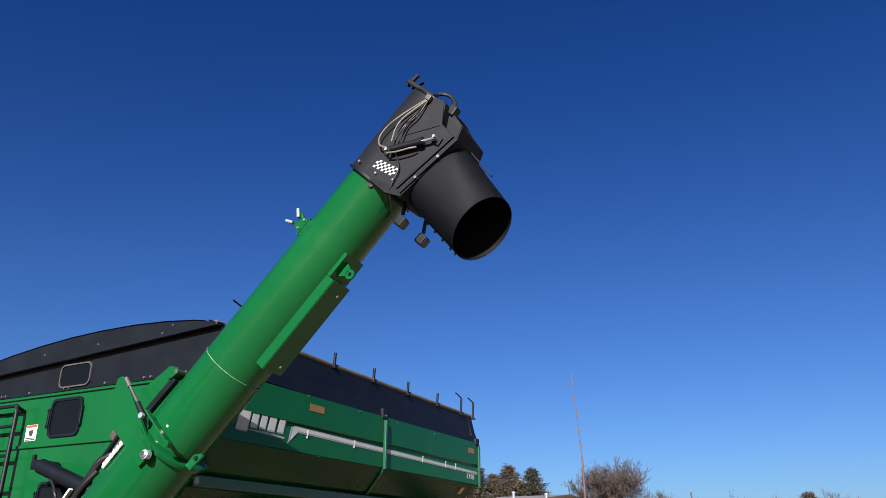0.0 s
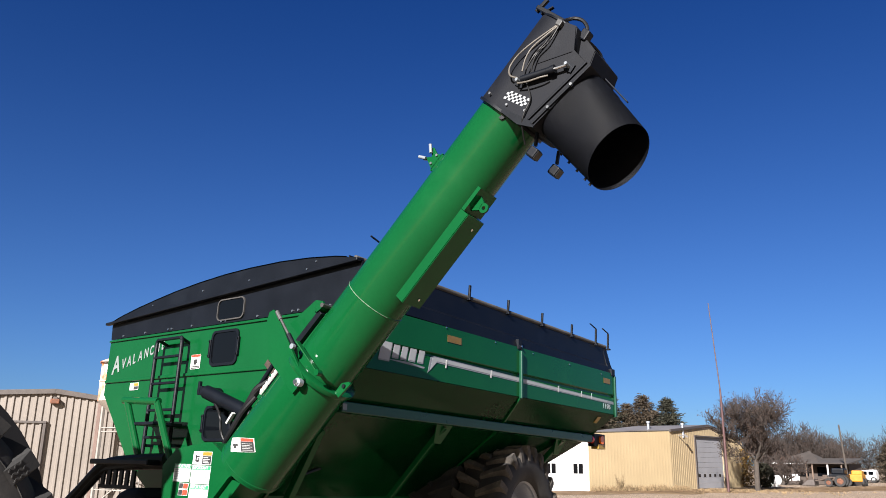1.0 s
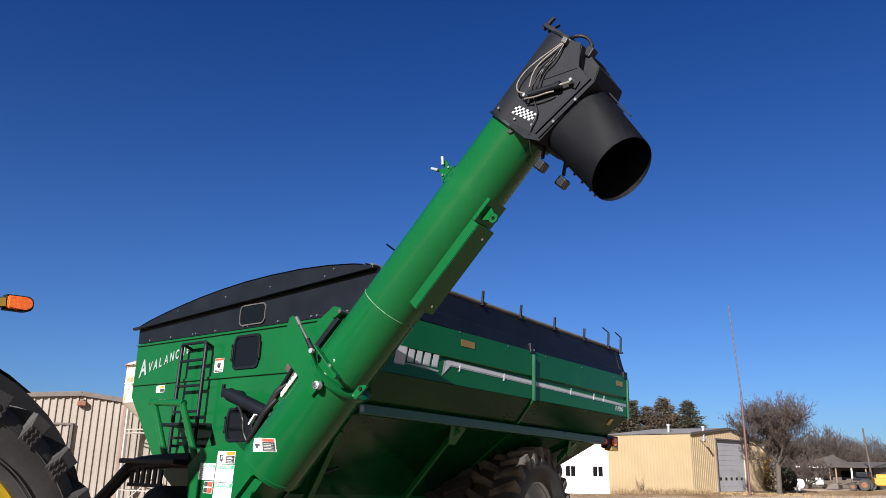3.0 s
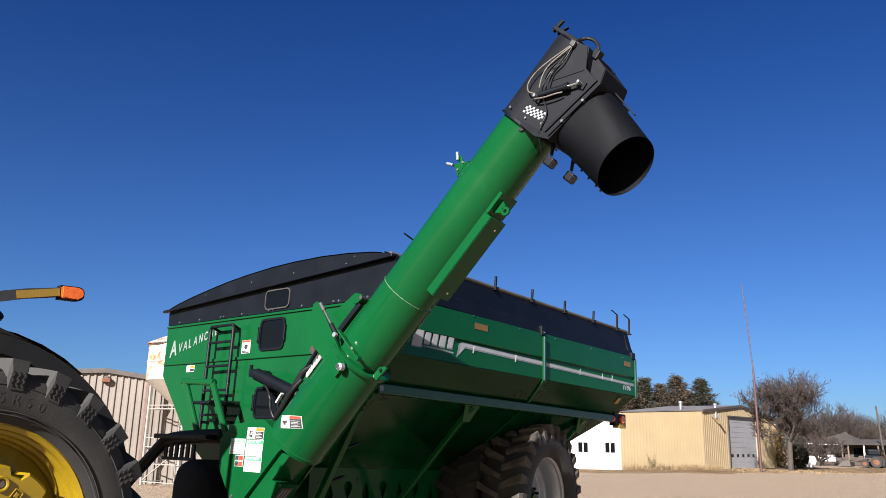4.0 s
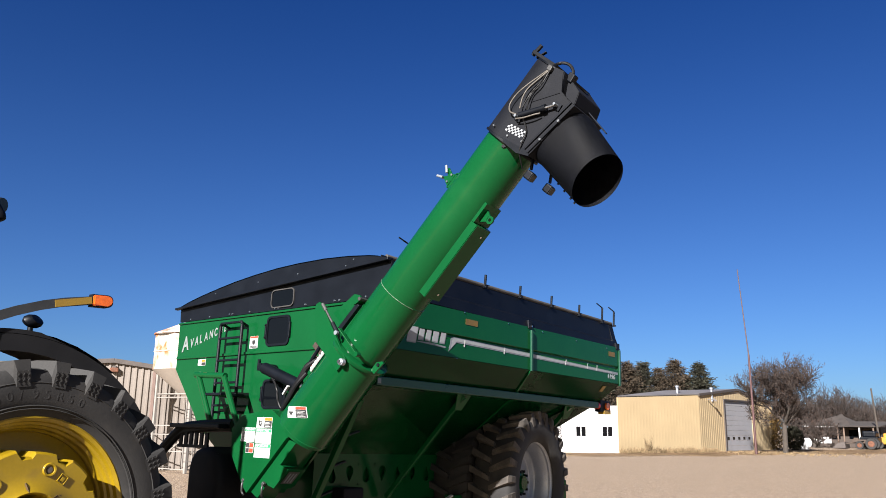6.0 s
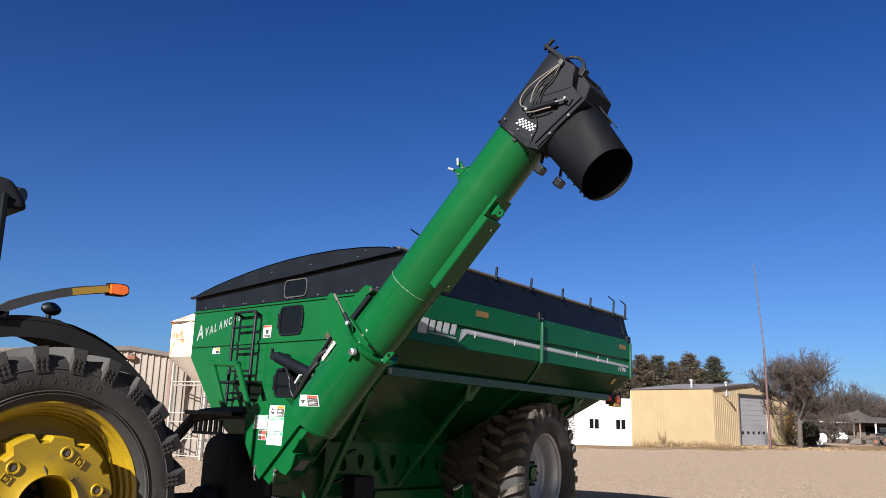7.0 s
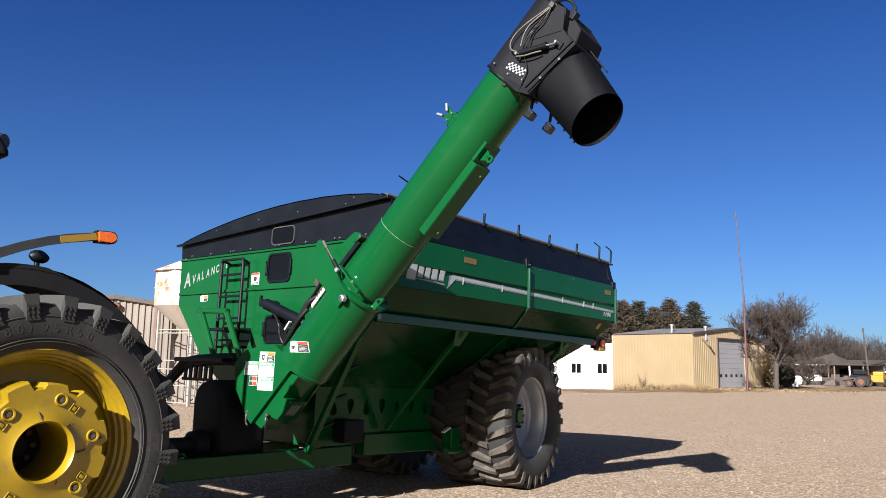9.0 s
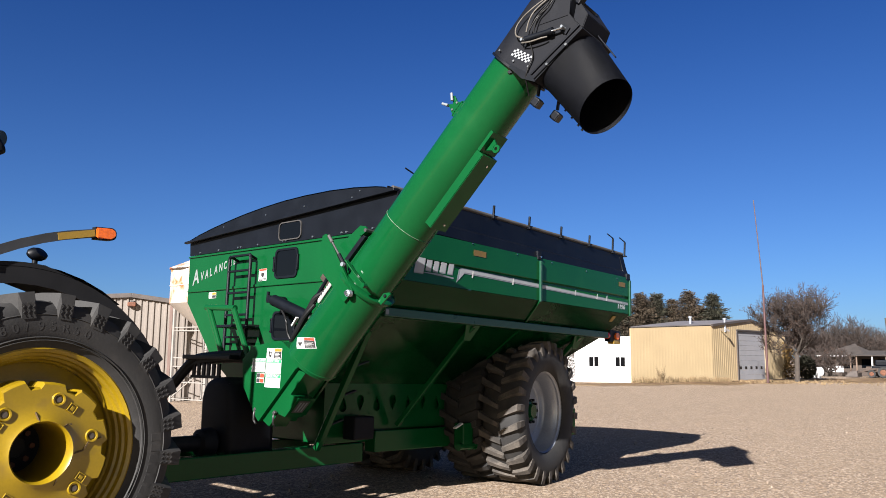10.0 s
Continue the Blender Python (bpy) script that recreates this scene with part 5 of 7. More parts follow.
def tractor_wheel(y, flip):
    m = TM @ axis_y(TX, y, TZ + 0.02)
    f = -1 if flip else 1
    ty = tyre("tyre", tractor, m, 1.035, 0.48, 0.655, 24, 0.05, RUBBER, RUBBER, not flip)
    ty["label"] = "tall narrow black rear tyre"
    bm = B()
    lathe(bm, [(0.665, 0.165 * f), (0.685, 0.19 * f), (0.66, 0.20 * f), (0.638, 0.185 * f), (0.632, 0.15 * f), (0.615, 0.14 * f), (0.61, 0.105 * f), (0.594, 0.095 * f), (0.588, 0.05 * f), (0.574, 0.04 * f), (0.568, -0.02 * f), (0.60, -0.10 * f), (0.62, -0.18 * f)], m, 72)
    rim = part("rim", bm, YELLOW, tractor, "yellow painted steel rim", smooth=True)
    # cast centre with notched edge
    bm = B()
    prof_r = []
    teeth = 11
    for k in range(120):
        a = 2 * math.pi * k / 120
        ph = (k * teeth / 120) % 1
        lobe = (0.452, 0.462, 0.446, 0.470, 0.455)[int(k * teeth / 120) % 5]
        prof_r.append(lobe if 0.14 < ph < 0.80 else 0.415)
    rings = []
    for scale, z in ((1.0, 0.0), (1.0, 0.265 * f), (0.965, 0.285 * f), (0.72, 0.2855 * f), (0.52, 0.296 * f), (0.45, 0.315 * f), (0.425, 0.30 * f), (0.41, 0.26 * f), (0.40, -0.19 * f)):
        ring = []
        for k in range(120):
            a = 2 * math.pi * k / 120
            r = prof_r[k] * scale if scale > 0.9 else 0.44 * scale
            ring.append(bm.verts.new(m @ Vector((r * math.cos(a), r * math.sin(a), z))))
        rings.append(ring)
    for p, q in zip(rings, rings[1:]):
        for k in range(120):
            bm.faces.new((p[k], p[(k + 1) % 120], q[(k + 1) % 120], q[k]))
    cast = part("wheel_centre", bm, YELLOW, tractor, "yellow cast wheel centre", smooth=True)
    bm = B()
    lathe(bm, [(0.60, 0.0), (0.52, 0.02 * f), (0.46, 0.05 * f), (0.40, 0.06 * f), (0.19, 0.06 * f)], m, 48)
    part("wheel_disc", bm, YELLOW, rim, smooth=True)
    for k in range(6):
        a = 2 * math.pi * (k + 0.23) / 6
        c = Vector((0.335 * math.cos(a), 0.345 * math.sin(a), 0))
        bm = B()
        lathe(bm, [(0.0, 0.284 * f), (0.024, 0.284 * f), (0.03, 0.298 * f), (0.04, 0.30 * f), (0.046, 0.283 * f)], m @ Matrix.Translation(c), 16)
        part("lug_bolt", bm, YELLOW, cast, smooth=True)
        bm = B()
        lathe(bm, [(0.0, 0.294 * f), (0.02, 0.294 * f), (0.022, 0.282 * f)], m @ Matrix.Translation(c), 6)
        part("bolt_head", bm, BOLT_GREY, cast)
    for k in range(4):
        a = 2 * math.pi * (k + 0.62) / 4
        mm = m @ Matrix.Rotation(a, 4, "Z") @ Matrix.Translation((0.0, 0.325, 0.287 * f)) @ Matrix.Diagonal((0.62, 0.62, 1, 1))
        bm = B()
        for lo, hi in (((-0.045, -0.05, 0), (0.045, -0.04, 0.01)), ((-0.045, 0.04, 0), (0.045, 0.05, 0.01)), ((-0.045, -0.05, 0), (-0.036, 0.05, 0.01)), ((0.036, -0.05, 0), (0.045, 0.05, 0.01)), ((-0.018, -0.022, 0), (0.018, 0.022, 0.01))):
            box(bm, lo, hi, 0.002, mm)
        part("casting_mark", bm, YELLOW, cast)
    for path in (((0.20, 50), (0.235, 46), (0.25, 42)), ((0.205, -6), (0.27, -2), (0.31, 8), (0.40, 10)), ((0.195, 98), (0.26, 101)), ((0.21, -60), (0.235, -66))):
        bm = B()
        for (r0, a0), (r1, a1) in zip(path, path[1:]):
            pa, pb = (m @ Vector((r * math.cos(radians(a)), r * math.sin(radians(a)), (0.312 if r < 0.215 else 0.292) * f)) for r, a in ((r0, a0), (r1, a1)))
            bar(bm, pa, pb, 0.005, 0.01)
        part("crack", bm, CRACK, cast)
    bm = B()
    lathe(bm, [(0.0, -0.13 * f), (0.07, -0.13 * f), (0.08, -0.16 * f), (0.20, -0.17 * f), (0.205, -0.2 * f)], m, 32)
    hub = part("hub", bm, BLACK, tractor, "dark axle hub", smooth=True)
    for k in range(8):
        a = 2 * math.pi * k / 8
        bm = B()
        p = m @ Vector((0.12 * math.cos(a), 0.12 * math.sin(a), -0.17 * f))
        q = m @ Vector((0.12 * math.cos(a), 0.12 * math.sin(a), -0.14 * f))
        rod(bm, p, q, 0.02, seg=6)
        part("hub_bolt", bm, RUST, hub)
    if not flip:
        for r in (0.715, 0.735, 0.885):
            bm = B()
            lathe(bm, [(r - 0.006, 0.232), (r, 0.2405), (r + 0.006, 0.232)], m, 72)
            part("sidewall_ring", bm, RUBBER, ty, smooth=True)
        # raised size marking on the sidewall
        for k, ch in enumerate("480/95R50"):
            a = radians(100 - 5.6 * k + 14)
            rad = 0.80
            mm = m @ Matrix.Rotation(a - math.pi / 2, 4, "Z") @ Matrix.Translation((-0.03, rad - 0.02, 0.2365))
            lettering("sidewall_mark", ch, 0.085, mm, RUBBER, ty, 0.0012)
        for k in range(8):
            a = radians(2 - 5.2 * k)
            mm = m @ Matrix.Rotation(a - math.pi / 2, 4, "Z") @ Matrix.Translation((-0.03, 0.79, 0.2365))
            bm = B()
            box(bm, (0.0, 0.0, -0.004), (0.052, 0.075, 0.0012), 0.001, mm)
            part("sidewall_mark", bm, RUBBER, ty)


tractor_wheel(TY, False)
tractor_wheel(2 * 1.96 - TY, True)
bm = B()
rod(bm, (TX, 0.12, TZ), (TX, 3.80, TZ), 0.13, seg=24)
box(bm, (TX - 0.9, 1.5, 0.75), (TX + 0.45, 2.42, 1.45), 0.06)
tpart("rear_axle", bm, GREEN)
bm = B()
box(bm, (TX + 0.3, 1.86, 0.42), (TX + 1.6, 2.06, 0.50), 0.01)
tpart("drawbar", bm, GREEN)
FENDER = mat("fender_plastic", (0.006, 0.006, 0.007), 0.7, vary=0.15, scale=5, fine=80, bump=0.0008, spec=0.25)
# fender: curved black shell with a skirt and a raised crown
# the unseen inner width is added to keep the sun off the tongue
for y0, y1 in ((0.18, 1.3), (2.62, 3.74)):
    bm = B()
    prof = []
    for k in range(17):
        a = radians(150 - 132 * k / 16)
        prof.append((TX + 1.22 * math.cos(a), TZ + 1.20 * math.sin(a) + 0.06))
    va = [bm.verts.new((x, y0, z)) for x, z in prof]
    vb = [bm.verts.new((x, y1, z)) for x, z in prof]
    for k in range(16):
        bm.faces.new((va[k], va[k + 1], vb[k + 1], vb[k]))
    bmesh.ops.solidify(bm, geom=bm.faces[:], thickness=0.03)
    fen = tpart("fender", bm, FENDER, tractor, "black plastic rear fender", smooth=True)
    near = y0 if y0 < 1.5 else y1 - 0.02

    def arc(r, a0, a1, n=20):
        return [(TX + 1.22 * r * math.cos(radians(a0 + (a1 - a0) * k / n)), TZ + 0.06 + 1.20 * r * math.sin(radians(a0 + (a1 - a0) * k / n))) for k in range(n + 1)]
    bm = B()
    slab(bm, [(x, near - 0.004, z) for x, z in arc(0.90, 150, 18) + arc(1.0, 18, 150)], (0, 0.02, 0))
    tpart("fender_skirt", bm, FENDER, fen)
    bm = B()
    slab(bm, [(x, near - 0.006, z) for x, z in arc(1.002, 150, 66) + arc(1.028, 82, 150)], (0, 0.03, 0))
    tpart("fender_edge", bm, FENDER, fen)
    bm = B()
    va, vb = [], []
    for k in range(4, 13):
        x, z = prof[k]
        va.append(bm.verts.new((x, y0 + 0.03, z + 0.035)))
        vb.append(bm.verts.new((x, y1, z + 0.05)))
    for k in range(8):
        bm.faces.new((va[k], va[k + 1], vb[k + 1], vb[k]))
    bmesh.ops.solidify(bm, geom=bm.faces[:], thickness=0.02)
    tpart("fender_crown", bm, FENDER, fen, smooth=True)
# cab: roof with rear lamps, posts, glass
bm = B()
roof = [(TX - 1.35, 0.95), (TX + 0.06, 0.64), (TX + 0.06, 3.28), (TX - 1.35, 2.97)]
lo = [bm.verts.new((x, y, 3.23)) for x, y in roof]
hi = [bm.verts.new((x - (0.12 if x > TX else -0.12), y + (0.16 if y < 1.96 else -0.16), 3.51)) for x, y in roof]
bm.faces.new(lo)
bm.faces.new(hi[::-1])
for k in range(4):
    bm.faces.new((lo[k], hi[k], hi[(k + 1) % 4], lo[(k + 1) % 4]))
bmesh.ops.bevel(bm, geom=bm.edges[:], offset=0.07, segments=4, affect="EDGES", profile=0.5)
cab_roof = tpart("cab_roof", bm, BLACK_POLY, tractor, "dark cab roof edge", smooth=True)
bm = B()
c = [(TX - 1.28, 1.15), (TX - 0.25, 0.98), (TX - 0.25, 2.94), (TX - 1.28, 2.77)]
lo = [bm.verts.new((x, y, 3.485)) for x, y in c]
hi = [bm.verts.new((x * 0.9 + (TX - 0.6) * 0.1, y * 0.85 + 1.96 * 0.15, 3.58)) for x, y in c]
bm.faces.new(lo)
bm.faces.new(hi[::-1])
for k in range(4):
    bm.faces.new((lo[k], hi[k], hi[(k + 1) % 4], lo[(k + 1) % 4]))
bmesh.ops.bevel(bm, geom=bm.edges[:], offset=0.03, segments=3, affect="EDGES")
tpart("roof_cap", bm, GREEN, cab_roof, "green roof cap", smooth=True)
for x, y in ((TX + 0.03, 0.78), (TX + 0.09, 1.05)):
    bm = B()
    d = Vector((0.6, -1, -0.15)).normalized() if x < TX + 0.08 else Vector((1, 0, -0.1)).normalized()
    rod(bm, Vector((x, y, 3.37)) - d * 0.08, Vector((x, y, 3.37)) - d * 0.025, 0.066, 0.062, seg=20)
    tpart("roof_lamp", bm, LAMP_LENS, cab_roof, "round dark roof lamp", smooth=True)
for x, y in ((TX - 0.12, 0.71), (TX - 0.12, 3.21), (TX - 1.25, 1.05), (TX - 1.25, 2.87)):
    bm = B()
    bar(bm, (x, y, 1.5), (x - 0.02, y, 3.34), 0.06, 0.05, 0.012)
    tpart("cab_post", bm, BLACK, tractor)
bm = B()
slab(bm, [(TX - 0.10, 0.86, 2.15), (TX - 0.10, 3.06, 2.15), (TX - 0.12, 3.06, 3.2), (TX - 0.12, 0.86, 3.2)], (0.008, 0, 0))
tpart("rear_window", bm, DARK_GLASS, tractor)
bm = B()
box(bm, (TX - 1.3, 1.0, 1.4), (TX - 0.15, 2.92, 2.14), 0.05)
tpart("cab_body", bm, BLACK_POLY, tractor)
# extremity arm with amber lamp
ARM_POLY = mat("grey_arm_plastic", (0.0187, 0.0204, 0.02295), 0.6, vary=0.12, scale=8, fine=90, bump=0.001)
ay = 0.17
arm = [(-4.86, 2.335), (-4.79, 2.385), (-4.62, 2.46), (-4.45, 2.52), (-4.30, 2.56), (-4.09, 2.60)]
bm = B()
up, dn = [], []
for k, (x, z) in enumerate(arm):
    h = 0.040 - 0.008 * k / 5
    up.append((x, z + h))
    dn.append((x, z - h))
slab(bm, [(x, ay - 0.02, z) for x, z in up + dn[::-1]], (0, 0.05, 0))
arm_ob = tpart("warning_arm", bm, ARM_POLY, tractor, "black plastic warning lamp arm")
bm = B()
slab(bm, [(-4.37, ay - 0.024, 2.567), (-4.10, ay - 0.024, 2.625), (-4.09, ay - 0.024, 2.575), (-4.36, ay - 0.024, 2.516)], (0, 0.03, 0))
tpart("reflector", bm, AMBER_V, arm_ob, "yellow reflector strip")
bm = B()
out = [(-4.085, 2.562)] + [(-3.975 + 0.045 * math.cos(radians(a)), 2.606 + 0.041 * math.sin(radians(a))) for a in range(-90, 91, 20)] + [(-4.085, 2.642)]
slab(bm, [(x, ay - 0.035, z) for x, z in out], (0, 0.07, 0))
bmesh.ops.bevel(bm, geom=bm.edges[:], offset=0.008, segments=2, affect="EDGES")
tpart("warning_lamp", bm, ORANGE_LENS, arm_ob, "orange warning lamp")
bm = B()
slab(bm, [(x + (0.008 if x > -4 else -0.004), ay - 0.015, z + (0.008 if z > 2.6 else -0.008)) for x, z in out], (0, 0.06, 0))
tpart("lamp_housing", bm, BLACK_POLY, arm_ob)
bm = B()
box(bm, (-4.93, ay - 0.02, 2.28), (-4.78, ay + 0.9, 2.36), 0.02)
tpart("arm_mount", bm, BLACK_POLY, arm_ob)
arm_ob.location.z = 0.02
# small round lamp on the fender
bm = B()
rod(bm, (-4.44, 0.34, 2.28), (-4.44, 0.34, 2.42), 0.020, seg=12)
box(bm, (-4.47, 0.31, 2.26), (-4.40, 0.37, 2.30), 0.006)
fl = tpart("fender_lamp_stalk", bm, BLACK, tractor)
bm = B()
lathe(bm, [(0.0, 0.04), (0.045, 0.036), (0.058, 0.015), (0.058, -0.01), (0.04, -0.035), (0.0, -0.04)], Matrix.Translation((-4.43, 0.34, 2.435)) @ Matrix.Diagonal((1.35, 1.0, 0.9, 1)) @ Euler((radians(60), 0, radians(40))).to_matrix().to_4x4(), 24)
tpart("fender_lamp", bm, BLACK, fl, "round black fender lamp", smooth=True)

# ---- buildings ----
TAN_METAL = mat("tan_metal_cladding", (0.3362, 0.2583, 0.1517), 0.5, vary=0.04, scale=0.6, fine=12, bump=0.001)
GREY_METAL = mat("beige_metal_cladding", (0.1617, 0.1394, 0.1199), 0.5, vary=0.06, scale=0.7, fine=10, bump=0.001)
DARK_TRIM = mat("dark_trim_metal", (0.055, 0.045, 0.04), 0.5, vary=0.1, bump=0.0)
CORNER_PAINT = mat("reddish_trim_paint", (0.13, 0.085, 0.07), 0.6, vary=0.1, scale=2, bump=0.0)
ROOF_METAL = mat("grey_roof_metal", (0.1088, 0.102, 0.102), 0.5, vary=0.1, scale=0.5, bump=0.001)
WHITE_WALL = mat("white_wall_paint", (0.5346, 0.5346, 0.5346), 0.6, vary=0.03, scale=0.6, fine=8, bump=0.001)
DOOR_GREY = mat("grey_door_panel", (0.2312, 0.2312, 0.2448), 0.5, vary=0.05, scale=1, bump=0.001)
TANK_WHITE = mat("rusty_white_tank", (0.444, 0.42, 0.384), 0.5, vary=0.04, scale=1.0, fine=12, bump=0.002, stain=(0.276, 0.09, 0.024), stain_amount=0.46, stain_scale=1.7)
TANK_PLAIN = mat("faded_tank_paint", (0.36, 0.312, 0.264), 0.6, vary=0.06, scale=1.0, fine=12, bump=0.002)
LEG_PAINT = mat("pale_leg_paint", (0.205, 0.19, 0.172), 0.6, vary=0.06, bump=0.001)


def frame_of(origin, along, height=(0, 0, 1)):
    """A pose with x along a wall, y outwards, z up."""
    a = Vector(along).normalized()
    up = Vector(height)
    outw = a.cross(up)
    m = Matrix((a, outw, up)).transposed().to_4x4()
    m.translation = origin
    return m


def ribbed_wall(length, tops, pitch, depth, m, material, name, parent, thick=0.08, z0=0.0, label=""):
    """A ribbed metal wall whose top follows tops: (distance, height) pairs."""
    def top_at(x):
        for (xa, za), (xb, zb) in zip(tops, tops[1:]):
            if xa <= x <= xb:
                return za + (zb - za) * (x - xa) / max(1e-6, xb - xa)
        return tops[-1][1]
    xs = []
    x = 0.0
    while x < length - 1e-6:
        for f, d in ((0.0, 0.0), (0.50, 0.0), (0.62, depth), (0.88, depth)):
            xx = x + f * pitch
            if xx < length:
                xs.append((xx, d))
        x += pitch
    xs.append((length, 0.0))
    for xt, _ in tops[1:-1]:
        xs.append((xt, 0.0))
    xs.sort()
    bm = B()
    cols = []
    for x, d in xs:
        zt = top_at(x)
        cols.append([bm.verts.new(m @ Vector(p)) for p in ((x, d, z0), (x, d, zt), (x, -thick, zt), (x, -thick, z0))])
    for a, b in zip(cols, cols[1:]):
        for i in range(4):
            bm.faces.new((a[i], b[i], b[(i + 1) % 4], a[(i + 1) % 4]))
    bm.faces.new(cols[0])
    bm.faces.new(cols[-1][::-1])
    return part(name, bm, material, parent, label)


def local_part(name, bm, m, material, parent, label="", smooth=False):
    bm.transform(m)
    return part(name, bm, material, parent, label, smooth)


# shed behind the tractor
C = Vector((8.2, 20.42, 0))
side_dir = Vector((math.cos(radians(55.6)), math.sin(radians(55.6)), 0))
end_dir = Vector((side_dir.y, -side_dir.x, 0))
shed = empty("metal_shed")
tagged(shed, "long beige ribbed metal shed with dark roof trim", "shed")
EW = 14.0
em = frame_of(C - end_dir * EW, end_dir)
PEAK = EW - 1.38
tops = [(0, 2.98), (PEAK, 3.73), (EW, 3.55)]
ribbed_wall(EW, tops, 0.22, 0.045, em, GREY_METAL, "end_wall", shed)
SL = 40.0
sm = frame_of(C, side_dir)
ribbed_wall(SL, [(0, 3.55), (SL, 3.55)], 0.30, 0.035, sm, GREY_METAL, "side_wall", shed)
bm = B()
for (xa, za), (xb, zb) in zip(tops, tops[1:]):
    bar(bm, (xa, 0.06, za + 0.04), (xb, 0.06, zb + 0.04), 0.14, 0.16, 0.01, up=(0, 0, 1))
local_part("gable_trim", bm, em, DARK_TRIM, shed, "dark brown roof trim")
bm = B()
slab(bm, [(0, 0.1, 3.03), (PEAK, 0.1, 3.78), (EW + 0.1, 0.1, 3.60), (EW + 0.1, -SL, 3.60), (PEAK, -SL, 3.78), (0, -SL, 3.03)], (0, 0, 0.05))
local_part("roof", bm, em, ROOF_METAL, shed)
bm = B()
box(bm, (EW - 0.06, -0.02, 0), (EW + 0.05, 0.06, 3.53), 0.01)
local_part("corner_trim", bm, em, CORNER_PAINT, shed, "reddish brown corner trim")
# big door with dark rails in the end wall
door_m = frame_of(C - end_dir * 5.6, end_dir) @ Matrix.Translation((0, 0.075, 0))
door = ribbed_wall(3.98, [(0, 2.72), (3.98, 2.72)], 0.22, 0.045, door_m, GREY_METAL, "shed_door", shed, 0.025, 0.02, "beige ribbed sliding door")
bm = B()
box(bm, (EW - 5.8, 0.05, 2.725), (EW - 1.53, 0.15, 2.80), 0.01)
box(bm, (EW - 1.615, 0.05, 0.02), (EW - 1.53, 0.14, 2.722), 0.01)
local_part("door_rail", bm, em, DARK_TRIM, door)
bm = B()
box(bm, (EW - 1.50, 0.04, 3.36), (EW - 1.22, 0.24, 3.52), 0.03)
local_part("wall_lamp", bm, em, RUST, shed, "amber wall lamp", smooth=False)
bm = B()
box(bm, (EW - 1.42, 0.02, 3.50), (EW - 1.30, 0.12, 3.58), 0.01)
local_part("lamp_arm", bm, em, DARK_TRIM, shed)

# lower lean-to wall that carries on past the corner
ann = C + end_dir * 0.06 - side_dir * 0.02
am = frame_of(ann, end_dir)
ribbed_wall(7.0, [(0, 3.40), (7.0, 3.40)], 0.22, 0.045, am, GREY_METAL, "lean_to_wall", shed)
bm = B()
bar(bm, (0, 0.03, 3.44), (7.0, 0.03, 3.44), 0.12, 0.1, 0.01)
local_part("lean_to_trim", bm, am, DARK_TRIM, shed)

# bulk tank on legs
TC = Vector((9.05, 19.0, 0))
tank = empty("bulk_tank", Matrix.Translation(TC))
tagged(tank, "white hopper-bottom bulk tank with rust stains, on legs", "tank")
bm = B()
lathe(bm, [(1.55, 3.45), (1.55, 4.70)], None, 8, radians(22.5), radians(382.5))
bmesh.ops.remove_doubles(bm, verts=bm.verts[:], dist=0.001)
part("tank_wall", bm, TANK_WHITE, tank, "white paint with orange rust stains")
bm = B()
lathe(bm, [(0.0, 5.35), (0.25, 5.33), (1.60, 4.72), (1.60, 4.68), (1.5, 4.66)], None, 32)
part("tank_roof", bm, TANK_WHITE, tank, smooth=True)
bm = B()
lathe(bm, [(1.55, 3.45), (0.25, 2.35), (0.22, 2.2), (0.0, 2.2)], None, 32)
part("tank_cone", bm, TANK_PLAIN, tank, smooth=True)
bm = B()
lathe(bm, [(1.555, 4.05), (1.575, 4.06), (1.575, 4.09), (1.555, 4.10)], None, 8, radians(22.5), radians(382.5))
part("tank_seam", bm, TANK_PLAIN, tank)
legs = [(1.35 * math.cos(radians(a)), 1.35 * math.sin(radians(a))) for a in (230, 320, 50, 140)]
for x, y in legs:
    bm = B()
    bar(bm, (x, y, 0), (x, y, 3.6), 0.10, 0.10, 0.01)
    part("leg", bm, LEG_PAINT, tank)
for k in range(4):
    a, b = legs[k], legs[(k + 1) % 4]
    for z in (0.12, 0.7, 1.25, 1.55, 2.5, 2.62):
        bm = B()
        bar(bm, (*a, z), (*b, z), 0.032, 0.032, 0.004)
        part("cross_bar", bm, LEG_PAINT, tank)
    bm = B()
    bar(bm, (*a, 0.15), (*b, 1.25), 0.032, 0.032, 0.004)
    part("brace", bm, LEG_PAINT, tank)
bm = B()
for x in (-1.2, -0.85):
    bar(bm, (x, -1.35, 0.2), (x, -1.35, 3.5), 0.035, 0.035, 0.004)
for k in range(11):
    bar(bm, (-1.2, -1.35, 0.4 + 0.28 * k), (-0.85, -1.35, 0.4 + 0.28 * k), 0.025, 0.025)
part("tank_ladder", bm, LEG_PAINT, tank)

# tan workshop across the yard
L0, C0, R0 = Vector((41.0, 19.05, 0)), Vector((48.75, 16.6, 0)), Vector((61.8, 15.58, 0))
shop = empty("workshop")
tagged(shop, "tan ribbed metal workshop with a grey overhead door", "workshop")
wall_dir = (C0 - L0)
LW = wall_dir.length
long_m = frame_of(L0, wall_dir)
gable_dir = (R0 - C0).normalized()
GW = (R0 - C0).length
gm = frame_of(C0, gable_dir)
ribbed_wall(LW, [(0, 3.6), (LW, 3.98)], 0.3, 0.003, long_m, TAN_METAL, "long_wall", shop, label="sunlit tan metal cladding")
PX, PZ = 6.42, 4.58
# gable wall in three pieces round the door opening
D0, D1, DH = 4.04, 9.07, 3.74


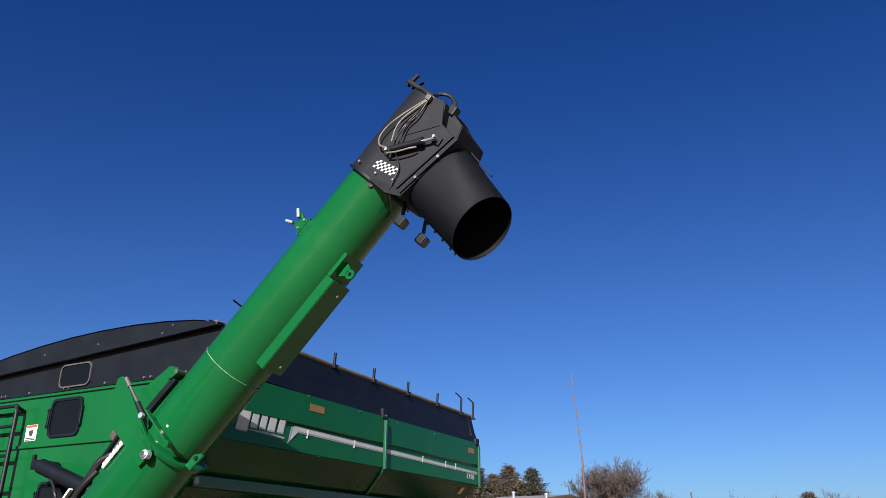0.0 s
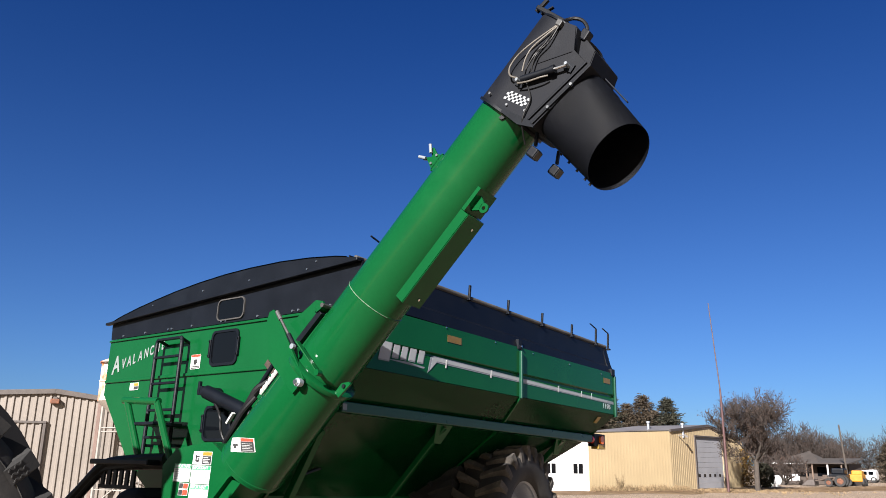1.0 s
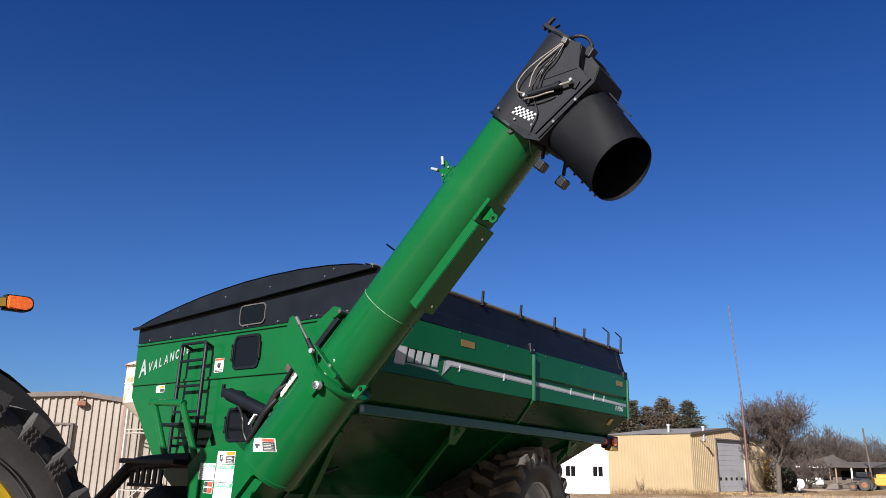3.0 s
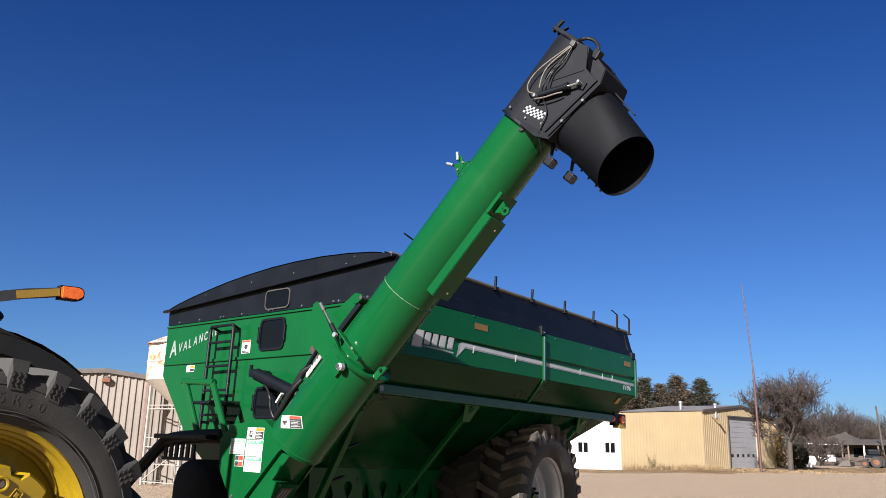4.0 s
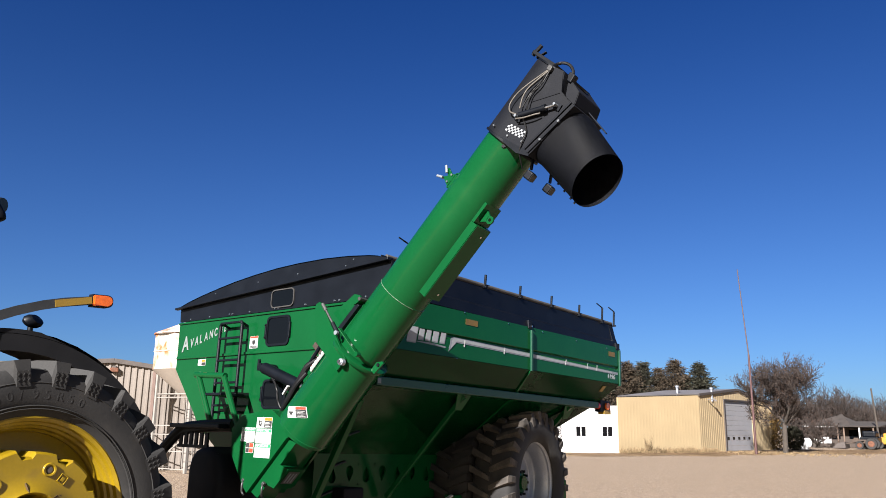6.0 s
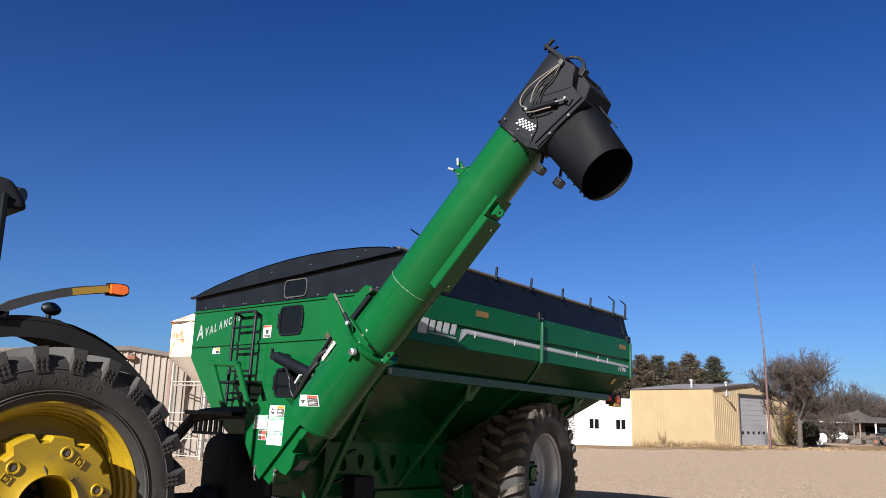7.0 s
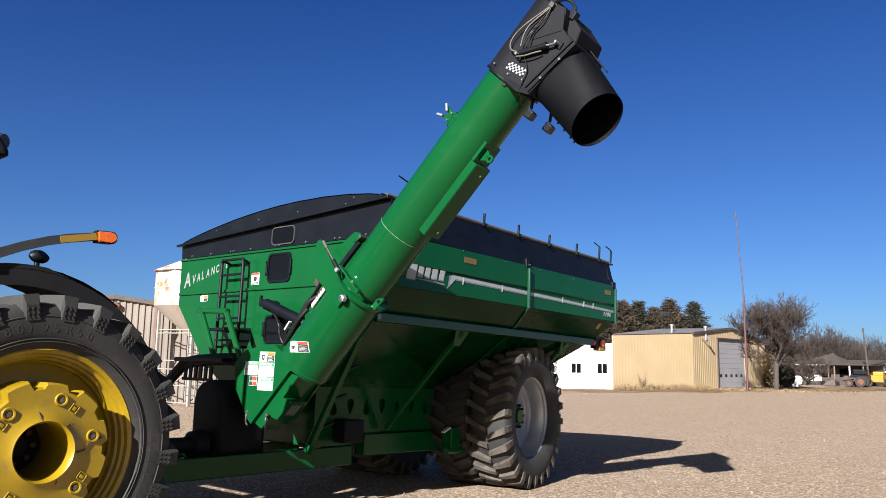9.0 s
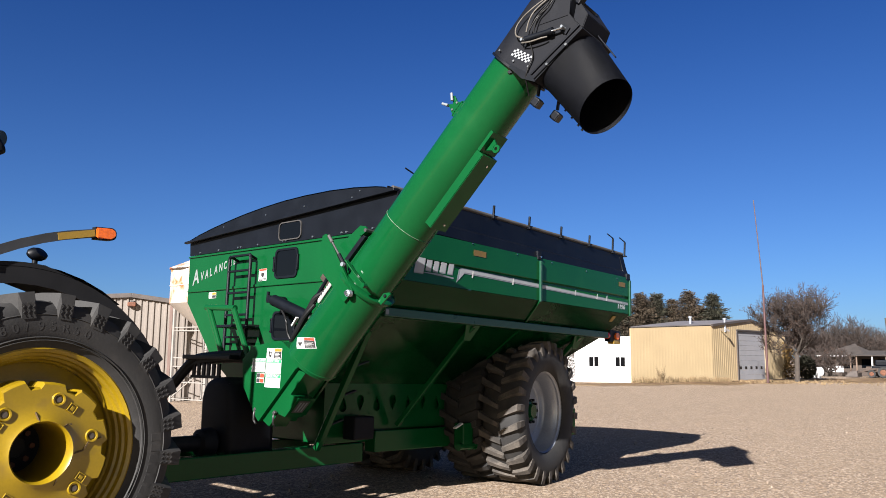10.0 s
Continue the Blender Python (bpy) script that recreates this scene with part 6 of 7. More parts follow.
def gtop(x):
    return 3.98 + (PZ - 3.98) * x / PX if x < PX else PZ + (3.6 - PZ) * (x - PX) / (GW - PX)


ribbed_wall(D0, [(0, 3.98), (D0, gtop(D0))], 0.3, 0.012, gm, TAN_METAL, "gable_wall", shop)
gm2 = frame_of(C0 + gable_dir * D0, gable_dir)
ribbed_wall(D1 - D0, [(0, gtop(D0)), (PX - D0, PZ), (D1 - D0, gtop(D1))], 0.3, 0.012, gm2, TAN_METAL, "gable_wall", shop, z0=DH)
gm3 = frame_of(C0 + gable_dir * D1, gable_dir)
ribbed_wall(GW - D1, [(0, gtop(D1)), (GW - D1, 3.6)], 0.3, 0.012, gm3, TAN_METAL, "gable_wall", shop)
for k in range(10):
    bm = B()
    z = 0.02 + 0.372 * k
    box(bm, (D0 + 0.02, -0.12, z), (D1 - 0.02, -0.06, z + 0.362), 0.012)
    sec = local_part("door_section", bm, gm, DOOR_GREY, shop, "grey overhead door panel")
    if k == 2:
        for j in range(5):
            bm = B()
            x = D0 + 0.40 + 0.93 * j
            box(bm, (x, -0.062, z + 0.07), (x + 0.36, -0.05, z + 0.28), 0.004)
            local_part("pane", bm, gm, DARK_GLASS, sec)
bm = B()
bar(bm, (D0 - 0.05, 0.02, 0), (D0 - 0.05, 0.02, DH + 0.05), 0.1, 0.1)
bar(bm, (D1 + 0.05, 0.02, 0), (D1 + 0.05, 0.02, DH + 0.05), 0.1, 0.1)
bar(bm, (D0 - 0.1, 0.02, DH + 0.05), (D1 + 0.1, 0.02, DH + 0.05), 0.1, 0.1)
local_part("door_frame", bm, gm, DARK_TRIM, shop)
bm = B()
for a, b in (((-0.1, 4.02), (PX, PZ + 0.06)), ((PX, PZ + 0.06), (GW + 0.1, 3.65))):
    bar(bm, (a[0], 0.06, a[1]), (b[0], 0.06, b[1]), 0.12, 0.16)
local_part("gable_trim", bm, gm, DARK_TRIM, shop)
bm = B()
pk = C0 + gable_dir * PX + Vector((0, 0, PZ + 0.05))
back = L0 - C0
eL = L0 + Vector((0, 0, 3.65))
eC = C0 + Vector((0, 0, 4.03))
slab(bm, [eL, eC, pk, pk + back - Vector((0, 0, 0.38))], (0, 0, 0.06))
rr = C0 + gable_dir * GW + Vector((0, 0, 3.66))
slab(bm, [pk + back - Vector((0, 0, 0.38)), pk, rr, rr + back - Vector((0, 0, 0.38))], (0, 0, 0.06))
part("roof", bm, ROOF_METAL, shop)
for p in (L0.lerp(C0, 0.55) + gable_dir * 2, C0 + gable_dir * 2.1):
    bm = B()
    rod(bm, (p.x, p.y, 3.6), (p.x, p.y, 4.5), 0.09, seg=12)
    rod(bm, (p.x, p.y, 4.5), (p.x, p.y, 4.62), 0.14, seg=12)
    part("roof_vent", bm, STEEL, shop, smooth=True)
bm = B()
bar(bm, (1.3, 0.05, 3.72), (1.45, 0.5, 3.72), 0.06, 0.06)
bar(bm, (1.45, 0.40, 3.78), (1.55, 0.62, 3.62), 0.2, 0.14)
local_part("yard_lamp", bm, gm, DARK_TRIM, shop)

# low white building at its side
white = empty("white_outbuilding")
tagged(white, "low white-painted outbuilding with dark windows", "outbuilding")
W1 = L0 + Vector((-0.02, 0.03, 0))
W0 = Vector((37.4, 23.6, 0))
wd = (W1 - W0).normalized()
WL = (W1 - W0).length
wm = frame_of(W0, wd)
bm = B()
slab(bm, [(0, 0, 0), (WL, 0, 0), (WL, 0, 3.05), (WL - 2.3, 0, 3.05), (WL - 4.2, 0, 2.2), (0, 0, 1.8)], (0, -5.0, 0))
local_part("wall", bm, wm, WHITE_WALL, white, "white painted wall")
for x in (WL - 3.40, WL - 1.65):
    for dx in (0.65, 0.99):
        bm = B()
        box(bm, (x + dx, -0.02, 1.06), (x + dx + 0.28, 0.02, 1.68), 0.006)
        local_part("pane", bm, wm, DARK_GLASS, white)
bm = B()
rnd = random.Random(3)
for _ in range(420):
    x, z = WL - 4.25 + rnd.uniform(0, 0.5), rnd.uniform(0.1, 1.9)
    s = rnd.uniform(0.02, 0.06)
    box(bm, (x, 0.01, z), (x + s, 0.03, z + s), 0, wm)
part("trellis", bm, DARK_TRIM, white)["kind"] = "stuff"

# bare brown earth along the buildings, a thin uneven layer on the yard
EARTH = mat("brown_earth", (0.2429, 0.1531, 0.07656), 0.95, vary=0.16, scale=0.6, fine=5, bump=0.01, stain=(0.3168, 0.2218, 0.1214), stain_amount=0.42, stain_scale=0.35)
rnd = random.Random(21)
bm = B()
va, vb = [], []
for k in range(61):
    x = 36.0 + k * 0.75
    yb = 25.5 - (x - 36.0) * 1.3 if x < 41 else 19.0 - (x - 41.0) * 0.29
    wide = 4.5 + 2.2 * noise.noise(Vector((k * 0.17, 0.3, 0))) + rnd.uniform(-0.25, 0.25)
    va.append(bm.verts.new((x - 0.2, yb + 0.5, 0.008)))
    vb.append(bm.verts.new((x - wide * 0.75, yb - wide, 0.005)))
for k in range(60):
    bm.faces.new((va[k], va[k + 1], vb[k + 1], vb[k]))
bmesh.ops.solidify(bm, geom=bm.faces[:], thickness=0.004)
tagged(mesh_object("dirt_verge", bm, EARTH), "brown bare earth along the workshop", "ground", kind="structure")

# tall leaning red and white mast
PB = Vector((48.2, 12.61, 0))
mast = empty("radio_mast", Matrix.Translation(PB))
tagged(mast, "thin red and white radio mast", "mast")
RED_P = mat("faded_red_paint", (0.0528, 0.022, 0.022), 0.6, vary=0.1, bump=0.001)
PALE_P = mat("faded_white_paint", (0.05, 0.026, 0.026), 0.6, vary=0.1, bump=0.001)
FOOT, JOINT, TOP = Vector((0, 0, 0)), Vector((-0.12, 0.0, 6.7)), Vector((-0.22, 0.33, 12.7))
for a, b, r, m_ in ((FOOT, JOINT, 0.088, RED_P), (JOINT, TOP, 0.042, PALE_P)):
    bm = B()
    rod(bm, a, b, r, r * 0.7, seg=10)
    part("mast_section", bm, m_, mast)
bm = B()
for k in range(14):
    p = FOOT.lerp(JOINT, (0.5 + 0.4 * k) / 6.7)
    rod(bm, p + Vector((0, -0.1, 0)), p + Vector((0, 0.1, 0)), 0.012, seg=6)
part("step_peg", bm, RED_P, mast)

# ---- trees ----
BARK = mat("grey_bark", (0.043, 0.035, 0.029), 0.9, vary=0.2, scale=3, fine=30, bump=0.01)
TWIG = mat("brown_twigs", (0.030, 0.022, 0.0185), 0.9, vary=0.2, scale=2, fine=20, bump=0.0)
DRY_LEAF = mat("dry_brown_leaves", (0.036, 0.019, 0.012), 0.9, vary=0.3, scale=1.0, fine=20, bump=0.0)
NEEDLE = mat("dark_rusty_needles", (0.04098, 0.02869, 0.01639), 0.9, vary=0.45, scale=0.5, fine=6, bump=0.0)
NEEDLE2 = mat("dark_green_needles", (0.02072, 0.02072, 0.01085), 0.9, vary=0.4, scale=0.5, fine=6, bump=0.0)


def limb(vs, fs, a, b, r0, r1, seg=5):
    d = (b - a).normalized()
    s = d.cross(Vector((0.3, 0.5, 0.81))).normalized()
    t = s.cross(d)
    n = len(vs)
    for p, r in ((a, r0), (b, r1)):
        for k in range(seg):
            c = 2 * math.pi * k / seg
            vs.append(p + r * (math.cos(c) * s + math.sin(c) * t))
    for k in range(seg):
        fs.append((n + k, n + (k + 1) % seg, n + seg + (k + 1) % seg, n + seg + k))


def mesh_from(name, vs, fs, material, parent, label=""):
    me = bpy.data.meshes.new(name)
    me.from_pydata([tuple(v) for v in vs], [], fs)
    me.materials.append(material)
    ob = new(name, me)
    ob.parent = parent
    if label:
        ob["label"] = label
    return ob


def bare_tree(where, height, spread, seed, label, leaves=0.25, depth=6, trunk=0.16, fork=0.2, thin=0.004, flat=0.5):
    rnd = random.Random(seed)
    tree = empty("bare_tree", Matrix.Translation(where))
    tagged(tree, label, "tree", group="winter trees")
    tv, tf, wv, wf, lv, lf = [], [], [], [], [], []

    def grow(p, d, length, r, level):
        steps = 3
        for _ in range(steps):
            d = (d + Vector((rnd.gauss(0, 0.12), rnd.gauss(0, 0.12), rnd.gauss(0.03, 0.07)))).normalized()
            q = p + d * (length / steps)
            r2 = max(thin, r * 0.86)
            limb(tv if level < 2 else wv, tf if level < 2 else wf, p, q, r, r2, 7 if level < 2 else 3)
            p, r = q, r2
            if level >= 1 and rnd.random() < 0.75 and level < depth:
                side = (d + Vector((rnd.gauss(0, 1), rnd.gauss(0, 1), rnd.gauss(0, 0.6))) * 0.75).normalized()
                grow(p, side, length * rnd.uniform(0.45, 0.7), r * 0.55, level + 1)
        if level >= depth:
            for _ in range(2):
                if rnd.random() < leaves:
                    c = p + Vector((rnd.gauss(0, 0.1), rnd.gauss(0, 0.1), rnd.gauss(0, 0.1)))
                    u = Vector((rnd.gauss(0, 1), rnd.gauss(0, 1), rnd.gauss(0, 1))).normalized() * 0.055
                    w = Vector((rnd.gauss(0, 1), rnd.gauss(0, 1), rnd.gauss(0, 1))).normalized() * 0.04
                    n = len(lv)
                    lv.extend((c - u, c + w, c + u, c - w))
                    lf.append((n, n + 1, n + 2, n + 3))
            return
        for _ in range(rnd.choice((2, 2, 3))):
            side = Vector((rnd.gauss(0, 1) * spread, rnd.gauss(0, 1) * spread, rnd.uniform(0.2, 0.9)))
            grow(p, (d * 0.8 + side * 0.7).normalized(), length * rnd.uniform(0.66, 0.88), r * 0.72, level + 1)

    base = Vector((0, 0, 0))
    top = Vector((rnd.gauss(0, 0.1), rnd.gauss(0, 0.1), height * fork))
    limb(tv, tf, base, top, trunk * 1.25, trunk, 10)
    for k in range(5):
        a = 2 * math.pi * k / 5 + rnd.uniform(-0.3, 0.3)
        d = Vector((math.cos(a) * spread, math.sin(a) * spread, rnd.uniform(flat, 1.0))).normalized()
        grow(top - Vector((0, 0, rnd.uniform(0, height * 0.06))), d, height * 0.25, trunk * 0.55, 1)
    mesh_from("trunk", tv, tf, BARK, tree, "grey bark trunk and limbs")
    mesh_from("twig_mass", wv, wf, TWIG, tree)["kind"] = "stuff"
    if lf:
        mesh_from("dry_foliage", lv, lf, DRY_LEAF, tree, "sparse dry brown leaves")["kind"] = "stuff"
    return tree


def pine(where, height, radius, seed, label):
    rnd = random.Random(seed)
    tree = empty("cedar_tree", Matrix.Translation(where))
    tagged(tree, label, "tree", group="evergreen trees")
    tv, tf, lv, lf = [], [], [], []
    limb(tv, tf, Vector((0, 0, 0)), Vector((0, 0, height * 0.95)), 0.22, 0.04, 8)
    tiers = int(height * 2.4)
    for tier in range(tiers):
        h = 0.12 + 0.88 * (tier + rnd.uniform(-0.3, 0.3)) / tiers
        h = min(max(h, 0.1), 0.99)
        z = h * height
        for _ in range(13):
            reach = radius * 1.36 * (1 - h) ** 0.72 * rnd.uniform(0.4, 1.2) + 0.12
            a = rnd.uniform(0, 2 * math.pi)
            tip = Vector((math.cos(a) * reach, math.sin(a) * reach, z - reach * rnd.uniform(-0.15, 0.25)))
            root = Vector((0, 0, z))
            limb(tv, tf, root, tip, 0.035, 0.008, 4)
            for _ in range(int(26 + 22 * reach)):
                f = rnd.uniform(0.15, 1.05)
                c = root.lerp(tip, f) + Vector((rnd.gauss(0, 0.18), rnd.gauss(0, 0.18), rnd.gauss(-0.03, 0.16)))
                u = (tip - root).normalized() * rnd.uniform(0.08, 0.20) + Vector((rnd.gauss(0, 0.07), rnd.gauss(0, 0.07), rnd.gauss(0.02, 0.06)))
                v = Vector((rnd.gauss(0, 1), rnd.gauss(0, 1), rnd.gauss(0, 0.6))).normalized() * 0.06
                n = len(lv)
                lv.extend((c - u, c + v, c + u, c - v))
                lf.append((n, n + 1, n + 2, n + 3))
    mesh_from("trunk", tv, tf, BARK, tree)
    mesh_from("crown", lv, lf, NEEDLE if seed % 3 else NEEDLE2, tree, "dense brownish green foliage")["kind"] = "stuff"


for k, (x, y, h, r) in enumerate(((73.0, 41.5, 9.0, 3.4), (74.5, 39.6, 9.4, 3.2), (75.8, 38.0, 9.0, 3.4), (77.2, 36.4, 9.5, 3.2), (78.4, 34.9, 9.3, 3.4), (79.3, 33.5, 8.6, 3.0), (80.2, 31.9, 9.6, 3.3), (81.2, 29.4, 9.3, 2.9), (83.0, 32.0, 8.0, 3.0), (80.0, 36.8, 8.8, 3.2))):
    pine(Vector((x, y, -0.2)), h, r, 11 + k, "dark brownish evergreen tree behind the workshop")
bare_tree(Vector((52.4, 11.95, 0)), 6.35, 0.95, 5, "bare spreading tree with a few dry leaves", 0.35, 6, 0.15, 0.34, 0.011, 0.6)
for k, (x, y, h) in enumerate(((88, 29.0, 6.6), (89, 27.0, 6.2), (90, 24.8, 6.6), (86, 23.0, 6.2), (92, 21.0, 6.6), (104, 16.5, 7.4), (105, 13.6, 7.0), (106, 10.4, 7.6), (107, 7.6, 7.0), (108, 3.0, 7.4), (108, -1.0, 7.6))):
    bare_tree(Vector((x, y, -0.3)), h, 0.75, 31 + k, "bare grey winter tree in the distance", 0.2, 5, 0.14, 0.16, 0.014)
for k, (x, y, h) in enumerate(((86.5, 18.6, 7.6), (87.0, 16.6, 7.3), (88, 19.4, 7.4), (89, 18.0, 7.8), (91, 17.0, 7.0), (93, 15.9, 6.2), (95, 14.8, 5.0), (73, 15.6, 4.3))):
    bare_tree(Vector((x, y, -0.3)), h, 0.85, 61 + k, "brown winter tree with clinging dry leaves", 0.55, 5, 0.14, 0.16, 0.018, 0.3)
pine(Vector((98, 4.6, -0.2)), 5.5, 2.0, 41, "dark evergreen beyond the farmyard")
pine(Vector((100, 10.4, -0.2)), 4.6, 1.6, 47, "dark evergreen beyond the farmyard")
pine(Vector((101, 8.6, -0.2)), 5.0, 1.6, 50, "dark evergreen beyond the farmyard")
pine(Vector((99, 1.8, -0.2)), 6.5, 2.2, 44, "dark evergreen beyond the farmyard")

# dry grass along the workshop and under the tree
GRASS = mat("dry_grass", (0.1722, 0.1205, 0.06314), 0.95, vary=0.25, scale=0.5, fine=9, bump=0.0)
rnd = random.Random(12)
gv, gf = [], []


def tuft(p, h):
    for _ in range(5):
        a = rnd.uniform(0, 6.28)
        b = p + Vector((rnd.gauss(0, 0.08), rnd.gauss(0, 0.08), 0))
        t = b + Vector((math.cos(a) * h * 0.35, math.sin(a) * h * 0.35, h * rnd.uniform(0.6, 1.1)))
        s = Vector((-math.sin(a), math.cos(a), 0)) * 0.02
        n = len(gv)
        gv.extend((b - s, b + s, t))
        gf.append((n, n + 1, n + 2))


for _ in range(500):
    f = rnd.random()
    p = L0.lerp(C0, f) + Vector((-0.2, -0.35, 0)) * rnd.uniform(0.3, 2.0)
    tuft(p, rnd.uniform(0.1, 0.5))
for _ in range(200):
    p = C0 + gable_dir * rnd.uniform(0, 1.5) + Vector((0.0, -0.3, 0)) * rnd.uniform(0.3, 2)
    tuft(p, rnd.uniform(0.1, 0.35))
for _ in range(420):
    p = Vector((51.5 + rnd.gauss(0, 2.5), 12.0 + rnd.gauss(0, 2.6), 0))
    tuft(p, rnd.uniform(0.04, 0.16))
for _ in range(16):
    tuft(L0.lerp(C0, 0.30) + Vector((-0.3, -0.4, 0)), rnd.uniform(0.6, 1.5))
ob = mesh_from("dry_grass", gv, gf, GRASS, None)
tagged(ob, "pale dry grass along the workshop wall", "grass", kind="stuff")

# ---- house, shrub and machines beyond the tree ----
SHINGLE = mat("brown_shingles", (0.034, 0.0272, 0.0238), 0.9, vary=0.2, scale=2, fine=20, bump=0.01)
BRICKY = mat("brown_wall", (0.04464, 0.03312, 0.02664), 0.85, vary=0.15, scale=1, fine=12, bump=0.003)
POST_WOOD = mat("weathered_brown_post", (0.1088, 0.0748, 0.0544), 0.8, vary=0.15, scale=3, fine=20, bump=0.002)
OLD_PAINT = mat("dark_weathered_paint", (0.0432, 0.02736, 0.01872), 0.7, vary=0.25, scale=3, fine=15, bump=0.002)
house = empty("farm_house", Matrix.Translation((78, 10.6, 0)))
tagged(house, "low brown farmhouse with a white-edged porch roof", "house")
bm = B()
box(bm, (0, 0.1, 0), (6, 7.0, 1.97), 0.02)
part("wall", bm, BRICKY, house)
bm = B()
base = [bm.verts.new(p) for p in ((-0.5, 2.4, 1.98), (6.5, 2.4, 1.98), (6.5, 7.4, 1.98), (-0.5, 7.4, 1.98))]
ridge = [bm.verts.new(p) for p in ((2.4, 3.9, 3.2), (3.6, 4.4, 3.2))]
bm.faces.new(base[::-1])
bm.faces.new((base[0], base[1], ridge[1], ridge[0]))
bm.faces.new((base[1], base[2], ridge[1]))
bm.faces.new((base[2], base[3], ridge[0], ridge[1]))
bm.faces.new((base[3], base[0], ridge[0]))
part("roof", bm, SHINGLE, house, "brown shingled hip roof")
bm = B()
slab(bm, [(-1.7, -0.2, 1.95), (6.3, -0.2, 2.45), (6.3, -0.2, 2.55), (-1.7, -0.2, 2.05)], (0, 3.9, 0))
part("porch_roof", bm, SHINGLE, house, "flat dark porch roof")
bm = B()
box(bm, (-0.60, 3.35, 1.90), (-0.50, 6.9, 2.01), 0.01)
part("gutter", bm, WHITE_WALL, house, "white gutter")
for y in (0.4, 1.6, 2.95, 3.5):
    bm = B()
    box(bm, (-1.55, y, 0), (-1.43, y + 0.12, 1.97), 0.01)
    part("porch_post", bm, POST_WOOD if y != 1.6 else WHITE_WALL, house, "" if y != 1.6 else "white porch post")
bm = B()
for z in (0.35, 0.75):
    box(bm, (-1.53, 0.5, z), (-1.46, 3.5, z + 0.06), 0.005)
part("porch_rail", bm, BRICKY, house)
for y in (0.7, 2.1, 3.7):
    bm = B()
    box(bm, (-0.04, y, 0.75), (0.02, y + 0.8, 1.65), 0.01)
    part("pane", bm, DARK_GLASS, house)
for y in (4.55, 5.4):
    bm = B()
    box(bm, (-0.06, y, 0.35), (-0.002, y + 0.7, 0.95), 0.01)
    part("wall_panel", bm, WHITE_WALL, house, "white painted wall panel")

# pale propane tank beside the tree
bm = B()
rod(bm, (66.0, 14.05, 0.55), (66.3, 14.7, 0.55), 0.40, seg=20)
for x, y in ((66.1, 14.2), (66.25, 14.6)):
    box(bm, (x - 0.3, y - 0.08, 0), (x + 0.3, y + 0.08, 0.4), 0.01)
tagged(mesh_object("propane_tank", bm, WHITE_WALL, smooth=True), "white horizontal propane tank on feet", "tank")

# dark evergreen shrub by the trunk
rnd = random.Random(77)
lv, lf = [], []
for _ in range(2600):
    v = Vector((rnd.gauss(0, 1), rnd.gauss(0, 1), rnd.gauss(0, 1))).normalized() * rnd.uniform(0.7, 1.05)
    c = Vector((v.x * 0.75, v.y * 0.75, 0.95 + v.z * 0.95))
    u = Vector((rnd.gauss(0, 1), rnd.gauss(0, 1), rnd.gauss(0, 1))).normalized() * 0.10
    w = Vector((rnd.gauss(0, 1), rnd.gauss(0, 1), rnd.gauss(0, 1))).normalized() * 0.06
    n = len(lv)
    lv.extend((c - u, c + w, c + u, c - w))
    lf.append((n, n + 1, n + 2, n + 3))
shrub = mesh_from("shrub", lv, lf, NEEDLE2, None)
shrub.location = (62.5, 14.2, 0)
tagged(shrub, "dark green shrub beside the tree", "shrub", kind="thing")

# rusty climbing plant on a post beside the door
lv, lf = [], []
for _ in range(900):
    z = rnd.uniform(0.05, 3.0)
    c = Vector((rnd.gauss(0, 0.16), rnd.gauss(0, 0.28), z))
    u = Vector((rnd.gauss(0, 1), rnd.gauss(0, 1), rnd.gauss(0, 1))).normalized() * 0.10
    w = Vector((rnd.gauss(0, 1), rnd.gauss(0, 1), rnd.gauss(0, 1))).normalized() * 0.07
    n = len(lv)
    lv.extend((c - u, c + w, c + u, c - w))
    lf.append((n, n + 1, n + 2, n + 3))
VINE = mat("yellow_brown_vine", (0.1275, 0.0765, 0.01912), 0.9, vary=0.4, scale=2, fine=10, bump=0.0)
vine = mesh_from("vine", lv, lf, VINE, None)
vine.location = (61.2, 15.25, 0)
tagged(vine, "yellow-brown climbing vine on the workshop wall", "vine")


def small_wheel(bm, x, y, z, r, w):
    lathe(bm, [(r * 0.45, -w / 2), (r * 0.9, -w / 2), (r, -w * 0.3), (r, w * 0.3), (r * 0.9, w / 2), (r * 0.45, w / 2)], axis_y(x, y, z), 24)


# yellow loader
LOADER_PAINT = mat("orange_yellow_paint", (0.34, 0.15, 0.006), 0.5, vary=0.12, scale=3, fine=20, bump=0.001)
loader = empty("loader", Matrix.Translation((77.0, 10.05, 0)))
tagged(loader, "small yellow loader parked near the house", "loader")
bm = B()
box(bm, (-0.9, -0.7, 0.4), (1.0, 0.5, 1.05), 0.08)
box(bm, (-0.2, -0.6, 1.0), (0.8, 0.3, 1.4), 0.08)
part("body", bm, LOADER_PAINT, loader)
for x in (-0.5, 0.7):
    for y in (-0.7, 0.5):
        bm = B()
        small_wheel(bm, x, y, 0.36, 0.36, 0.24)
        part("wheel", bm, RUBBER, loader)
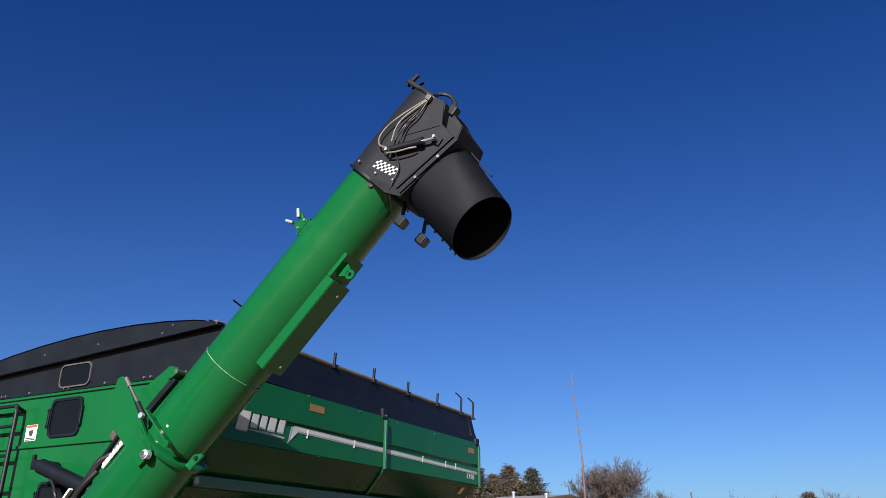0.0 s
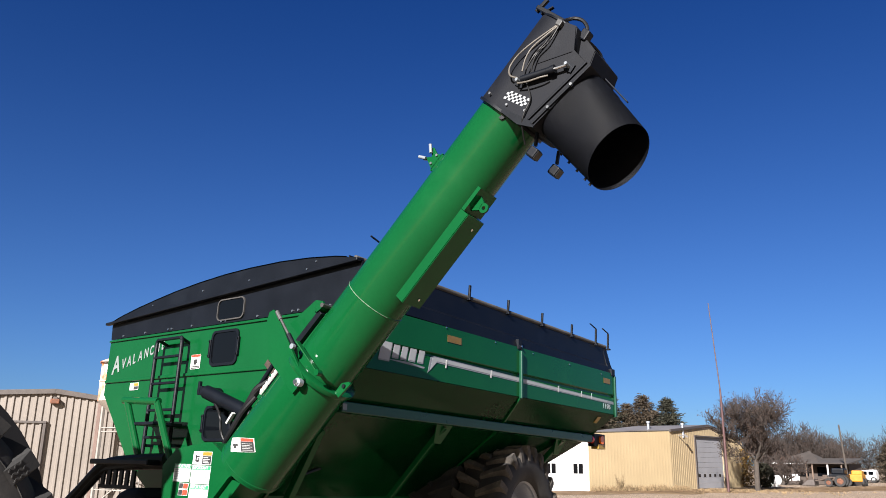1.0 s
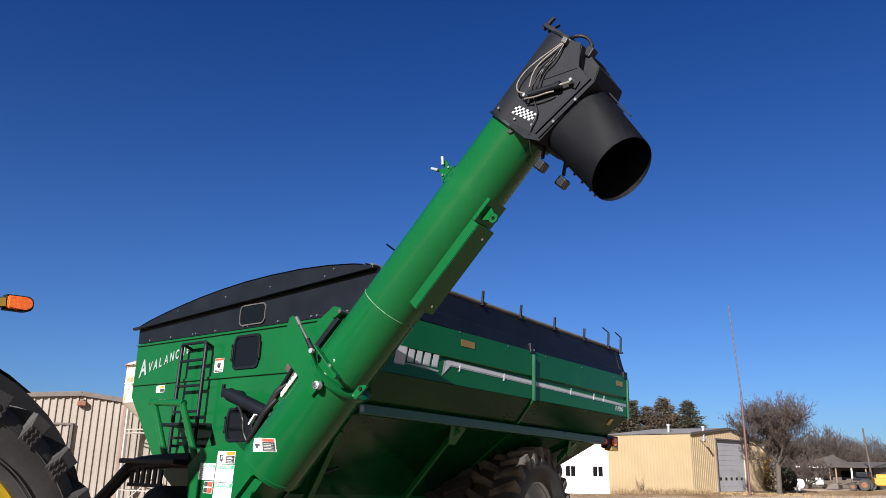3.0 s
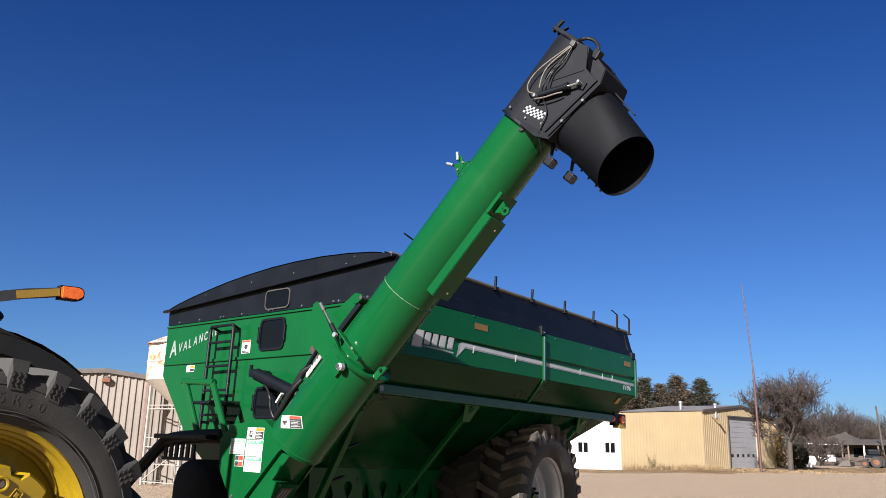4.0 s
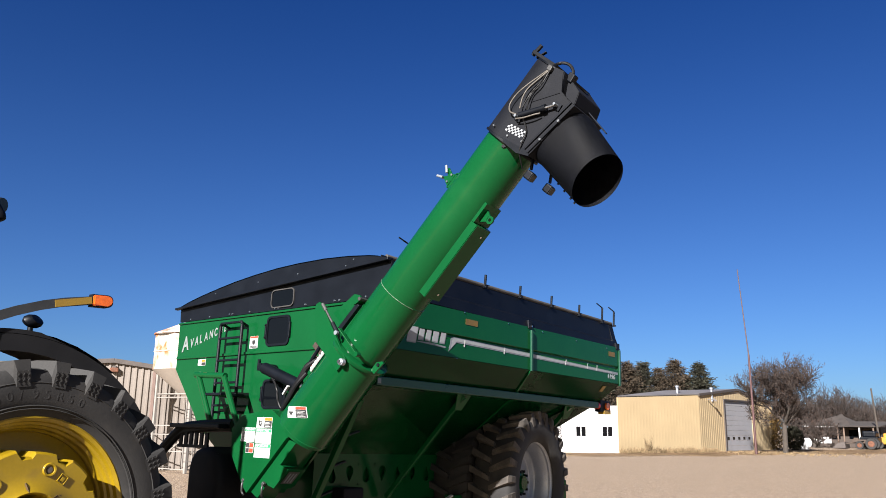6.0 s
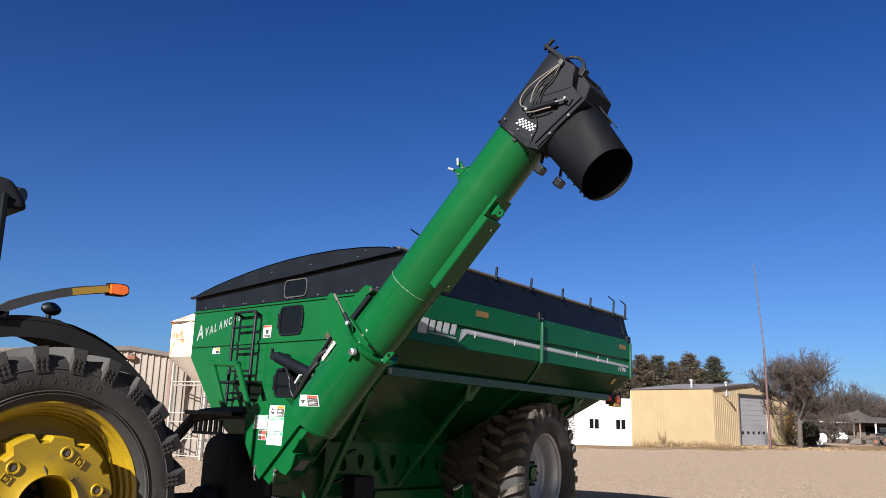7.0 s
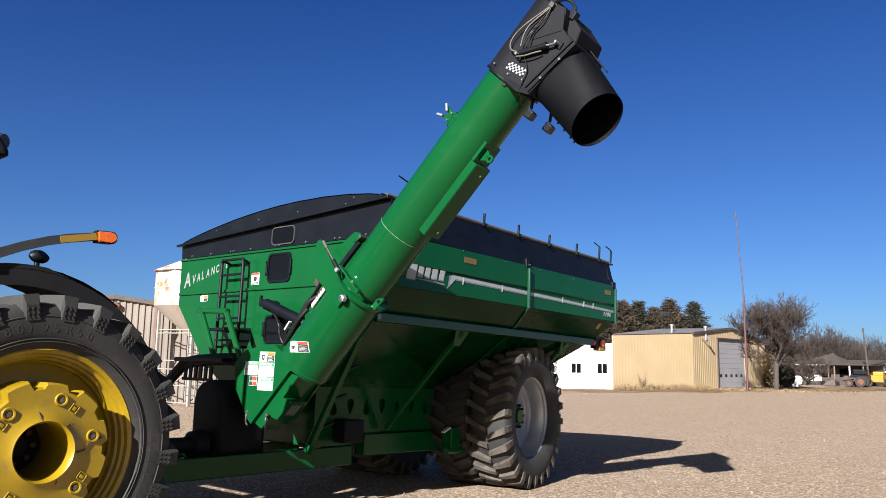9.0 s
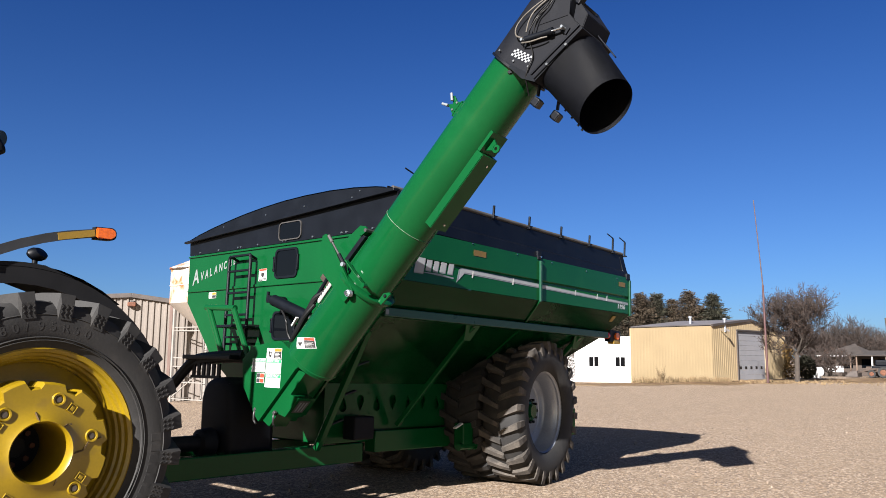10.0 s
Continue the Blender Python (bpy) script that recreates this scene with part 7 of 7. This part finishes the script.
# old tractor with a front bucket
old = empty("old_tractor", Matrix.Translation((72.0, 11.2, 0)))
tagged(old, "old rusty tractor with a dark front bucket", "tractor")
bm = B()
box(bm, (-0.25, -0.9, 0.5), (0.25, 0.75, 0.85), 0.05)
box(bm, (-0.2, 0.2, 0.8), (0.2, 0.6, 1.0), 0.05)
part("body", bm, OLD_PAINT, old)
for x in (-0.42, 0.36):
    bm = B()
    bar(bm, (x, -0.3, 0.8), (x, 1.35, 0.45), 0.08, 0.1, 0.01)
    part("loader_arm", bm, OLD_PAINT, old)
bm = B()
slab(bm, [(-0.8, 1.15, 0.06), (-0.8, 2.3, 0.05), (-0.8, 2.25, 0.12), (-0.8, 1.75, 0.55), (-0.8, 1.2, 0.62)], (1.6, 0, 0))
bmesh.ops.bevel(bm, geom=bm.edges[:], offset=0.03, segments=1, affect="EDGES")
part("bucket", bm, DARK_TRIM, old, "dark steel bucket")
for y, r in ((-0.9, 0.5), (0.05, 0.36)):
    for x in (-0.6, 0.6):
        bm = B()
        turn = Matrix.Translation((x, y, r)) @ Matrix.Rotation(radians(90), 4, "Y")
        lathe(bm, [(r * 0.55, -0.12), (r * 0.92, -0.13), (r, 0), (r * 0.92, 0.13), (r * 0.55, 0.12)], turn, 24)
        wheel_ob = part("wheel", bm, RUBBER, old)
        bm = B()
        lathe(bm, [(0.002, -0.07), (r * 0.3, -0.08), (r * 0.57, -0.05), (r * 0.57, 0.05), (r * 0.3, 0.08), (0.002, 0.07)], turn, 20)
        part("rim", bm, RUST, wheel_ob)
# dark pickup
truck = empty("pickup_truck", Matrix.Translation((74.6, 10.95, 0)))
tagged(truck, "dark pickup truck parked by the house", "truck")
bm = B()
box(bm, (-0.9, -0.72, 0.5), (0.9, 0.78, 1.05), 0.08)
box(bm, (-0.8, -0.55, 1.0), (0.8, 0.55, 1.6), 0.15)
part("body", bm, BLACK, truck)
for y in (-0.5, 0.55):
    for x in (-0.85, 0.85):
        bm = B()
        lathe(bm, [(0.18, -0.1), (0.33, -0.11), (0.36, 0), (0.33, 0.11), (0.18, 0.1)], Matrix.Translation((x, y, 0.36)) @ Matrix.Rotation(radians(90), 4, "Y"), 20)
        part("wheel", bm, RUBBER, truck)
# utility pole
bm = B()
rod(bm, (75.5, 10.4, 0), (75.5, 10.7, 5.5), 0.10, 0.07, seg=10)
tagged(mesh_object("utility_pole", bm, BARK), "weathered grey utility pole", "pole")

# white van far off on the road
van = empty("van", Matrix.Translation((97, 12.2, 0)))
tagged(van, "white van parked far across the yard", "van")
bm = B()
slab(bm, [(-0.9, -0.85, 0.3), (-0.9, 0.85, 0.3), (-0.9, 0.85, 0.8), (-0.9, 0.6, 1.35), (-0.9, -0.7, 1.45), (-0.9, -0.85, 1.2)], (1.8, 0, 0))
bmesh.ops.bevel(bm, geom=bm.edges[:], offset=0.06, segments=2, affect="EDGES")
part("body", bm, WHITE_WALL, van)
for y in (-0.6, 0.05):
    bm = B()
    box(bm, (-0.93, y, 0.85), (-0.89, y + 0.5, 1.25), 0.02)
    part("pane", bm, DARK_GLASS, van)
for y in (-0.55, 0.55):
    for x in (-0.8, 0.8):
        bm = B()
        lathe(bm, [(0.16, -0.1), (0.31, -0.11), (0.34, 0), (0.31, 0.11), (0.16, 0.1)], Matrix.Translation((x, y, 0.34)) @ Matrix.Rotation(radians(90), 4, "Y"), 20)
        part("wheel", bm, RUBBER, van)
